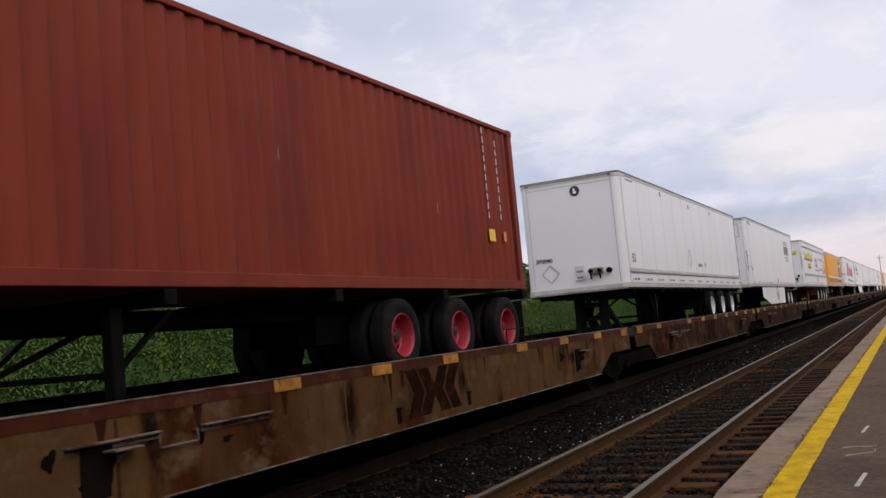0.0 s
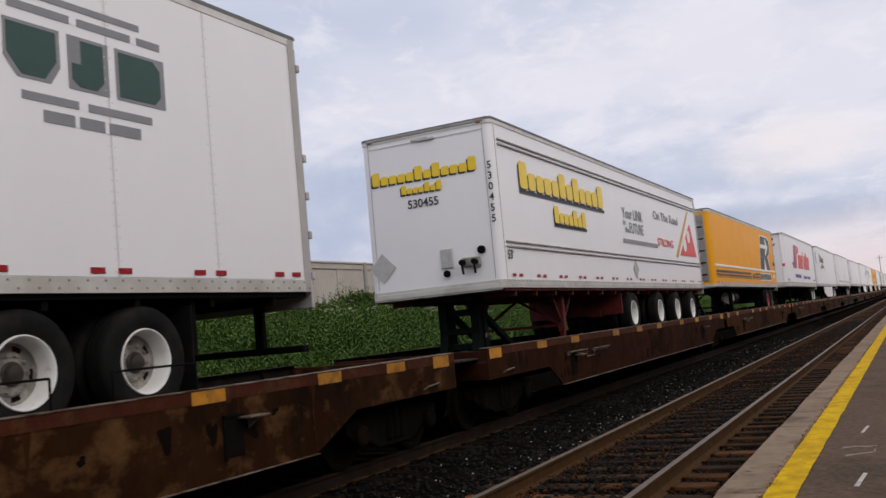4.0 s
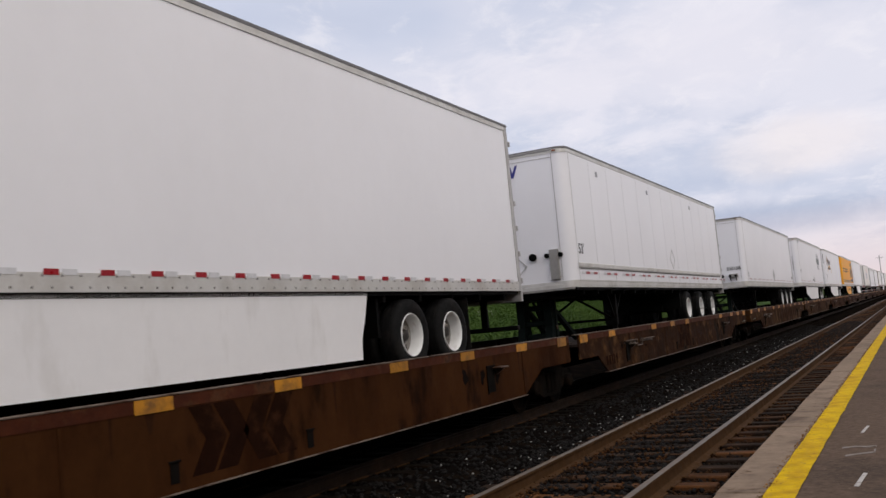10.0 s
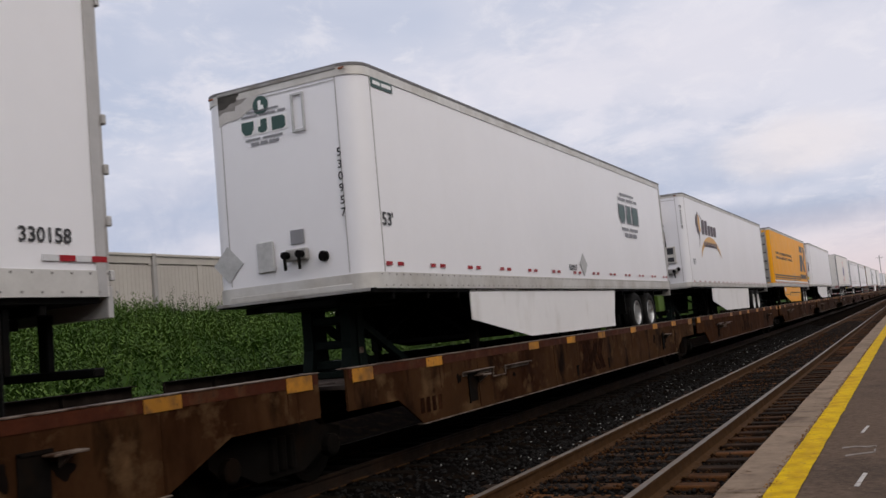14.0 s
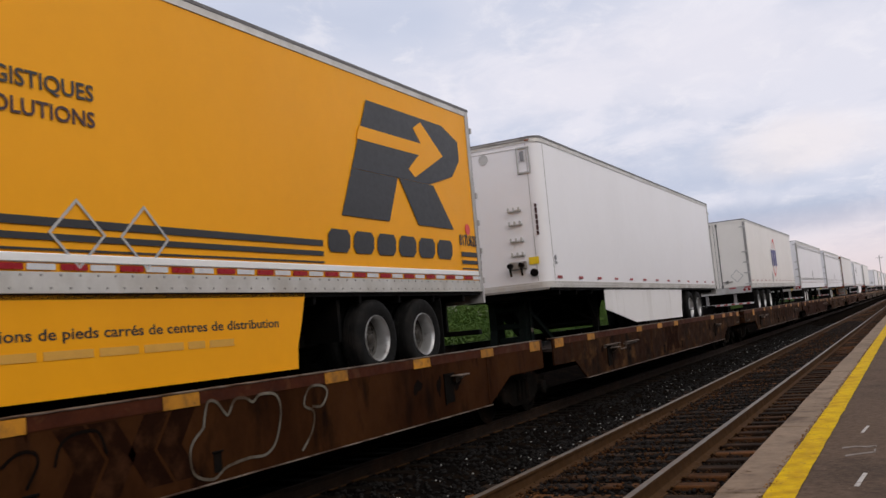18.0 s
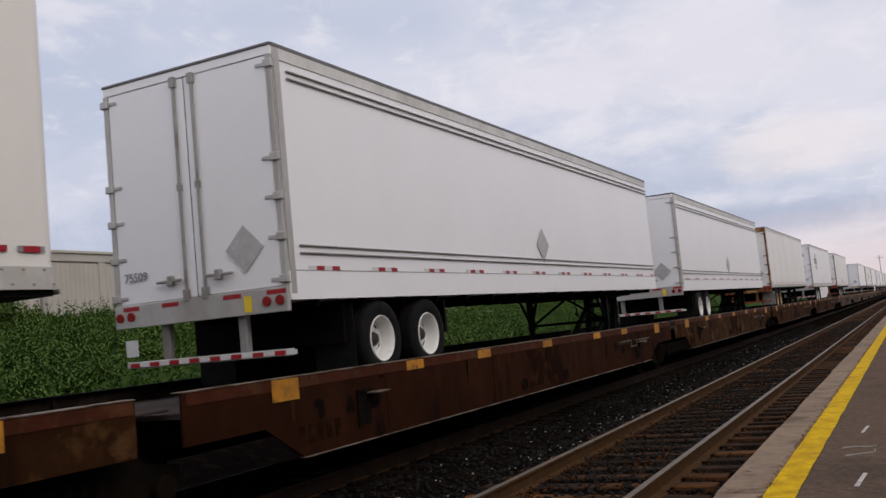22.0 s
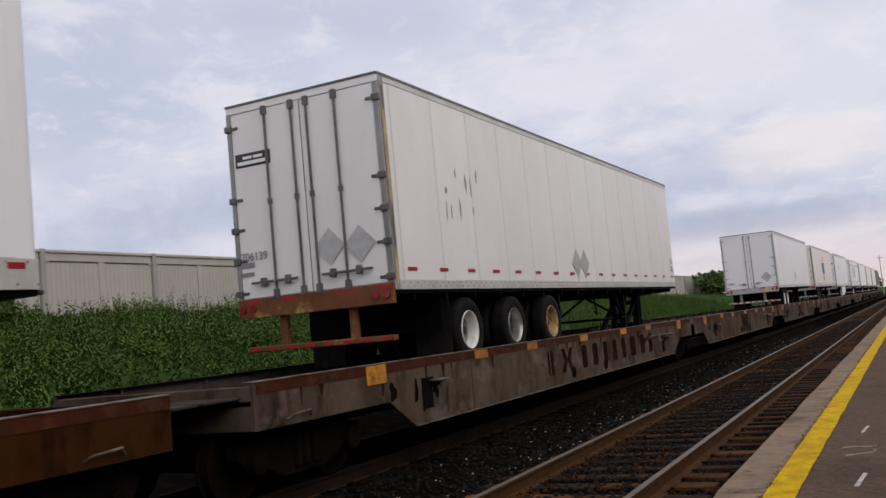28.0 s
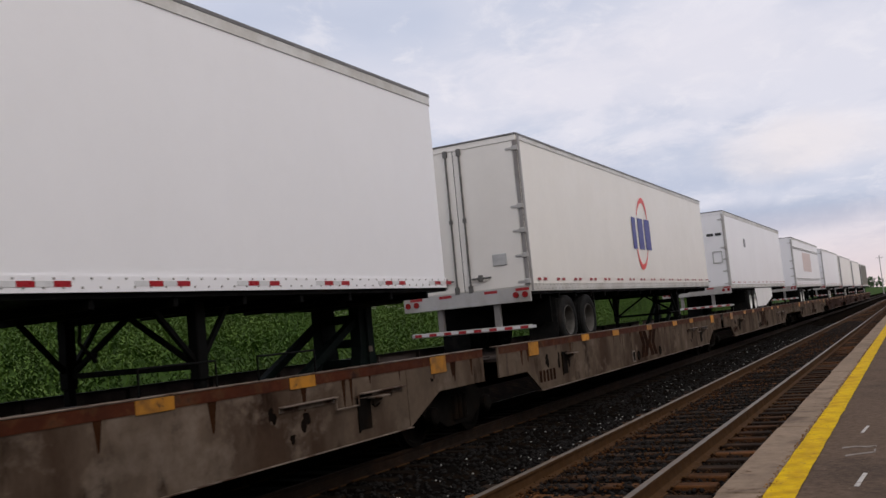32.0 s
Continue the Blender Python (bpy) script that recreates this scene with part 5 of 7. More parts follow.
def seam_rivets(z0, z1):
    s = Shape()
    for k in range(int((z1 - z0) / 0.10)):
        z = z0 + 0.05 + 0.10 * k
        for y in (-0.033, 0.033):
            s.box(0.007, 0.012, y - 0.006, y + 0.006, z - 0.006, z + 0.006)
    return s.mesh("rivets", SEAM, fix=False)


def hose(back):
    s = Shape()
    pts = [(0, 0, 0), (0.1, back * 0.25, -0.10), (0.15, back * 0.32, -0.30), (0.1, back * 0.1, -0.48), (0.0, back * 0.0, -0.40)]
    for p, q in zip(pts, pts[1:]):
        s.tube(p, q, 0.018, 6)
    return s.mesh("air_hose", BLACK, True)


def nose_end(tr, fy, near, roof, zb, rng, r, kit, L):
    """Fittings on the nose: bottom plate, connector box, hoses, lamps."""
    y = -0.006 if near else L + 0.006
    d = -1 if near else 1

    def slab(x0, x1, z0, z1, t, c=0.006):
        return Shape().box(x0, x1, y, y + d * t, z0, z1, c)

    part("nose_plate", slab(-FACE + r, FACE - r, FLOOR + 0.012, FLOOR + 0.09, 0.014), ALU, tr)
    part("nose_lip", slab(-FACE + 0.04, FACE - 0.04, FLOOR - 0.035, FLOOR + 0.010, 0.020), ALU_DARK, tr, "grimy lower edge of the nose")
    part("gooseneck", Shape().box(-0.6, 0.6, fy(0.15), fy(1.9), FLOOR - 0.16, FLOOR - 0.05, 0.02), BLACK, tr)
    if not near:
        return
    for x in (-FACE + 0.2, FACE - 0.2):
        part("marker_lamp", Shape().box(x - 0.045, x + 0.045, y + d * 0.02, y + d * 0.04, roof - 0.085, roof - 0.055, 0.006), AMBER_LENS, tr)
    part("header_plate", slab(-FACE + r, FACE - r, roof - 0.06, roof - 0.015, 0.02), ALU_DARK, tr)
    for x in (-FACE + r + 0.03, FACE - r - 0.03):
        part("nose_seam", Shape().box(x - 0.006, x + 0.006, y, y - 0.004, zb + 0.03, roof - 0.065), NOSE_SEAM, tr)
    for x in (-FACE, FACE):
        part("nose_seam", Shape().box(x - math.copysign(0.002, x), x + math.copysign(0.005, x), r + 0.012, r + 0.030, zb + 0.01, roof - 0.12), NOSE_SEAM, tr)
    part("nose_seam", Shape().box(-FACE + r + 0.04, FACE - r - 0.04, y, y - 0.0035, roof - 0.20, roof - 0.188), NOSE_SEAM, tr)
    if kit:
        connectors(tr, 0.54, 2.70)
        socket(tr, 0.85, 2.69)


def nose_soot(tr, roof, r, seed):
    """Exhaust soot in the top corner of the nose, darkest at the edge."""
    rng = random.Random(seed)
    x0 = -FACE + r
    for k, (w, h, mat) in enumerate(((0.80, 0.42, SMUDGE_PALE), (0.58, 0.27, SMUDGE_MID), (0.38, 0.18, SMUDGE_DARK))):
        ring = [(x0, roof - 0.062), (x0, roof - 0.062 - h)]
        n = 9
        for i in range(1, n):
            a = 0.5 * math.pi * i / n
            q = rng.uniform(0.82, 1.05)
            ring.append((x0 + w * math.sin(a) * q, roof - 0.062 - h * math.cos(a) * q))
        ring.append((x0 + w, roof - 0.062))
        part("soot_smudge", flat([ring], mat, "soot_smudge", 0.0006), None, tr, "sooty smudge at the top corner", at=on_front(0, -0.0105 - 0.0008 * k, 0))


def steel_nose(tr, roof, zb, r):
    """Grey steel front with slats, on the amber trailers."""
    x0, x1 = -FACE + r + 0.05, FACE - r - 0.05
    # darker metal tone, with the shade on this front put into its colour
    p = part("nose_panel", Shape().box(x0, x1, -0.008, -0.022, zb + 0.05, roof - 0.22, 0.006), ALU_DARK, tr, "grey steel front panel")
    z = zb + 0.25
    while z < roof - 0.4:
        part("slat", Shape().box(x0 + 0.04, x1 - 0.04, -0.023, -0.040, z, z + 0.05, 0.008), BLACK, p)
        z += 0.42


def connectors(tr, x, z):
    """Air and power connector box with two couplings and hoses, on the nose."""
    z -= DECK
    box = part("connector_box", Shape().box(x - 0.18, x + 0.18, -0.02, -0.10, z - 0.08, z + 0.08, 0.02), ALU_DARK, tr, "grey air and power connector box")
    for dx in (-0.13, 0.10):
        part("glad_hand", cached("gladhand", lambda: Shape().tube((0, 0, 0), (0, -0.10, 0), 0.05, 10).tube((0, -0.08, 0.0), (0.03, -0.11, -0.20), 0.022, 8).mesh("glad_hand", BLACK, True)),
             None, box, at=(x + dx, -0.09, z))


def socket(tr, x, z, r=0.07):
    part("power_socket", cached(("socket", r), lambda: Shape().tube((0, -0.01, 0), (0, -0.06, 0), r, 16).tube((0, -0.06, 0), (0, -0.075, 0), r * 0.7, 16).mesh("power_socket", BLACK, True)), None, tr, at=(x, 0, z - DECK))


def plate(tr, x0, x1, z0, z1, mat=None, t=0.03, name="document_box", label="grey document holder", ring=False):
    """A flat box or a framed tag on the near end; heights over the rail."""
    mat = mat or PLACARD
    s = Shape().box(x0, x1, -0.012, -0.012 - t, z0 - DECK, z1 - DECK, 0.012)
    if ring:
        w = 0.035
        s = Shape()
        for a, b, c, d in ((x0, x1, z0, z0 + w), (x0, x1, z1 - w, z1), (x0, x0 + w, z0 + w, z1 - w), (x1 - w, x1, z0 + w, z1 - w)):
            s.box(a, b, -0.012, -0.012 - t, c - DECK, d - DECK, 0.004)
    return part(name, s, mat, tr, label)


def door_end(tr, fy, nose_near, roof, zb, rng, paint, rusty, white, rods, L):
    """Double doors with lock rods and hinges, rear frame, lamps and under-run bumper."""
    near = not nose_near
    y = -0.008 if near else L + 0.008
    d = -1 if near else 1
    metal = RUST if rusty else ALU
    rods = rods or (0.14,)

    def slab(x0, x1, z0, z1, t0, t1, c=0.006):
        return Shape().box(x0, x1, y + d * t0, y + d * t1, z0, z1, c)

    z0, z1 = FLOOR + 0.10, roof - 0.13
    part("rear_header", slab(-FACE, FACE, roof - 0.125, roof - 0.022, 0.0, 0.036), RUST if rusty == "frame" else paint, tr)
    part("header_cap", slab(-FACE - 0.01, FACE + 0.01, roof - 0.021, roof + 0.012, 0.0, 0.048), ROOF_EDGE, tr)
    part("rear_sill", slab(-FACE, FACE, FLOOR - 0.18, FLOOR + 0.09, 0.0, 0.06), metal if rusty else POST, tr, "rear sill beam")
    for sx in (-1, 1):
        part("corner_post", slab(sx * FACE, sx * (FACE - 0.07), FLOOR + 0.09, roof - 0.125, 0.0, 0.04), RUST if rusty == "frame" else POST if paint is WHITE else POST_DARK, tr)
        door = part("door", slab(sx * 0.006, sx * (FACE - 0.075), z0, z1, 0.0, 0.028, 0.01), paint, tr, "white plated rear door")
        if near:
            for x in rods:
                part("lock_rod", Shape().tube((sx * x, y + d * 0.05, z0 - 0.02), (sx * x, y + d * 0.05, z1 + 0.03), 0.019, 8)
                     .box(sx * x - 0.04, sx * x + 0.04, y + d * 0.03, y + d * 0.075, z1 - 0.10, z1 + 0.02).box(sx * x - 0.04, sx * x + 0.04, y + d * 0.03, y + d * 0.075, z0 - 0.03, z0 + 0.10)
                     .box(sx * x - 0.03, sx * x + 0.03, y + d * 0.03, y + d * 0.07, (z0 + z1) / 2 - 0.04, (z0 + z1) / 2 + 0.04), ROD if rusty or paint is CREAM else ALU_DARK, door, "grimy lock rod")
            for hx in ((0.16,) if len(rods) == 1 else (0.18, 0.60)):
                part("door_handle", Shape().box(sx * (hx + 0.02), sx * (hx + 0.42), y + d * 0.06, y + d * 0.09, z0 + 0.20, z0 + 0.235, 0.01).box(sx * (hx + 0.16), sx * (hx + 0.24), y + d * 0.03, y + d * 0.1, z0 + 0.16, z0 + 0.28, 0.01), ROD if rusty or paint is CREAM else ALU_DARK, door)
        for z in (2.41 - DECK, 2.88 - DECK, 3.33 - DECK, 3.77 - DECK, 4.83 - DECK):
            hg = part("hinge", slab(sx * (FACE - 0.09), sx * (FACE + 0.030), z - 0.045, z + 0.045, 0.02, 0.068, 0.008), POST if not rusty else ROD, door)
            part("hinge_strap", slab(sx * (FACE - (0.22 if not rusty else 0.20)), sx * (FACE - 0.095), z - 0.022, z + 0.022, 0.024, 0.042, 0.006), POST if not rusty else ROD, hg)
    if near:
        part("door_gasket", slab(-0.006, 0.006, z0, z1, 0.0, 0.02, 0.0), BLACK, tr)
    for sx in (-1, 1):
        for k, x in enumerate((1.02, 1.20)):
            if near:
                part("tail_lamp", cached("tail_lamp", lambda: Shape().tube((0, 0, 0), (0, -0.03, 0), 0.055, 16).mesh("tail_lamp", RED_LENS, True)), None, tr, at=(sx * x, y - 0.058, FLOOR - 0.05))
    # under-run guard
    metal = metal if near else BLACK
    for sx in (-1, 1):
        part("guard_post", Shape().box(sx * 0.52, sx * 0.64, y - d * 0.10, y - d * 0.02, 0.52, FLOOR - 0.10, 0.01), metal if rusty or not near else POST_DARK, tr)
    b = part("rear_guard", slab(-FACE + 0.08, FACE - 0.08, 0.47, 0.55, -0.12, 0.0, 0.012), metal if rusty or not near else POST, tr, "steel under-run guard")
    if near:
        for k in range(8):
            x = -1.15 + 0.31 * k
            part("guard_tape", slab(x, x + 0.15, 0.485, 0.535, 0.001, 0.004, 0.0), RED_TAPE, b)
            if white:
                part("guard_tape", slab(x + 0.155, x + 0.305, 0.485, 0.535, 0.001, 0.004, 0.0), WHITE_TAPE, b)
            if k in (0, 2, 5, 7):
                part("sill_tape", slab(x, x + 0.26, FLOOR + 0.02, FLOOR + 0.07, 0.061, 0.064, 0.0), RED_TAPE, tr)


def diamond(tr, x, y, z, size=0.36, end=False, outline=False, rear=False):
    h = size * 0.707
    if outline:
        t = 0.022
        polys = [[(-h, 0), (-h + t * 1.5, 0), (0, h - t * 1.5), (0, h)], [(h, 0), (0, h), (0, h - t * 1.5), (h - t * 1.5, 0)],
                 [(-h, 0), (0, -h), (0, -h + t * 1.5), (-h + t * 1.5, 0)], [(h, 0), (h - t * 1.5, 0), (0, -h + t * 1.5), (0, -h)]]
    else:
        polys = [[(-h, 0), (0, -h), (h, 0), (0, h)]]
    me = cached(("diamond", size, outline), lambda: flat(polys, PLACARD, "placard_holder", 0.006))
    part("placard_holder", me, None, tr, "empty diamond placard holder", at=on_front(x, -0.048 if rear else -0.010, z - DECK) if end else on_side(FACE + 0.012, y, z - DECK))


def words(tr, body, size, mat, y, z, x=None, end=False, spacing=1.0, vertical=False, width=None, italic=0.0):
    """Lettering on the near side, or on the near end; width: the length to which it is drawn out."""
    me = text_mesh(body, size, mat, spacing, vertical)
    m = on_front(x, y, z - DECK) if end else on_side(FACE + 0.012 if x is None else x, y, z - DECK)
    ob = part("lettering", me, None, tr, at=m)
    if width:
        xs = [v.co.x for v in me.vertices]
        k = width / max(1e-6, max(xs) - min(xs))
        for v in me.vertices:
            v.co.x = (v.co.x - min(xs)) * k + italic * v.co.y
    return ob


def logo(tr, polys, mat, y, z, x=None, end=False, label="", depth=0.003):
    if len(polys) > 1:
        for ring in polys[1:]:
            logo(tr, [ring], mat, y, z, x, end, label, depth)
        polys = polys[:1]
    return part("logo", flat(polys, mat, "logo", depth), None, tr, label, at=on_front(x, y, z - DECK) if end else on_side(FACE + 0.010 if x is None else x, y, z - DECK))


# ---- the train ----
JOINTS = [-17.6, 1.7, 21.12, 39.93, 60.54, 81.1, 100.33, 119.6, 138.7, 159.5, 180.35, 199.55, 218.6, 237.8, 258.6, 279.6, 298.7, 318.1, 337.6, 358.6,
          379.5, 398.6, 418.0, 437.3, 458.0, 478.6, 498.0, 517.2, 536.6, 557.2]
COUPLERS = (60.54, 159.5, 258.6, 358.6, 458.0, 557.2)
PAINTS = [CAR_TAN, CAR_TAN, CAR_BROWN, CAR_GRIME, CAR_RED, CAR_ORANGE, CAR_ORANGE, CAR_ORANGE, CAR_GRIME, CAR_BROWN, CAR_BROWN, CAR_ORANGE, CAR_ORANGE, CAR_GRIME,
          CAR_GRIME, CAR_RED, CAR_BROWN, CAR_ORANGE, CAR_ORANGE, CAR_GREY, CAR_GREY, CAR_GREY, CAR_GREY, CAR_GREY, CAR_GREY, CAR_RED, CAR_RED, CAR_RED, CAR_RED]
PAINT_WORDS = {CAR_TAN.name: "faded tan", CAR_BROWN.name: "grimy tan-brown", CAR_ORANGE.name: "rusty orange-brown", CAR_RED.name: "dark red-brown", CAR_GREY.name: "grimy beige", CAR_GRIME.name: "heavily rusted tan"}
LETTERED = (159.5, 258.6, 358.6)
KINGPINS = []


def build_flatcars():
    for k, (a, b) in enumerate(zip(JOINTS, JOINTS[1:])):
        pin = [p for p in KINGPINS if a < p < b]
        paint = PAINTS[k]
        car = flatcar_unit(a, b, "coupler" if a in COUPLERS else "joint", "coupler" if b in COUPLERS else "joint", paint,
                     "%s steel flatcar platform carrying a trailer" % PAINT_WORDS[paint.name] if pin else "empty %s steel flatcar platform" % PAINT_WORDS[paint.name],
                     "letters" if a in LETTERED else "arrows", k, (pin[0] if pin else (a + b) / 2 + 7) - a, not pin)
        if a == 218.6:
            graffiti(car)


def graffiti(car):
    """Sprayed loops on one side sill, pale and dark."""
    for mat, label, pts in ((CAR_SPRAY, "pale sprayed loops", ((10.21, -0.16), (10.03, -0.31), (10.05, -0.55), (10.3, -0.64), (10.49, -0.56), (10.83, -0.53), (11.08, -0.54), (11.26, -0.43), (11.37, -0.15),
                                                               (11.31, 0.03), (11.05, 0.06), (10.94, 0.0), (10.82, 0.05), (10.67, 0.05), (10.56, -0.08), (10.5, -0.04), (10.4, 0.06), (10.28, 0.06), (10.21, -0.16))),
                            (CAR_SPRAY, "pale sprayed loop", ((11.69, -0.6), (11.89, -0.42), (11.95, -0.22), (11.78, -0.13), (11.89, 0.04), (12.11, 0.05), (12.23, -0.03), (12.11, -0.17), (11.93, -0.16))),
                            (CAR_SOOT, "black sprayed curve", ((8.1, -0.16), (8.24, -0.08), (8.38, -0.09), (8.41, -0.18), (8.3, -0.35))),
                            (CAR_SOOT, "black sprayed curve", ((8.56, -0.23), (8.61, -0.09), (8.71, -0.02), (8.87, 0.0), (9.0, -0.03), (9.07, -0.21)))):
        s = Shape()
        ps = [Vector((0, y, z)) for y, z in pts]
        fine = []
        for i in range(len(ps) - 1):
            p0, p1, p2, p3 = ps[max(i - 1, 0)], ps[i], ps[i + 1], ps[min(i + 2, len(ps) - 1)]
            for j in range(4):
                q = j / 4
                fine.append(0.5 * (2 * p1 + (p2 - p0) * q + (2 * p0 - 5 * p1 + 4 * p2 - p3) * q * q + (3 * p1 - p0 - 3 * p2 + p3) * q * q * q))
        fine.append(ps[-1])
        for p, q in zip(fine, fine[1:]):
            side = (q - p).cross(Vector((1, 0, 0))).normalized() * 0.014
            s.add([p + side, p - side, q - side, q + side], [(0, 1, 2, 3)])
        part("graffiti", s.mesh("graffiti", mat, False, False), None, car, label, at=(HALF + 0.009, 0, 0))


def add_trailer(u, label, **kw):
    near = kw.get("nose_near", True)
    KINGPINS.append(u + 0.95 if near else u + LONG - 0.95)
    return trailer(u, label, **kw)


def bars(x0, x1, z0, z1, words_n, seed, slant=0.0):
    """A line of unreadable writing: plain bars, one a word."""
    rng = random.Random(seed)
    w = [rng.uniform(0.6, 1.4) for _ in range(words_n)]
    gap = 0.16 * sum(w) / words_n
    k = (x1 - x0) / (sum(w) + gap * (words_n - 1))
    out, x = [], x0
    for q in w:
        out.append(rect(x, z0, x + q * k, z1, slant))
        x += (q + gap) * k
    return out


def blocks(x0, x1, z0, z1, tall, z2, slant=0.0, gap=0.14, cut=True):
    """A word mark as a row of plain blocks; tall: 1 for a full block, 0 for a low one."""
    w = (x1 - x0) / len(tall)
    out = []
    for k, t in enumerate(tall):
        top = z2 if t else z1
        a, b, c = x0 + w * k, x0 + w * (k + 1 - gap), 0.12 * w
        ring = [(a + c, z0), (b - c, z0), (b, z0 + c), (b, top - c), (b - c, top), (a + c, top), (a, top - c), (a, z0 + c)]
        out.append([(x + slant * (z - z0), z) for x, z in ring])
    return out


def moved(polys, dx, dz):
    return [[(x + dx, z + dz) for x, z in ring] for ring in polys]


def arc(cx, cz, rx, rz, a0, a1, width, tilt=0.0, n=16):
    """A curved band, thin at both ends."""
    out, inn = [], []
    for i in range(n + 1):
        a = radians(a0 + (a1 - a0) * i / n)
        w = width * (0.15 + math.sin(math.pi * i / n))
        for r, lst in ((0.5, out), (-0.5, inn)):
            x, z = (rx + w * r) * math.cos(a), (rz + w * r) * math.sin(a)
            lst.append((cx + x + tilt * z, cz + z))
    return [out + inn[::-1]]


def green_emblem(tr, y, z, k=1.0, end=False, x=0.0, rear=False, mat=None):
    """Three dark green blocks on a grey shadow, with grey bars over and under them."""
    at = dict(end=end, x=x if end else None, y=(-0.046 if rear else -0.010) if end else y, z=z)
    back = [[(0.0, 0.12), (0.12, -0.03), (0.44, -0.03), (0.54, 0.12), (0.54, 0.44), (0.0, 0.44)], rect(0.62, -0.03, 1.06, 0.44), rect(1.14, -0.03, 1.74, 0.44)]
    front = [[(0.03, 0.16), (0.16, 0.0), (0.38, 0.0), (0.50, 0.16), (0.50, 0.41), (0.03, 0.41)], [(0.66, 0.06), (0.74, 0.0), (0.92, 0.0), (1.0, 0.08), (1.0, 0.41), (0.76, 0.41), (0.76, 0.2), (0.66, 0.2)],
             [(1.18, 0.0), (1.60, 0.0), (1.68, 0.08), (1.68, 0.33), (1.60, 0.41), (1.18, 0.41)]]
    sc = lambda ps: [[(p * k, q * k) for p, q in ring] for ring in ps]
    d2 = dict(at)
    logo(tr, sc(back), INK_GREY if not end else INK_WHITE, label="pale shadow of the emblem", depth=0.002, **at)
    if end:
        d2["y"] -= 0.002
    else:
        d2["x"] = FACE + 0.0125
    logo(tr, sc(front), mat or INK_GREEN, label="dark green three-block emblem", **d2)
    lines = bars(0.25, 1.45, 0.66, 0.72, 1, 1) + bars(0.05, 1.70, 0.53, 0.60, 3, 2) + bars(0.15, 1.55, -0.20, -0.13, 2, 3) + bars(0.35, 1.40, -0.36, -0.26, 3, 4)
    logo(tr, sc(lines), INK_GREY, label="grey bars of small writing", **at)


def ochre_emblem(tr, d):
    """Brown and ochre animal-head shape with a row of brown blocks and an ochre sweep."""
    head = [(0.0, 4.25), (0.02, 4.47), (0.22, 4.60), (0.45, 4.72), (0.50, 4.66), (0.36, 4.52), (0.34, 4.30), (0.42, 4.10), (0.52, 3.98), (0.36, 3.92), (0.25, 4.0), (0.10, 4.02), (0.13, 4.15)]
    logo(tr, [[(x, z - 4.0) for x, z in head]], INK_BROWN, d, 4.0, label="dark brown head shape")
    logo(tr, [[(0.50, 0.62), (0.66, 0.50), (0.62, 0.30), (0.70, 0.10), (0.54, 0.02), (0.44, 0.14), (0.38, 0.34), (0.40, 0.52)]], INK_OCHRE, d, 4.0, x=FACE + 0.0125, label="ochre patch")
    logo(tr, [[(0.40, -0.08), (0.50, -0.02), (0.44, -0.22), (0.30, -0.46), (0.26, -0.46), (0.38, -0.24)], [(0.62, 0.66), (0.98, 0.48), (0.72, 0.56)]], INK_BROWN, d, 4.0, label="brown strokes")
    logo(tr, blocks(0.86, 3.42, 0.0, 0.36, (1, 1, 0, 0, 0), 0.50, 0.20, 0.17), INK_BROWN, d, 3.99, label="row of dark brown blocks")
    logo(tr, arc(2.2, -0.90, 1.75, 0.72, 15, 172, 0.22), INK_OCHRE, d, 4.0, label="ochre sweep")
    logo(tr, blocks(0.98, 3.28, 0.0, 0.17, (1,) * 9, 0.17, 0.15, 0.22), INK_BROWN, d, 3.58, x=FACE + 0.014, label="row of small brown blocks")


def arrow_emblem(tr, d, z, arrow, rim):
    """Big slanted black emblem pierced by an arrow, over a row of black blocks."""
    sl = 0.50

    def S(p):
        return [(x + sl * q, q) for x, q in p]
    body = [S([(0, 0.96), (0, 1.58), (2.15, 1.58), (2.75, 1.40), (2.9, 1.1), (2.75, 0.82), (2.2, 0.66), (2.05, 0.62), (0, 0.62)]),
            S([(0, 0), (0, 0.615), (1.15, 0.615), (1.15, 0)]), S([(1.2, 0.615), (2.2, 0.615), (3.05, 0.0), (1.95, 0.0)])]
    if rim:
        grown = [S([(-0.07, -0.06), (-0.07, 1.64), (2.2, 1.64), (2.85, 1.45), (3.0, 1.1), (2.85, 0.80), (2.42, 0.62), (3.2, -0.06)])]
        logo(tr, grown, INK_WHITE, d, z, label="white edge of the emblem", depth=0.001)
    logo(tr, body, INK, d, z, x=FACE + 0.0115, label="slanted black emblem")
    logo(tr, [S([(-0.04, 1.02), (-0.04, 1.20), (1.62, 1.20), (1.32, 1.40), (1.50, 1.52), (2.34, 1.10), (1.62, 0.68), (1.40, 0.78), (1.62, 1.02)])], arrow, d, z, x=FACE + 0.0150, label="arrow through the emblem")
    if rim:
        logo(tr, [rect(-0.42, -0.50, 3.02, -0.14, 0.12)], INK_WHITE, d, z, label="white edge", depth=0.001)
    logo(tr, blocks(-0.36, 3.0, -0.46, -0.18, (1,) * 6, -0.18, 0.15, 0.15), INK, d, z, x=FACE + 0.0125, label="row of black blocks")


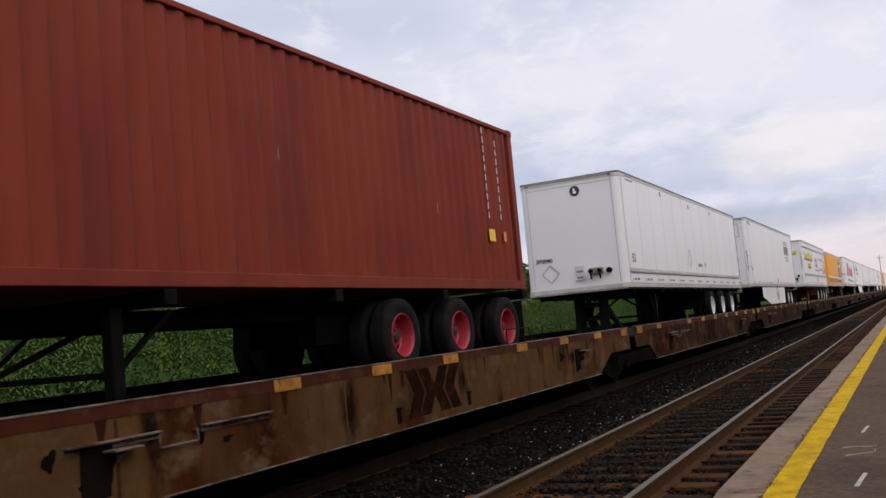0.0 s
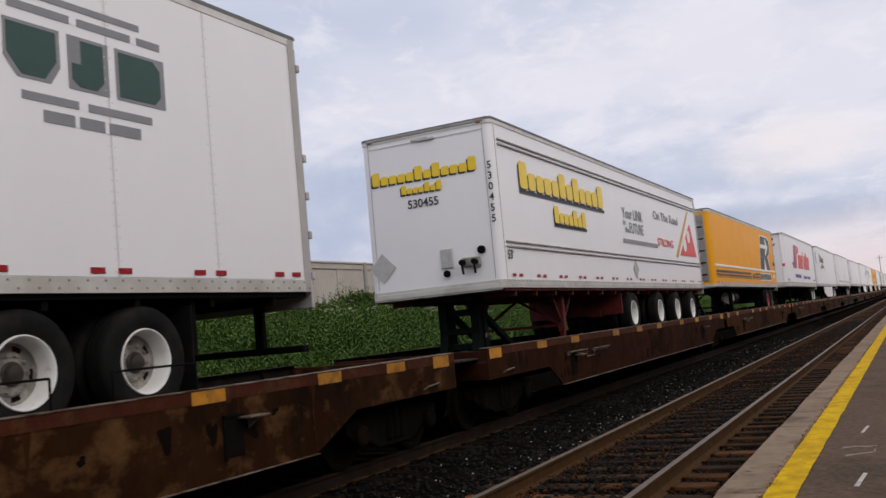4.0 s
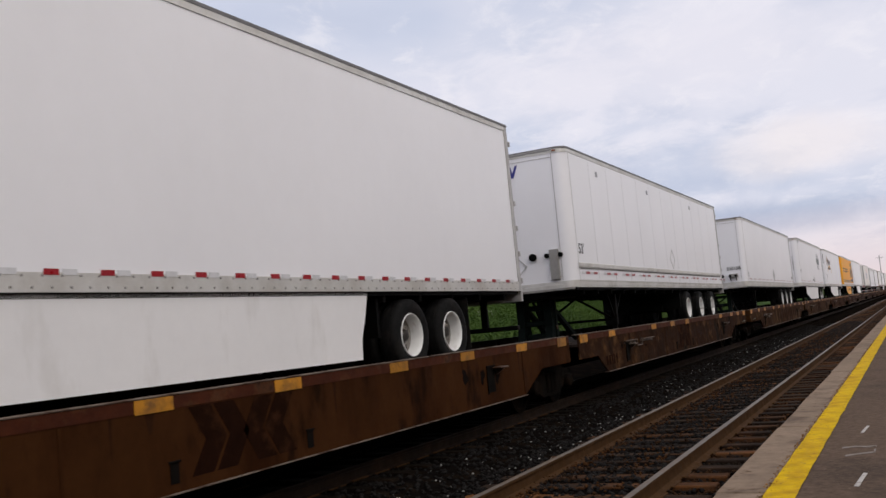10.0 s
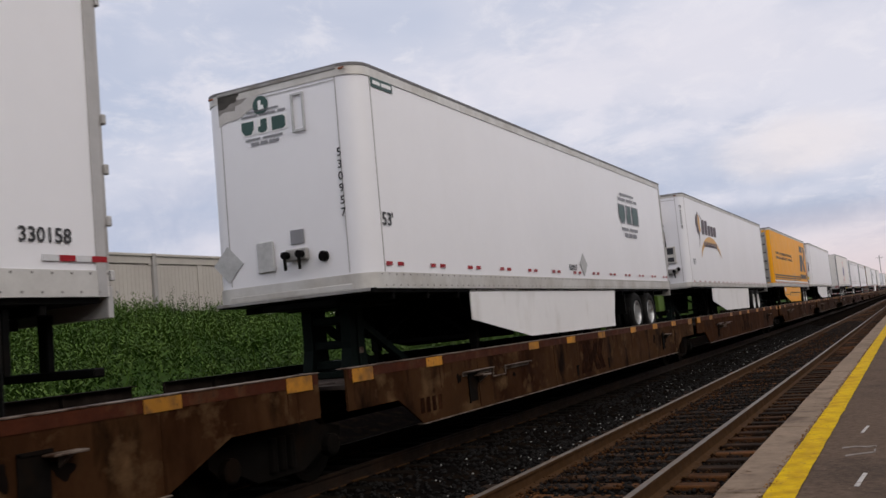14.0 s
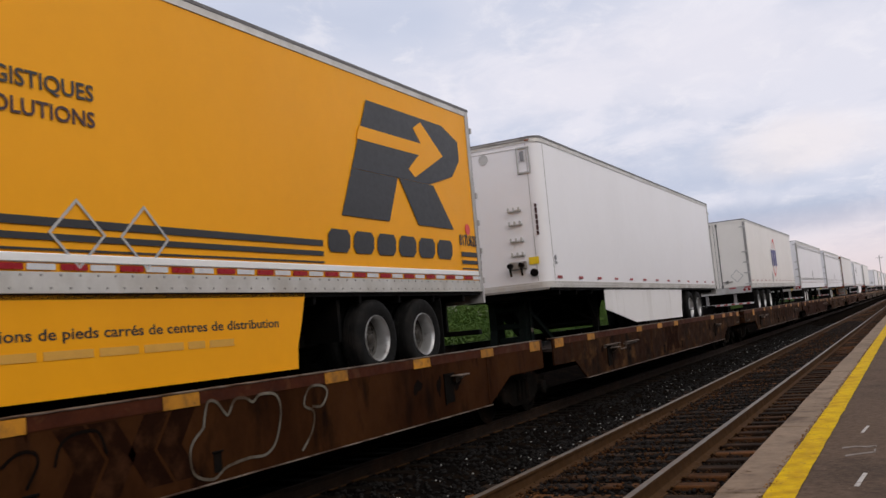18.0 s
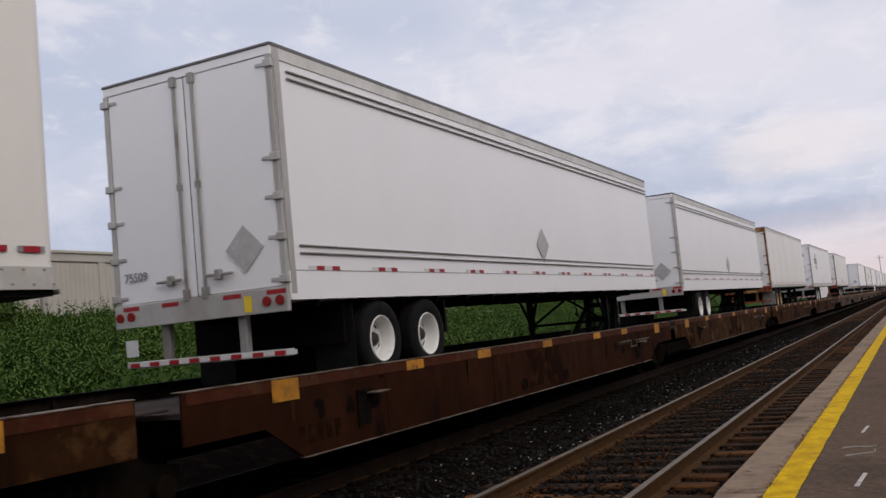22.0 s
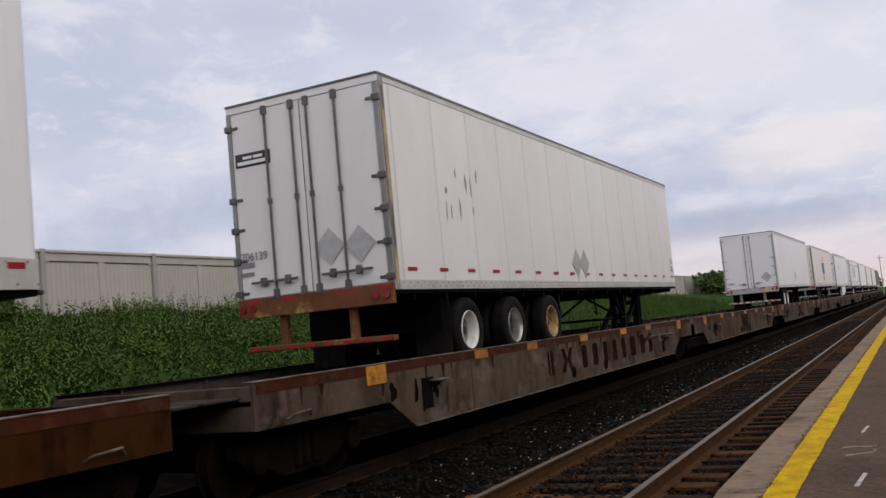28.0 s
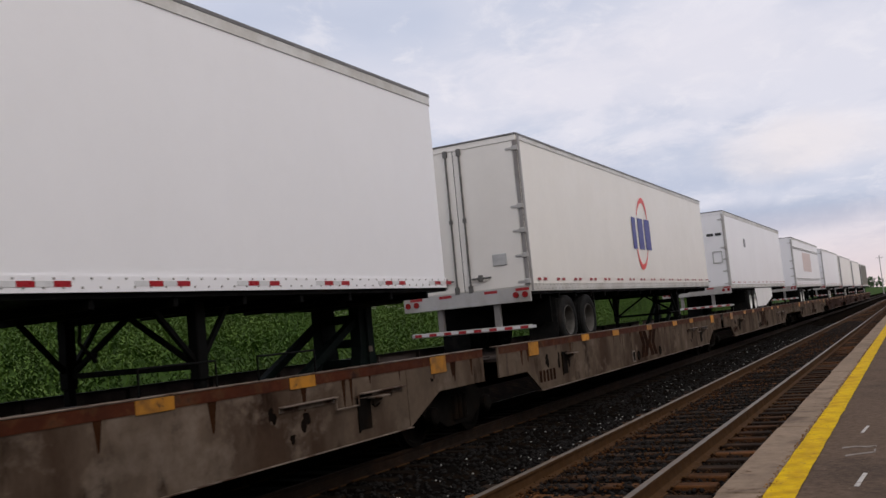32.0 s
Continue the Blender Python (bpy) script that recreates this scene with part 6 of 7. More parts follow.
def oval_emblem(tr, d, z, k=1.0, end=False, x=0.0):
    """Three navy blocks crossed by a red oval."""
    sc = lambda ps: [[(p * k, q * k) for p, q in ring] for ring in ps]
    at = dict(end=end, x=x if end else None, y=-0.046 if end else d, z=z)
    red = arc(1.0, 0.42, 0.58, 0.88, 18, 150, 0.12, 0.25) + arc(1.0, 0.42, 0.58, 0.88, 198, 330, 0.12, 0.25)
    logo(tr, sc(red), INK_RED, label="red oval arcs", **at)
    navy = [rect(0.06, 0.0, 0.40, 0.80), rect(0.62, 0.0, 1.10, 0.80), rect(1.26, 0.0, 1.80, 0.80)]
    if end:
        at["y"] -= 0.002
    else:
        at["x"] = FACE + 0.0125
    logo(tr, sc(navy), INK_BLUE, label="navy blue blocks", **at)


def column(tr, body, x, top, size=0.17, mat=None):
    """A number set upright, one digit under another, on the near end."""
    for k, ch in enumerate(body):
        part("lettering", cached((ch, size, "digit"), lambda: text_mesh(ch, size, mat or INK)), None, tr, at=on_front(x - size * 0.28, -0.012, top - (k + 0.8) * size * 1.02 - DECK))


def corner_tag(tr, d0, d1, z, mat):
    logo(tr, [rect(0, 0, d1 - d0, 0.13)], mat, d0, z, label="small dark tag below the top rail")
    logo(tr, bars(0.04, d1 - d0 - 0.04, 0.04, 0.09, 2, 3), INK_WHITE, d0, z, x=FACE + 0.0135, label="pale bars of small writing")


def disc(tr, x, z, r, mat, label, y=-0.010):
    logo(tr, [oval(0, 0, r, r, 24)], mat, y, z, x=x, end=True, label=label)


def grime(tr, d, z, seed, n=7, spread=0.5):
    """Scuffs and torn paint on the side."""
    rng = random.Random(seed)
    polys = []
    for k in range(n):
        x, y, w, h = rng.uniform(0, spread), rng.uniform(-0.35, 0.35), rng.uniform(0.02, 0.06), rng.uniform(0.05, 0.22)
        polys.append([(x + w * rng.uniform(0.4, 1) * math.cos(a), y + h * rng.uniform(0.4, 1) * math.sin(a)) for a in [2 * math.pi * i / 9 for i in range(9)]])
    part("scuff", flat(polys, INK_GREY, "scuff", 0.001), None, tr, "scraped grey paint", at=on_side(FACE + 0.010, d, z - DECK))




def build_container():
    """Corrugated container on a three-axle chassis."""
    u0, L = 2.95, 12.19
    z0, z1 = 2.27 - DECK, 5.10 - DECK
    box = thing("shipping_container", "oxide red corrugated shipping container on a chassis", "container", "containers of the train")
    ring, y = [], 0.12
    while y < L - 0.36:
        ring += [(FACE - 0.015 - 0.07, y), (FACE - 0.015 - 0.07, y + 0.07), (FACE - 0.015 - 0.035, y + 0.138), (FACE - 0.015 - 0.035, y + 0.208)]
        y += 0.276
    # near wall, drawn out downwards from its zigzag plan
    s = Shape()
    for z in (z0 + 0.12, z1 - 0.06):
        s.v += [(x, y, z) for x, y in ring]
    n = len(ring)
    s.f = [(i, i + 1, n + i + 1, n + i) for i in range(n - 1)]
    part("side_wall", s.mesh("side_wall", CONTAINER_RED, False, False), None, box, "corrugated side wall")
    part("body", Shape().box(-FACE + 0.02, FACE - 0.13, 0.05, L - 0.05, z0 + 0.02, z1 - 0.02), CONTAINER_RED, box)
    for sx in (-1, 1):
        for yy in (0.0, L - 0.16):
            part("corner_post", Shape().box(sx * (FACE - 0.02), sx * (FACE - 0.16), yy, yy + 0.16, z0, z1, 0.012), CONTAINER_RED, box)
        part("bottom_rail", Shape().box(sx * (FACE - 0.02), sx * (FACE - 0.10), 0.16, L - 0.16, z0, z0 + 0.15, 0.008), CONTAINER_RED, box)
        part("top_rail", Shape().box(sx * (FACE - 0.025), sx * (FACE - 0.10), 0.16, L - 0.16, z1 - 0.07, z1, 0.008), CONTAINER_RED, box)
        for yy in (-0.01, L - 0.17):
            for zz in (z0 - 0.01, z1 - 0.11):
                part("corner_casting", Shape().box(sx * (FACE - 0.01), sx * (FACE - 0.18), yy, yy + 0.18, zz, zz + 0.12, 0.015), CONTAINER_RED, box)
    part("roof", Shape().box(-FACE + 0.05, FACE - 0.05, 0.1, L - 0.1, z1 - 0.03, z1 - 0.005), CONTAINER_RED, box)
    part("end_doors", Shape().box(-FACE + 0.17, FACE - 0.17, L - 0.06, L - 0.01, z0 + 0.12, z1 - 0.1, 0.01), CONTAINER_RED, box)
    part("label_plate", Shape().box(FACE - 0.045, FACE - 0.04, 0, 0.24, 0, 0.20), INK_YELLOW, box, "yellow label", at=(0, 10.9, 3.07 - DECK))
    part("label_plate", Shape().box(FACE - 0.045, FACE - 0.04, 0, 0.10, 0, 0.16), INK_OCHRE, box, "ochre label", at=(0, 11.5, 3.09 - DECK))
    for k, (a, b) in enumerate(((10.95, 0.03), (11.45, 0.028))):
        polys = [rect(0, 0.16 * i, b, 0.16 * i + 0.11) for i in range(11 - 2 * k)]
        for ring in polys:
            part("stencil_bar", flat([ring], WHITE_TAPE, "stencil_bar", 0.002), None, box, "worn white bar", at=on_side(FACE - 0.046, a, 3.45 - DECK))
    for a, z in ((5.3, 3.7), (9.1, 3.4)):
        part("scratch", flat([rect(0, 0, 0.008, 0.16, 0.02)], PLACARD, "scratch", 0.001), None, box, "pale scratch", at=on_side(FACE - 0.048, a, z - DECK))
    ride(box, u0, DECK, -0.33)
    ch = thing("container_chassis", "black three-axle chassis with red rims under the container", "chassis", "semi-trailers on the flatcars")
    s = Shape()
    for sx in (-1, 1):
        s.box(sx * 0.40, sx * 0.52, 0.1, L + 0.05, z0 - 0.34, z0 - 0.16, 0.01)
    part("main_beam", s, BLACK, ch)
    for yy in (0.05, 3.4, 6.2, 9.0, L - 0.15):
        part("cross_member", Shape().box(-FACE + 0.02, FACE - 0.02, yy, yy + 0.16, z0 - 0.17, z0 - 0.015, 0.01), BLACK, ch)
    add_wheels(ch, (10.7 - u0, 12.45 - u0, 14.25 - u0), lambda d: d, [RIM_RED], random.Random(3), 0.555)
    part("suspension", Shape().box(-0.66, -0.38, 6.6, 12.0, 0.52, z0 - 0.3).box(0.38, 0.66, 6.6, 12.0, 0.52, z0 - 0.3), BLACK, ch)
    for sx in (-1, 1):
        g = part("landing_leg", Shape().box(sx * 0.86, sx * 1.0, 3.0, 3.14, 0.1, z0 - 0.16, 0.012), BLACK, ch)
        part("foot", Shape().box(sx * 0.80, sx * 1.06, 2.94, 3.2, 0.02, 0.09, 0.012), BLACK, g)
        part("leg_brace", Shape().beam((sx * 0.93, 3.07, 0.42), (sx * 0.93, 3.8, z0 - 0.2), 0.05, 0.05), BLACK, g)
        part("mud_flap", Shape().box(sx * 0.64, sx * 1.24, 12.02, 12.04, 0.15, z0 - 0.2, 0.004), RUBBER, ch)
    part("cross_brace", Shape().beam((-0.9, 3.07, 0.42), (0.9, 3.07, 0.42), 0.06, 0.06).beam((-0.9, 3.07, 0.42), (0.9, 3.07, z0 - 0.25), 0.05, 0.05), BLACK, ch)
    KINGPINS.append(u0 + 0.9)
    ride(ch, u0, DECK, -0.33)


def build_trailers():
    build_container()
    F = FACE + 0.012
    # white plated trailer, nose first
    t = add_trailer(21.75, "white plated box trailer with three axles and a rub rail", panels=12, roof=5.08 - DECK, axles=(10.13, 11.97, 13.81), midrail=(2.68 - DECK,), seed=1, tapes=13, length=15.98, base_rail=0.11, tape="mixed", tape_z=0.17, tape_len=0.145)
    disc(t, 0.17, 4.73, 0.13, INK, "round black emblem")
    logo(t, [rect(-0.05, -0.06, 0.0, 0.07), rect(0.0, -0.06, 0.03, 0.0)], INK_WHITE, -0.0135, 4.73, x=0.18, end=True, label="white stroke on the emblem")
    words(t, "3P0040", 0.15, INK, -0.012, 3.03, x=-1.03, end=True)
    words(t, "3P0040", 0.14, INK, 8.25, 2.90, width=0.62)
    diamond(t, 0, 7.1, 3.12, 0.42, outline=True)
    diamond(t, -0.66, 0, 2.74, 0.34, end=True, outline=True)
    plate(t, 0.0, 0.22, 2.50, 2.88, WHITE_TAPE)
    logo(t, bars(0.03, 0.19, 0.05, 0.10, 1, 4) + bars(0.03, 0.19, 0.2, 0.25, 1, 4), INK_GREY, -0.044, 2.5, x=0.0, end=True, label="grey bars of small writing")
    words(t, "53", 0.30, INK, 0.50, 2.85)
    corner_tag(t, 0.60, 1.25, 4.90, INK_GREY)
    for d, z in ((4.0, 4.80), (7.6, 4.72), (11.0, 4.75), (9.3, 2.93)):
        logo(t, [rect(0, 0, 0.16, 0.12)], INK_GREY, d, z, label="small grey tag")
    # green-block trailer with side skirt
    t = add_trailer(40.85, "white plated box trailer with dark green emblem and skirt", panels=12, skirt=(SKIRT, 2.9, 10.55), axles=(12.14, 13.4), seed=2, kit=False, rims=[RIM_WHITE], length=15.92, base_rail=0.13, tilt=0.04, roof=5.19 - DECK, tape_z=0.165)
    green_emblem(t, 12.05, 3.98, mat=INK_GREEN)
    green_emblem(t, 0, 4.36, 0.45, end=True, x=-0.41)
    disc(t, -0.01, 4.84, 0.12, INK_GREEN, "round dark green emblem")
    plate(t, 0.65, 0.98, 4.38, 4.95, PLACARD, 0.02, "tag_holder", "framed tag holder", True)
    diamond(t, -1.02, 0, 2.76, 0.36, end=True, outline=True)
    plate(t, -0.66, -0.40, 2.56, 2.99)
    plate(t, -0.24, -0.04, 2.54, 2.93, WHITE_TAPE, 0.01, "notice", "white notice")
    connectors(t, 0.30, 2.74)
    socket(t, 0.63, 2.76)
    column(t, "531101", 1.20, 3.78, 0.15)
    words(t, "53'", 0.24, INK, 0.22, 2.92)
    corner_tag(t, 0.30, 1.0, 4.92, INK_GREEN)
    words(t, "531101", 0.13, INK, 8.1, 2.50)
    diamond(t, 0, 7.78, 1.81, 0.40)
    part("skirt_lamp", Shape().box(FACE - 0.028, FACE - 0.01, 0, 0.14, 0, 0.08, 0.01), AMBER_LENS, t, at=(0, 7.7, 2.10 - DECK))
    # yellow-lettered trailer with four axles
    t = add_trailer(62.35, "white box trailer with yellow block lettering and four axles", axles=(7.9, 10.5, 12.5, 14.5), midrail=(4.80 - DECK, 3.02 - DECK), chassis=RED_CHASSIS, seed=3, kit=False, toprail=0.10, r=0.12, tapes=14)
    plate(t, -0.17, 0.23, 4.95, 5.0, PLACARD, 0.03, "vent", "small vent")
    main = blocks(0, 5.0, 0.10, 0.42, (1, 0, 0, 0, 0, 1, 0, 1, 0, 0, 0, 1), 0.60, 0.0, 0.12)
    logo(t, moved(main, -0.06, -0.05) + [rect(-0.06, 0.0, 5.0, 0.07)], INK, 1.10, 3.93, label="dark shadow of the block lettering", depth=0.002)
    logo(t, main, INK_YELLOW, 1.10, 3.93, x=F + 0.002, label="row of yellow blocks")
    sub = blocks(0, 1.95, 0.08, 0.30, (1, 0, 0, 0, 1, 0, 1), 0.42, 0.0, 0.12)
    logo(t, moved(sub, -0.05, -0.05) + [rect(-0.05, 0.0, 1.95, 0.06)], INK, 2.75, 3.42, label="dark shadow of the block lettering", depth=0.002)
    logo(t, sub, INK_YELLOW, 2.75, 3.42, x=F + 0.002, label="row of yellow blocks")
    for n, (q, h) in enumerate((("Your LINK", 0.30), ("to", 0.16), ("the", 0.16), ("FUTURE", 0.30))):
        words(t, q, h * 1.25, INK_GREY, (7.55, 7.55, 7.7, 8.1)[n], (3.95, 3.78, 3.60, 3.60)[n], width=(1.9, 0.25, 0.35, 1.3)[n])
    logo(t, bars(0, 3.3, 0, 0.10, 1, 7), INK_GREY, 7.45, 3.33, label="bar of small writing")
    words(t, "On The Road", 0.34, INK_GREY, 10.6, 4.12, width=2.9)
    words(t, "STRONG", 0.30, INK_RED, 10.8, 3.40, width=1.8)
    logo(t, [[(12.8 - 13, 0), (13.1 - 13, 0), (15.1 - 13, 1.5), (14.9 - 13, 1.5)]], INK_OCHRE, 13, 3.14, label="ochre stripe")
    logo(t, [[(0, 0), (2.3, 0), (1.7, 1.05)]], INK_RED, 13.4, 3.22, label="red triangle")
    logo(t, [oval(0.75, 0.35, 0.22, 0.22), oval(1.35, 0.62, 0.20, 0.20)], INK_WHITE, 13.4, 3.22, x=F + 0.002, label="white rounds")
    words(t, "53'", 0.22, INK, 0.22, 2.72)
    diamond(t, 0, 8.3, 2.70, 0.34)
    em = blocks(0, 2.1, 0.05, 0.20, (1, 0, 0, 0, 0, 1, 0, 1, 0, 0, 0, 1), 0.29, 0.0, 0.12)
    logo(t, moved(em, -0.03, -0.03), INK, -0.010, 4.24, x=-1.10, end=True, label="dark shadow of the block lettering", depth=0.002)
    logo(t, em, INK_YELLOW, -0.0135, 4.24, x=-1.10, end=True, label="row of yellow blocks")
    es = blocks(0, 0.82, 0.03, 0.13, (1, 0, 0, 0, 1, 0, 1), 0.19, 0.0, 0.12)
    logo(t, moved(es, -0.03, -0.03), INK, -0.010, 4.03, x=-0.52, end=True, label="dark shadow of the block lettering", depth=0.002)
    logo(t, es, INK_YELLOW, -0.0135, 4.03, x=-0.52, end=True, label="row of yellow blocks")
    words(t, "530455", 0.21, INK, -0.012, 3.80, x=-0.42, end=True)
    column(t, "530455", 1.22, 4.42, 0.18)
    plate(t, -0.25, 0.10, 4.97, 5.02, PLACARD, 0.03, "vent", "small vent")
    diamond(t, -1.03, 0, 2.80, 0.38, end=True)
    plate(t, 0.15, 0.38, 2.66, 3.00)
    socket(t, 0.94, 2.91)
    connectors(t, 0.74, 2.72)
    socket(t, 0.25, 2.57, 0.06)
    # amber trailer
    t = add_trailer(80.85, "amber yellow box trailer with black arrow emblem and stripes", paint=YELLOW, roof=4.98 - DECK, rims=[RIM_RED, RIM_DULL], legs=4.6, axles=(12.34, 13.63), seed=4, tape="dense", tapes=25, tape_z=0.125, kit=False, length=15.8, base_rail=0.1, tilt=0.05, tape_len=0.27)
    steel_nose(t, 4.98 - DECK, FLOOR + 0.16, 0.16)
    arrow_emblem(t, 10.95, 3.01, INK_WHITE, True)
    for z0, z1 in ((2.735, 2.825), (2.62, 2.685), (2.565, 2.585)):
        logo(t, [rect(0.3, 0, 7.95, z1 - z0, -0.2), rect(9.0, 0, 10.5, z1 - z0)], INK, 0, z0, label="black stripe")
    logo(t, [oval(8.15, 0.13, 0.30, 0.17, 6)], INK_OCHRE, 0, 2.57, label="small ochre hexagon")
    logo(t, [oval(8.58, 0.10, 0.24, 0.13, 6)], INK, 0, 2.57, x=F + 0.001, label="small black hexagon")
    part("rub_rail", Shape().box(FACE, FACE + 0.02, 0.2, 15.6, 2.945 - DECK, 3.03 - DECK, 0.012), INK_WHITE, t, "white rub rail")
    words(t, "862B008", 0.24, INK, 15.05, 3.28, width=0.72)
    logo(t, [oval(0, 0, 0.09, 0.09)], INK_RED, 15.35, 3.08, label="round red sticker")
    for d in (14.75, 15.02):
        logo(t, [rect(0, 0, 0.17, 0.15)], INK_WHITE, d, 2.66, label="white sticker")
    tank = part("air_tank", Shape().lathe([(-0.45, 0.0), (-0.45, 0.26), (-0.40, 0.30), (0.42, 0.30), (0.45, 0.27), (0.45, 0.0)], 24), BLACK, t, "round tank with a pale end cap", at=Matrix.Translation((0.75, 5.4, 0.74)) @ Matrix.Rotation(radians(90), 4, "Z"), smooth=True)
    part("end_cap", Shape().lathe([(-0.458, 0.26), (-0.462, 0.0)], 24).lathe([(0.455, 0.26), (0.462, 0.2), (0.462, 0.0)], 24), RIM_WHITE, tank, "pale end cap", smooth=True)
    # red and blue emblem
    t = add_trailer(101.2, "white box trailer with red and navy slanted emblem", axles=(12.95, 14.17), seed=5, clean=True, flap=FLAP, kit=False, tapes=17, legs=3.3, length=16.26, base_rail=0.235, tape="single", tape_z=0.19, tape_len=0.27)
    sl = 0.67
    logo(t, [rect(0.55, 0, 0.92, 1.38, 0.62)], INK_RED, 3.2, 3.28, label="slanted red stripe")
    logo(t, [rect(1.0, 0, 1.50, 1.42, 0.62), [(0.0, 0.35), (0.42, 0.0), (0.86, 0.32)]], INK_BLUE, 3.2, 3.28, label="slanted navy stripe")
    logo(t, [rect(0, 0, 0.55, 1.36, sl), [(1.16, 0.89), (1.60, 0.89), (2.02, 0.98), (2.22, 1.14), (2.15, 1.30), (1.90, 1.36), (1.62, 1.36)]], INK_RED, 4.80, 3.31, label="large red slanted block")
    heights = (0.86, 0.86, 0.86, 1.12, 0.86, 1.08, 0.86, 0.86)
    logo(t, [rect(6.15 + 0.81 * k, 0, 6.15 + 0.81 * k + (0.66 if k != 3 else 0.34), h, 0.45) for k, h in enumerate(heights)], INK_RED, 0, 3.31, label="row of red slanted blocks")
    logo(t, bars(4.15, 7.1, 0, 0.20, 5, 9), INK_BLUE, 0, 2.74, label="navy bars of a number line")
    logo(t, bars(8.55, 12.5, 0, 0.17, 2, 10), INK_BLUE, 0, 2.71, label="navy bar of small writing")
    words(t, "9001:2008", 0.15, INK_GREY, 0.48, 2.54, width=0.69)
    words(t, "AIR RIDE EQUIPPED", 0.12, INK_BLUE, 14.30, 2.61, width=1.28, italic=0.15)
    diamond(t, 0, 8.2, 2.80, 0.30, outline=True)
    e = [rect(0.0, 0.0, 0.06, 0.12, 1.2), rect(0.16, 0.0, 0.24, 0.22, 1.0)]
    logo(t, e, INK_BLUE, -0.010, 4.47, x=-0.82, end=True, label="small navy stripe")
    logo(t, blocks(0.34, 1.68, 0.0, 0.13, (1, 0, 0, 0, 1, 0, 1, 0, 0), 0.19, 0.5, 0.2), INK_RED, -0.010, 4.48, x=-0.82, end=True, label="row of small red blocks")
    words(t, "YYZ", 0.20, INK_GREY, -0.012, 3.66, x=-0.16, end=True)
    socket(t, 0.73, 4.87, 0.075)
    plate(t, 1.13, 1.27, 3.33, 3.47, INK_RED, 0.004, "sticker", "red sticker")
    diamond(t, -0.50, 0, 3.36, 0.28, end=True, outline=True)
    plate(t, -0.20, 0.10, 2.49, 2.65, BLACK, 0.06, "connector_box", "black connector box")
    socket(t, 0.67, 2.59)
    logo(t, bars(0, 0.5, 0, 0.10, 2, 5), INK_GREY, -0.010, 2.77, x=-0.28, end=True, label="grey bars of small writing")
    # brown and ochre emblem
    t = add_trailer(120.6, "white box trailer with brown and ochre emblem and skirt", skirt=(SKIRT, 3.25, 10.75), axles=(12.05, 13.28), seed=6, kit=False, tapes=27, r=0.2, tape_z=0.14, tape="dense", length=15.98, base_rail=0.16, tape_len=0.15)
    ochre_emblem(t, 1.43)
    words(t, "53FT", 0.25, INK_GREY, 0.50, 2.86, width=0.36)
    logo(t, blocks(0, 0.50, 0, 0.10, (1, 0, 0, 0, 0), 0.15, 0.2), INK_GREY, -0.010, 4.47, x=-0.25, end=True, label="row of small grey blocks")
    disc(t, 0.30, 4.57, 0.07, INK_GREY, "small grey emblem")
    plate(t, 0.55, 0.85, 4.87, 4.93, PLACARD, 0.03, "vent", "small vent")
    plate(t, -0.14, 0.04, 2.70, 3.04, WHITE_TAPE)
    for x in (0.28, 0.50, 0.69):
        socket(t, x, 2.78, 0.04)
    socket(t, 0.89, 2.81, 0.075)
    column(t, "51080", 1.22, 4.76, 0.18)
    # plated trailer with rub rail
    t = add_trailer(139.6, "white plated box trailer with low rub rail and three axles", panels=12, r=0.25, axles=(10.28, 12.11, 13.93), midrail=(2.72 - DECK,), seed=7, tape="mixed", tapes=11, kit=False, length=15.96, base_rail=0.15, tape_z=0.275, tape_len=0.26)
    nose_soot(t, ROOF, 0.25, 71)
    logo(t, [[(-0.09, 0.12), (-0.03, 0.12), (0.0, -0.02), (0.07, 0.14), (0.12, 0.14), (0.02, -0.12), (-0.03, -0.12)]], INK_BLUE, -0.010, 4.77, x=0.13, end=True, label="small navy tick shape")
    diamond(t, 0.01, 0, 2.76, 0.36, end=True, outline=True)
    socket(t, 0.41, 2.93, 0.08)
    plate(t, 0.78, 0.98, 2.42, 3.05, ALU_DARK, 0.06, "connector_box", "grey connector box with couplings")
    for x in (0.72, 1.02):
        socket(t, x, 2.93, 0.05)
    plate(t, -0.26, -0.08, 2.99, 3.11, PLACARD, 0.005, "sticker", "grey sticker")
    words(t, "3P0105", 0.12, INK_GREY, -0.012, 2.47, x=-1.05, end=True)
    words(t, "53'", 0.30, INK, 0.30, 2.93)
    diamond(t, 0, 8.6, 3.05, 0.40, outline=True)
    for d, z in ((2.0, 4.72), (6.4, 4.72), (11.6, 4.72)):
        logo(t, [rect(0, 0, 0.15, 0.12)], INK_GREY, d, z, label="small grey tag")
    # plain white
    t = add_trailer(161.3, "plain white box trailer with black nose plate", axles=(10.75, 12.55, 14.35), seed=8, kit=False, tape="mixed", tapes=13, r=0.2, roof=5.13 - DECK, tape_z=0.29, length=15.97, base_rail=0.22, tape_len=0.16)
    p = plate(t, -0.39, 0.26, 4.32, 4.54, INK, 0.006, "nose_sign", "black sign with pale bars")
    logo(t, bars(0.08, 0.56, 0.11, 0.16, 3, 5) + bars(0.2, 0.46, 0.04, 0.08, 1, 6), INK_WHITE, -0.020, 4.32, x=-0.39, end=True, label="pale bars on the sign")
    plate(t, -0.22, 0.14, 4.98, 5.03, PLACARD, 0.03, "vent", "small vent")
    words(t, "330158", 0.19, INK, -0.012, 2.96, x=0.50, end=True)
    words(t, "330158", 0.17, INK, 15.12, 2.67, width=0.5)
    diamond(t, -1.0, 0, 2.80, 0.40, end=True, outline=True)
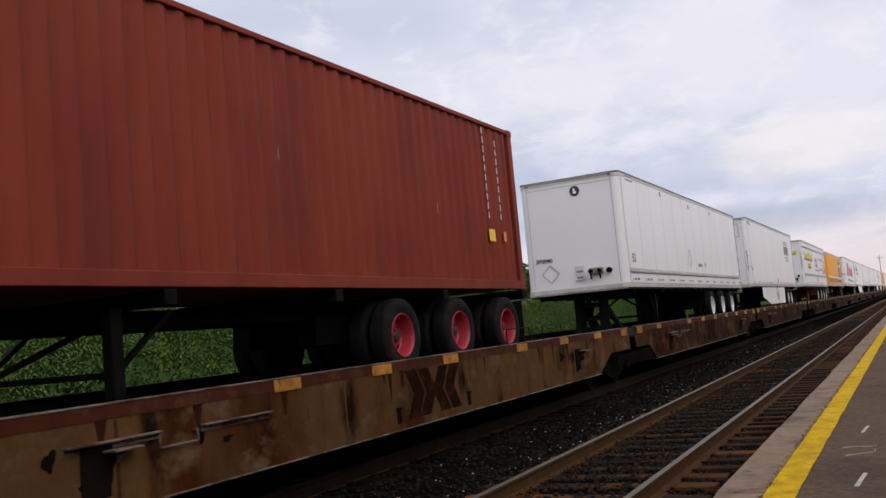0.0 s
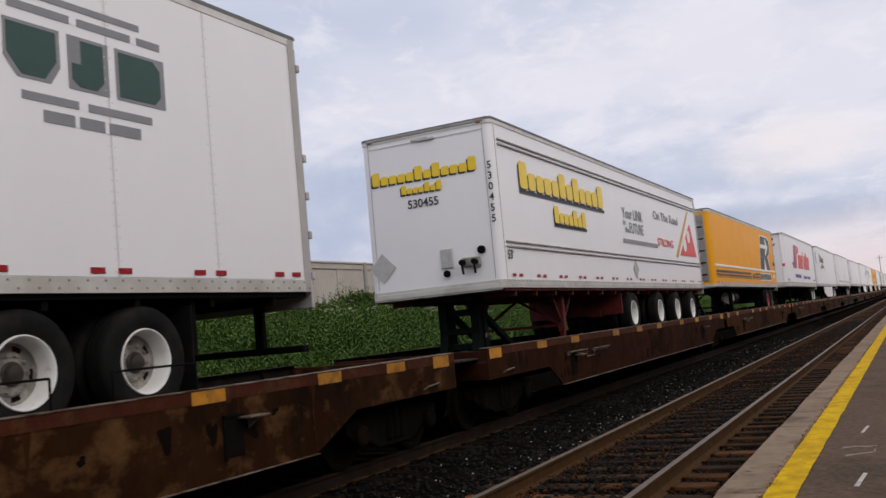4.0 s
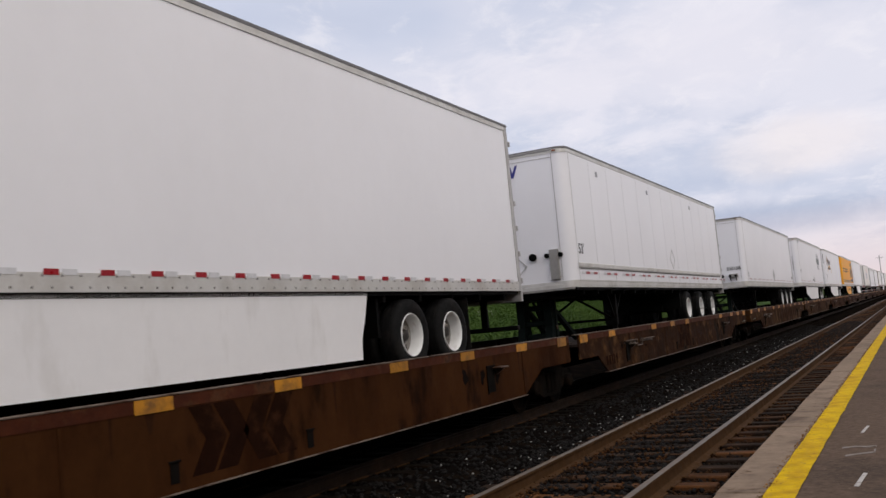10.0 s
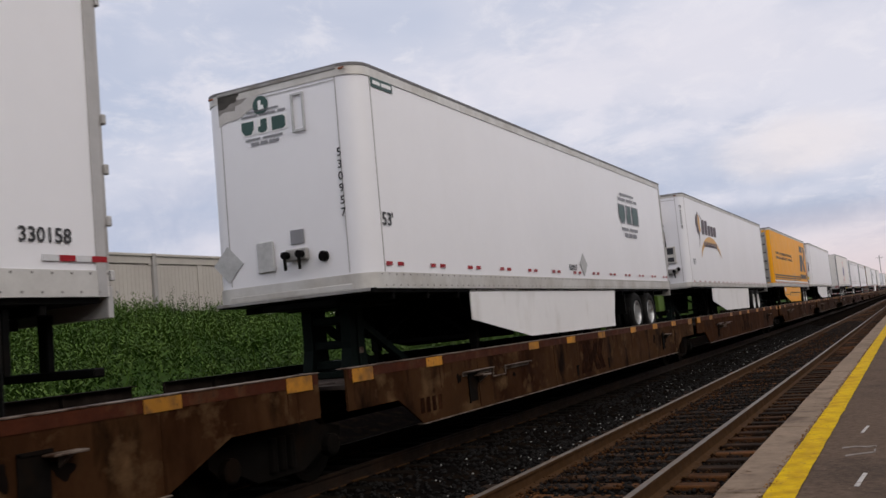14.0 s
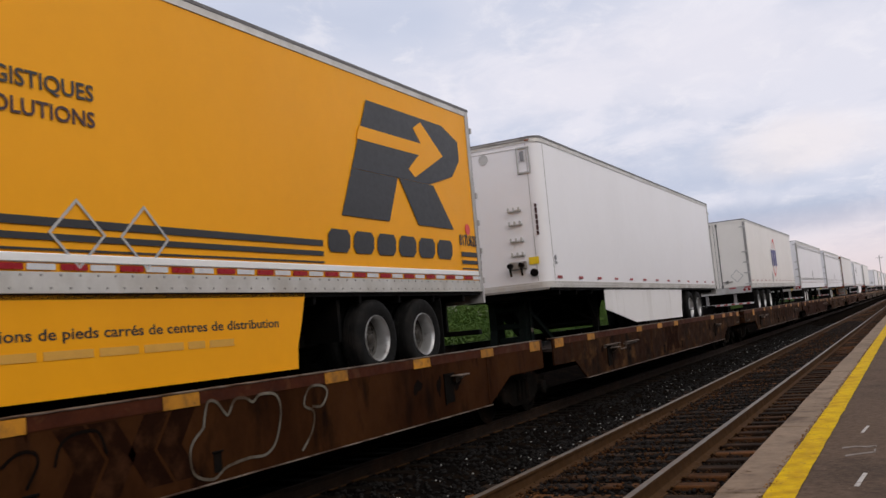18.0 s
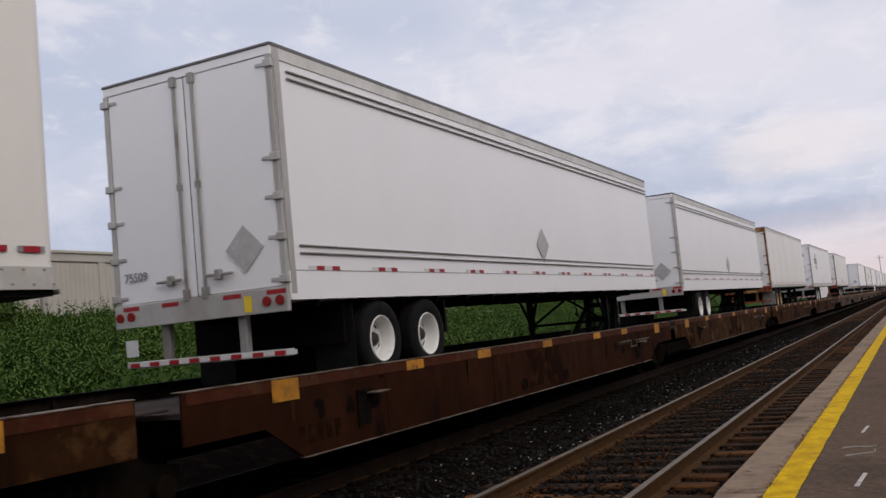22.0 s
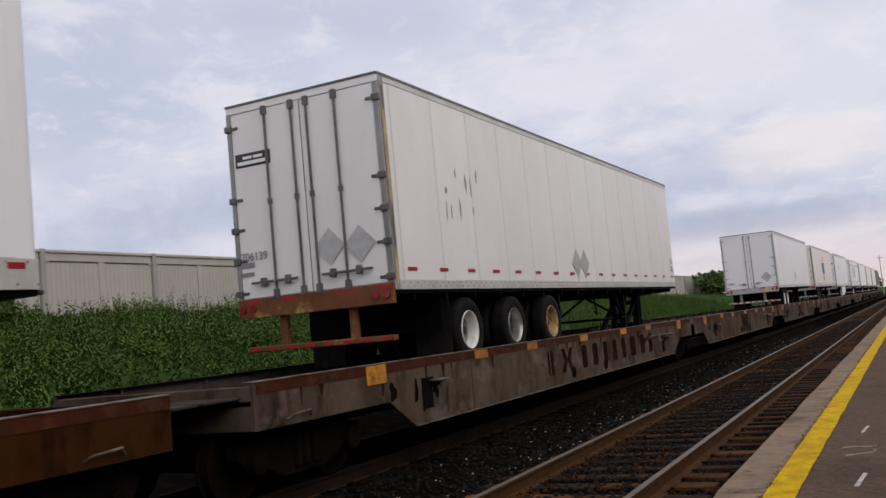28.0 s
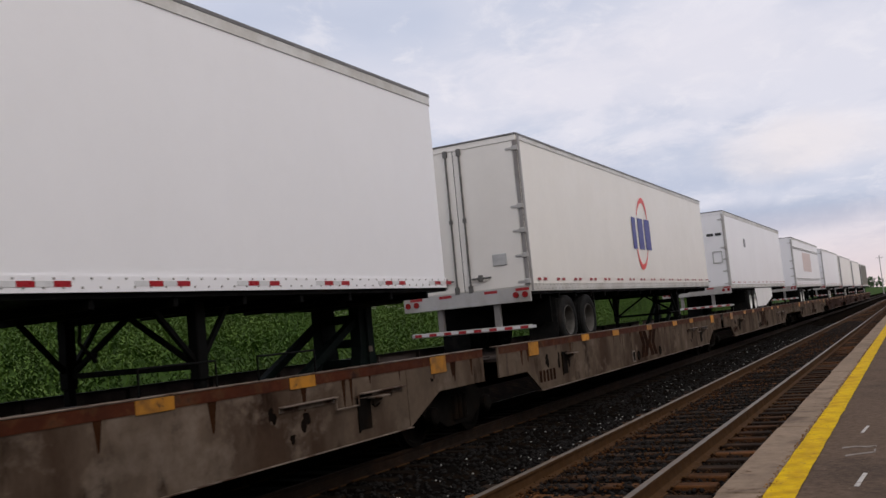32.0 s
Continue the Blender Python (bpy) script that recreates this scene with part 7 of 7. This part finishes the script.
    plate(t, -0.70, -0.50, 2.58, 2.94, PLACARD, ring=True)
    socket(t, 0.31, 2.73)
    connectors(t, 0.76, 2.72)
    plate(t, 0.24, 0.37, 2.49, 2.60, PLACARD, 0.02, ring=True)
    diamond(t, 0, 8.12, 2.78, 0.46)
    logo(t, bars(0, 0.3, 0, 0.05, 2, 6) + moved(bars(0, 0.3, 0, 0.05, 2, 7), 0, 0.12), INK_GREY, 0.22, 2.64, label="grey bars of small writing")
    # green emblem, rounded nose
    t = add_trailer(181.6, "white box trailer with rounded nose, green emblem and skirt", r=0.30, roof=5.20 - DECK, skirt=(SKIRT, 2.9, 10.4), axles=(12.38, 13.62), rims=[RIM_ALU], seed=9, kit=False, toprail=0.15, length=15.80, base_rail=0.21, tape_z=0.3)
    nose_soot(t, 5.20 - DECK, 0.30, 73)
    green_emblem(t, 11.5, 3.85)
    green_emblem(t, 0, 4.52, 0.45, end=True, x=-0.62)
    disc(t, -0.26, 4.90, 0.13, INK_GREEN, "round green emblem")
    logo(t, [rect(-0.05, -0.06, 0.0, 0.07), rect(0.0, -0.06, 0.04, 0.0)], INK_WHITE, -0.0135, 4.90, x=-0.25, end=True, label="white stroke on the emblem")
    plate(t, 0.25, 0.46, 4.42, 4.95, PLACARD, 0.02, "tag_holder", "framed tag holder", True)
    diamond(t, -1.0, 0, 2.78, 0.36, end=True)
    plate(t, -0.48, -0.20, 2.60, 3.02)
    connectors(t, 0.20, 2.78)
    socket(t, 0.60, 2.72)
    plate(t, 0.08, 0.30, 2.93, 3.12, INK_GREY, 0.01, "notice", "grey notice")
    column(t, "530957", 0.95, 4.12, 0.155)
    words(t, "53'", 0.25, INK, 0.34, 3.06)
    corner_tag(t, 0.34, 0.90, 4.92, INK_GREEN)
    words(t, "530957", 0.165, INK, 7.52, 2.60)
    diamond(t, 0, 8.43, 2.73, 0.34)
    part("panel_seam", Shape().box(FACE, FACE + 0.004, 0.32, 0.335, 2.42 - DECK, 5.02 - DECK), SEAM, t)
    part("tool_box", Shape().box(0.75, FACE - 0.04, 14.55, 15.2, 1.62 - DECK, 2.05 - DECK, 0.02), WEED, t, "green box behind the wheels")
    # refrigerated, brown and ochre emblem
    t = add_trailer(200.35, "white refrigerated trailer with cooling unit and ochre emblem", skirt=(SKIRT, 3.3, 10.75), axles=(12.1, 13.3), seed=10, kit=False, tapes=20, tape_z=0.14, tape="dense", r=0.2, tape_len=0.15)
    ochre_emblem(t, 1.58)
    words(t, "53FT", 0.25, INK_GREY, 0.62, 2.94, width=0.36)
    unit = part("cooling_unit", Shape().prism([(-0.01, 4.20 - DECK), (-0.36, 4.30 - DECK), (-0.36, 5.02 - DECK), (-0.01, 5.06 - DECK)], 0, -0.86, 0.62), WHITE, t, "white box-shaped cooling unit")
    part("unit_base", Shape().prism([(-0.01, 4.17 - DECK), (-0.37, 4.27 - DECK), (-0.37, 4.30 - DECK), (-0.01, 4.20 - DECK)], 0, -0.88, 0.64), BLACK, unit)
    part("unit_stripe", Shape().box(-0.86, 0.10, -0.362, -0.366, 4.47 - DECK, 4.53 - DECK), INK_OCHRE, unit, "ochre stripe")
    part("unit_stripe", Shape().box(-0.86, 0.10, -0.362, -0.366, 4.415 - DECK, 4.465 - DECK), INK_RED, unit, "red stripe")
    part("logo", flat(blocks(0, 0.62, 0, 0.07, (1,) * 7, 0.07, 0, 0.4), INK_GREY), None, unit, "row of small grey blocks", at=on_front(-0.66, -0.364, 4.92 - DECK))
    part("logo", flat(blocks(0, 0.45, 0, 0.09, (1, 0, 0, 0, 0), 0.13, 0.2) + [oval(0.56, 0.09, 0.08, 0.08)], INK_GREY), None, unit, "small grey emblem", at=on_front(-0.66, -0.364, 4.72 - DECK))
    panel = plate(t, 0.62, 0.92, 3.0, 3.52, ALU, 0.05, "control_panel", "control panel with two dark windows")
    for z0, z1 in ((3.28, 3.48), (3.05, 3.18)):
        part("window", Shape().box(0.67, 0.86, -0.063, -0.068, z0 - DECK, z1 - DECK), INK, panel)
    for pts in (((0.58, 4.98), (0.60, 4.2), (0.64, 3.6), (0.62, 3.05)), ((-0.42, 4.2), (-0.40, 3.6), (-0.42, 2.6))):
        s = Shape()
        for (xa, za), (xb, zb) in zip(pts, pts[1:]):
            s.tube((xa, -0.03, za - DECK), (xb, -0.03, zb - DECK), 0.022, 6)
        part("cable", s, BLACK, t)
    connectors(t, 0.74, 2.74)
    plate(t, 0.35, 0.55, 2.55, 2.85, PLACARD, 0.02)
    socket(t, 0.95, 2.80, 0.06)
    column(t, "92359", 1.21, 4.80, 0.155)
    for x in (-0.62, -0.12):
        diamond(t, x, 0, 2.75, 0.36, end=True, outline=True)
    # amber with skirt
    t = add_trailer(219.6, "amber yellow box trailer with black lettering and yellow skirt", paint=YELLOW, skirt=(YELLOW, 3.65, 10.95), axles=(12.68, 13.92), seed=11, tape="dense", tapes=25, tape_z=0.185, rims=[RIM_ALU], legs=3.5, length=15.92, base_rail=0.17, tape_len=0.27)
    steel_nose(t, ROOF, FLOOR + 0.16, 0.16)
    arrow_emblem(t, 12.0, 3.17, YELLOW, False)
    for z0, z1 in ((2.77, 2.84), (2.655, 2.71), (2.57, 2.59)):
        logo(t, [rect(0.3, 0, 11.55, z1 - z0), rect(15.25, 0, 15.95, z1 - z0)], INK, 0, z0, label="black stripe")
    part("rub_rail", Shape().box(FACE, FACE + 0.02, 0.2, 15.8, 2.475 - DECK, 2.55 - DECK, 0.012), INK_WHITE, t, "white rub rail")
    words(t, "TRANSPORT  \u00b7  CENTRES DE DISTRIBUTION  \u00b7  SOLUTIONS LOGISTIQUES", 0.20, INK, 1.45, 3.88, width=6.8)
    words(t, "TRANSPORTATION  \u00b7  DISTRIBUTION CENTERS  \u00b7  LOGISTICS SOLUTIONS", 0.19, INK_BROWN, 1.45, 3.65, width=6.8)
    words(t, "817U628", 0.24, INK, 15.22, 2.94, width=0.62)
    logo(t, [oval(0, 0, 0.085, 0.085)], INK_RED, 15.54, 3.20, label="round red sticker")
    for d in (8.0, 8.75):
        diamond(t, 0, d, 2.72, 0.42, outline=True)
    S0 = FACE - 0.028
    words(t, "plus de 3,5 millions de pieds carr\u00e9s de centres de distribution", 0.13, INK, 6.15, 1.86, x=S0, width=4.5)
    logo(t, bars(6.15, 9.9, 0, 0.07, 8, 5), INK_OCHRE, 0, 1.70, x=S0, label="ochre bars of small writing")
    logo(t, [rect(3.7, 0.0, 5.85, 0.03), [(5.75, -0.09), (6.05, 0.015), (5.75, 0.12), (5.82, 0.015)]], INK, 0, 1.78, x=S0, label="long black arrow")
    logo(t, [oval(4.0, 0, 0.22, 0.10)], INK_WHITE, 0, 2.05, x=S0, label="pale oval sticker")
    # plain white with skirt
    t = add_trailer(238.65, "plain white box trailer with round emblem on the nose and skirt", skirt=(SKIRT, 3.4, 10.75), axles=(12.05, 13.2), seed=12, kit=False, r=0.22, tapes=13, rims=[RIM_ALU], length=16.12, base_rail=0.12, tape="single", tape_len=0.27, tape_z=0.175)
    nose_soot(t, ROOF, 0.22, 72)
    disc(t, 0.14, 4.86, 0.10, PLACARD, "oval grey emblem")
    plate(t, 0.84, 1.12, 4.46, 4.98, PLACARD, 0.02, "tag_holder", "framed tag holder", True)
    plate(t, 0.92, 1.0, 4.70, 4.90, INK_GREY, 0.03, "tag", "grey tag")
    for z in (3.77, 3.50, 3.18, 2.90):
        s = Shape().box(0.56, 0.84, -0.012, -0.03, z - 0.03 - DECK, z + 0.01 - DECK, 0.006)
        for x in (0.58, 0.69, 0.80):
            s.box(x - 0.02, x + 0.02, -0.03, -0.07, z - 0.02 - DECK, z + 0.06 - DECK, 0.006)
        part("hose_hanger", s, PLACARD, t, "grey hose hanger")
    connectors(t, 0.68, 2.70)
    socket(t, 0.99, 2.54, 0.075)
    plate(t, 0.90, 1.10, 2.70, 2.84, INK_YELLOW, 0.006, "sticker", "yellow sticker")
    logo(t, [oval(0.05, 0.12, 0.06, 0.06), rect(0, 0, 0.12, 0.05)], INK_GREY, 0.30, 2.68, label="small grey sticker")
    part("lettering_bars", flat(bars(0, 0.6, 0, 0.05, 6, 3), INK_BROWN, "lettering_bars", 0.002), None, t, "upright line of red-brown bars", at=on_front(1.16, -0.012, 3.25 - DECK) @ Matrix.Rotation(radians(90), 4, "Z"))
    # doors first from here on
    back = dict(nose_near=False)
    axl = lambda *d: tuple(LONG - q for q in d)
    t = add_trailer(262.6, "cream white box trailer with navy and red oval emblem", paint=CREAM, axles=axl(1.9, 3.68, 5.57), seed=13, roof=5.16 - DECK, toprail=0.10, rims=[RIM_ALU, RIM_ALU, RIM_WHITE], tape_z=0.29, base_rail=0.18, **back)
    oval_emblem(t, 7.25, 3.27)
    oval_emblem(t, 0, 3.66, 0.40, end=True, x=-0.85)
    diamond(t, 0.77, 0, 2.78, 0.38, end=True, outline=True, rear=True)
    diamond(t, 0, 6.95, 2.70, 0.40)
    words(t, "U8353483", 0.13, INK_GREY, -0.050, 2.56, x=-1.08, end=True)
    logo(t, [rect(0, 0, 0.25, 0.05)], INK_GREY, 15.75, 2.52, label="grey bar")
    for k, (u, s2) in enumerate(((281.8, 14), (301.05, 15))):
        t = add_trailer(u, "white insulated trailer with grey rub rails and aluminium rear", axles=axl(2.38, 3.6) if k else axl(1.92, 3.18), seed=s2, clean=True, rail_mat=WHITE, midrail=(4.78 - DECK, 2.78 - DECK), toprail=0.17, roof=(5.10 if k else 5.06) - DECK, base_rail=0.26, tape="mixed", tape_z=0.27, tapes=12, drop=0.06, **back)
        diamond(t, 0.74, 0, 2.80, 0.38, end=True, rear=True)
        diamond(t, 0, 7.9, 3.05, 0.44)
        words(t, "75462" if k else "75509", 0.15, INK_GREY, -0.050, 2.60, x=-1.12, end=True)
        plate(t, -1.2, -1.0, 1.70, 1.90, WHITE_TAPE, 0.01, "licence_plate", "small white plate")
        part("yellow_tag", Shape().box(0.70, 0.80, -0.07, -0.075, 2.08 - DECK, 2.26 - DECK), INK_YELLOW, t, "yellow tag")
    # rusty rear frame
    t = add_trailer(320.05, "white trailer with peeling cream doors and rusty rear frame", paint=WHITE_OLD, axles=axl(1.95, 3.15), rims=[RIM_TAN], door_rust="frame", seed=16, toprail=0.15, bumper_white=False, **back)
    for k in range(7):
        part("door_slat", Shape().box(-FACE + 0.09, FACE - 0.09, -0.037, -0.043, 2.72 + 0.33 * k - DECK, 2.735 + 0.33 * k - DECK), SEAM, t)
    diamond(t, 0.76, 0, 2.93, 0.40, end=True, rear=True)
    part("rusty_header", Shape().box(-FACE + 0.02, FACE - 0.02, -0.05, -0.075, 4.93 - DECK, 5.12 - DECK, 0.01), RUST, t, "rusted header beam")
    part("mud_guard", Shape().box(0.64, 1.26, 1.12, 1.16, 1.40 - DECK, 2.05 - DECK, 0.01), ALU_DARK, t, "grey mud guard")
    # green emblem, doors first
    t = add_trailer(340.75, "white plated box trailer with green emblems on doors and side", panels=24, skirt=(SKIRT, LONG - 11.7, LONG - 5.0), axles=axl(2.15, 3.4), seed=17, toprail=0.16, tape_z=0.16, roof=5.14 - DECK, base_rail=0.24, **back)
    green_emblem(t, 2.66, 3.84)
    green_emblem(t, 0, 4.34, 0.43, end=True, x=-1.06, rear=True)
    green_emblem(t, 0, 4.32, 0.43, end=True, x=0.18, rear=True)
    p = plate(t, 0.60, 0.92, 3.17, 3.73, PLACARD, 0.045, "tag_holder", "framed tag holder", True)
    diamond(t, 0.40, 0, 2.92, 0.34, end=True, outline=True, rear=True)
    words(t, "531220", 0.17, INK, -0.050, 2.71, x=0.54, end=True)
    words(t, "531220", 0.13, INK, 7.75, 2.51)
    diamond(t, 0, 7.9, 2.78, 0.36, outline=True)
    logo(t, bars(0, 0.3, 0, 0.08, 1, 3) + moved(bars(0, 0.25, 0, 0.08, 1, 3), 0.02, -0.14), INK_GREY, -0.046, 2.70, x=-1.16, end=True, label="dark bars of a sticker")
    # aged trailer with four lock rods
    t = add_trailer(362.4, "aged white plated trailer with yellowed corner and rusty frame", paint=WHITE_OLD, panels=13, axles=axl(2.23, 4.03, 5.83), door_rust="sill", rods=(0.13, 0.60), rims=[RIM_WHITE, RIM_ALU, RIM_TAN], seed=18, tilt=0.02, roof=5.17 - DECK, tape_z=0.255, bumper_white=False, legs=4.5, base_rail=0.12, tape="single", tapes=17, tape_len=0.26, **back)
    plate(t, -1.18, -0.55, 4.24, 4.44, INK, 0.04, "door_sign", "black sign with pale bars")
    logo(t, bars(0.05, 0.55, 0.03, 0.08, 1, 5) + bars(0.15, 0.5, 0.11, 0.15, 2, 6), INK_WHITE, -0.054, 4.24, x=-1.18, end=True, label="pale bars on the sign")
    words(t, "706139", 0.16, INK_GREY, -0.050, 2.88, x=-1.2, end=True)
    for x, z in ((0.34, 2.92), (0.83, 2.90)):
        diamond(t, x, 0, z, 0.36, end=True, rear=True)
    for d in (7.46, 7.95):
        diamond(t, 0, d, 2.73, 0.42)
    logo(t, bars(0, 0.26, 0, 0.07, 1, 3) + moved(bars(0, 0.22, 0, 0.05, 1, 3), 0.02, -0.12), INK_GREY, -0.046, 2.78, x=-1.22, end=True, label="dark bars of a sticker")
    words(t, "53", 0.20, INK_GREY, 15.62, 2.88)
    logo(t, bars(0, 0.24, 0, 0.06, 1, 3) + moved(bars(0, 0.2, 0, 0.05, 1, 3), 0.02, 0.09), INK_GREY, 15.58, 2.66, label="small grey bars")
    grime(t, 1.7, 3.72, 5, 9, 1.2)
    part("corner_strip", Shape().box(FACE + 0.008, FACE + 0.020, 0.03, 0.075, 2.3 - DECK, 5.0 - DECK), CORNER_YELLOW, t, "yellowed corner strip")
    # clean white after the empty platform
    t = add_trailer(400.9, "clean white box trailer with aluminium rear frame", axles=axl(2.2, 3.48), seed=19, clean=True, rail_mat=WHITE, toprail=0.15, roof=5.10 - DECK, tape_z=0.045, tape="mixed", tapes=12, legs=5.0, tape_len=0.17, **back)
    diamond(t, 0.78, 0, 2.82, 0.38, end=True, rear=True)
    diamond(t, 0, 7.92, 2.85, 0.42)
    words(t, "75509", 0.15, INK_GREY, -0.050, 2.56, x=-1.2, end=True)
    part("yellow_tag", Shape().box(0.66, 0.76, -0.07, -0.075, 2.08 - DECK, 2.26 - DECK), INK_YELLOW, t, "yellow tag")
    t = add_trailer(420.3, "cream white box trailer with navy and red oval on the side", paint=CREAM, axles=axl(1.95, 3.2), rims=[RIM_DULL], seed=20, tapes=16, roof=5.10 - DECK, **back)
    oval_emblem(t, 7.1, 3.22)
    plate(t, 0.62, 0.90, 2.74, 2.96, PLACARD, 0.045, "sticker", "grey square sticker")
    t = add_trailer(440.5, "white box trailer with dark vents on the doors", axles=axl(4.4, 5.6), seed=21, skirt=(SKIRT, LONG - 11.0, LONG - 6.1), toprail=0.16, **back)
    plate(t, 0.62, 0.86, 4.24, 4.34, INK, 0.05, "vent", "dark vent")
    plate(t, 0.94, 1.16, 4.24, 4.34, INK, 0.05, "vent", "dark vent")
    plate(t, 0.76, 1.12, 3.2, 3.66, PLACARD, 0.05, "tag_holder", "framed tag holder", True)
    logo(t, [rect(0, 0, 0.45, 0.35)], INK_GREY, 4.0, 3.9, label="small grey emblem")
    t = add_trailer(462.0, "white trailer with rub rails and a faint pink panel", axles=axl(2.0, 3.3), midrail=(4.62 - DECK, 2.73 - DECK), seed=22, far=True, **back)
    logo(t, [rect(0, 0, 5.0, 1.2)], material("faint_pink_vinyl", (0.62, 0.50, 0.48), 0.45, vary=0.1, scale=2), 5.0, 3.2, label="faint pink panel")
    add_trailer(481.6, "plain white box trailer with aluminium rear", seed=33, far=True, **back)
    add_trailer(500.6, "plain white box trailer with cream tint", paint=CREAM, seed=34, far=True, **back)
    add_trailer(519.6, "dull cream box trailer near the end", paint=CREAM, seed=35, far=True, **back)
    add_trailer(538.8, "dull olive box trailer at the end", paint=OLIVE, seed=36, far=True, **back)


# ---- distance ----
def build_distance():
    for x, y, z, r, n, seed in ((-38, 330, 0.5, 9, 1500, 61), (-30, 372, 0.0, 8, 1300, 62), (-22, 410, 0.0, 7, 1200, 63)):
        t = thing("tree", "dark green tree far down the line", "tree", "far trees", at=(x, y, z))
        s = Shape().tube((0, 0, -1.5), (0, 0, 5.0), 0.35, 8, 0.15)
        for k in range(5):
            a = 1.26 * k
            s.tube((0, 0, 2.5 + 0.4 * k), (1.8 * math.cos(a), 1.8 * math.sin(a), 5.0 + 0.5 * k), 0.14, 6, 0.04)
        part("trunk", s, BARK, t)
        v, f = leaf_cloud(n, (0, 0, r * 0.62), (r * 0.75, r * 0.75, r * 0.55), 0.5, seed, 0.4)
        part("crown", raw_mesh("crown", v, f, FAR_GREEN), None, t)
    pole = thing("utility_pole", "thin grey pole far down the line", "pole", at=(-9.0, 330, -0.5))
    part("shaft", Shape().tube((0, 0, 0), (0, 0, 13), 0.16, 8, 0.10), POLE_GREY, pole)
    part("cross_arm", Shape().box(-1.2, 1.2, -0.06, 0.06, 12.0, 12.15), POLE_GREY, pole)
    v, f = leaf_cloud(9000, (-60, 520, 4), (50, 130, 8), 1.1, 51, 0.5)
    thing("far_trees", "dark green trees on the horizon along the line", "trees", kind="stuff", mesh=raw_mesh("far_trees", v, f, FAR_GREEN))


build_trailers()
build_flatcars()
build_distance()
# the second track takes the tones with the train's shade painted in
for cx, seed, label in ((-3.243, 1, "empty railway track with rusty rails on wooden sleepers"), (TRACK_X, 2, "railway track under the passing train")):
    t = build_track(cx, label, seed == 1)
    build_sleepers(t, cx, -14.8, 310 if seed == 1 else 160, seed, 60, WOOD_TIE if seed == 1 else WOOD_SHADED)
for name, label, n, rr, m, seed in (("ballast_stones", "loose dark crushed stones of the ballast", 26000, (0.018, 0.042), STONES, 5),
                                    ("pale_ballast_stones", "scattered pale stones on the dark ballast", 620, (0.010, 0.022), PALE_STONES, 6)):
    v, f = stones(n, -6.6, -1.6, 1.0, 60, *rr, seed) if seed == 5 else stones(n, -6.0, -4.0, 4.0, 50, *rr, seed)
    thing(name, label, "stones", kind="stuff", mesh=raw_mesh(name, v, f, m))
vs, fs, k = [], [], 0
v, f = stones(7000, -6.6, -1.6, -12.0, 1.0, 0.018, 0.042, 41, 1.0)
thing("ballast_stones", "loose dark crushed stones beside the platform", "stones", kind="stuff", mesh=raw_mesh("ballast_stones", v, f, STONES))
for x, seed in ((-3.243 - 0.62, 31), (-3.243 + 0.60, 32), (-3.243 + 0.92, 33), (-3.243 - 0.90, 34)):
    v, f = stones(1500, x - 0.10, x + 0.10, 1.0, 45, 0.012, 0.03, seed, 1.8)
    vs.append(v)
    fs.append(f + k)
    k += len(v)
# crumbs of ballast lying on the sleepers of the empty track, and brown ones towards the platform
for x0, x1, count, seed in ((-4.35, -3.60, 2600, 51), (-2.62, -1.66, 4200, 52), (-3.45, -2.9, 1400, 53)):
    v, f = stones(count, x0, x1, 1.0, 45, 0.010, 0.028, seed, 1.7)
    v[:, 2] += 0.022
    vs.append(v)
    fs.append(f + k)
    k += len(v)
thing("rust_stained_stones", "rust-stained small stones along the rails", "stones", kind="stuff", mesh=raw_mesh("rust_stained_stones", np.concatenate(vs), np.concatenate(fs), RUST_STAIN))

v, f = stones(1500, -1.215, -1.13, 2.0, 30, 0.004, 0.011, 61, 1.6)
v[:, 2] += 0.425
thing("platform_grit", "orange-brown grit lying along the yellow line", "grit", kind="stuff", mesh=raw_mesh("platform_grit", v, f, GRIT))


def motions():
    # every wheelset rolls alike, so they share one set of keys
    rows, t, d = [], 0.0, 0.0
    while t < 32.0:
        rows.append((t, pose(0, 0, 0, math.degrees(travel(t) / 0.42) % 360.0)))
        t += 1 / 30
    first = WHEELSETS[0]
    walk(first, rows + [(32.0, pose(0, 0, 0, math.degrees(travel(32.0) / 0.42) % 360.0))])
    for w in WHEELSETS[1:]:
        w.rotation_mode = "QUATERNION"
        w.animation_data_create()
        w.animation_data.action = first.animation_data.action
        w.animation_data.action_slot = first.animation_data.action_slot
    times = [float(t) for t in range(0, 33)]
    for ob, u, z, slope in RIDERS:
        walk(ob, [(t, pose(TRACK_X, u - travel(t), z, slope)) for t in times])


motions()
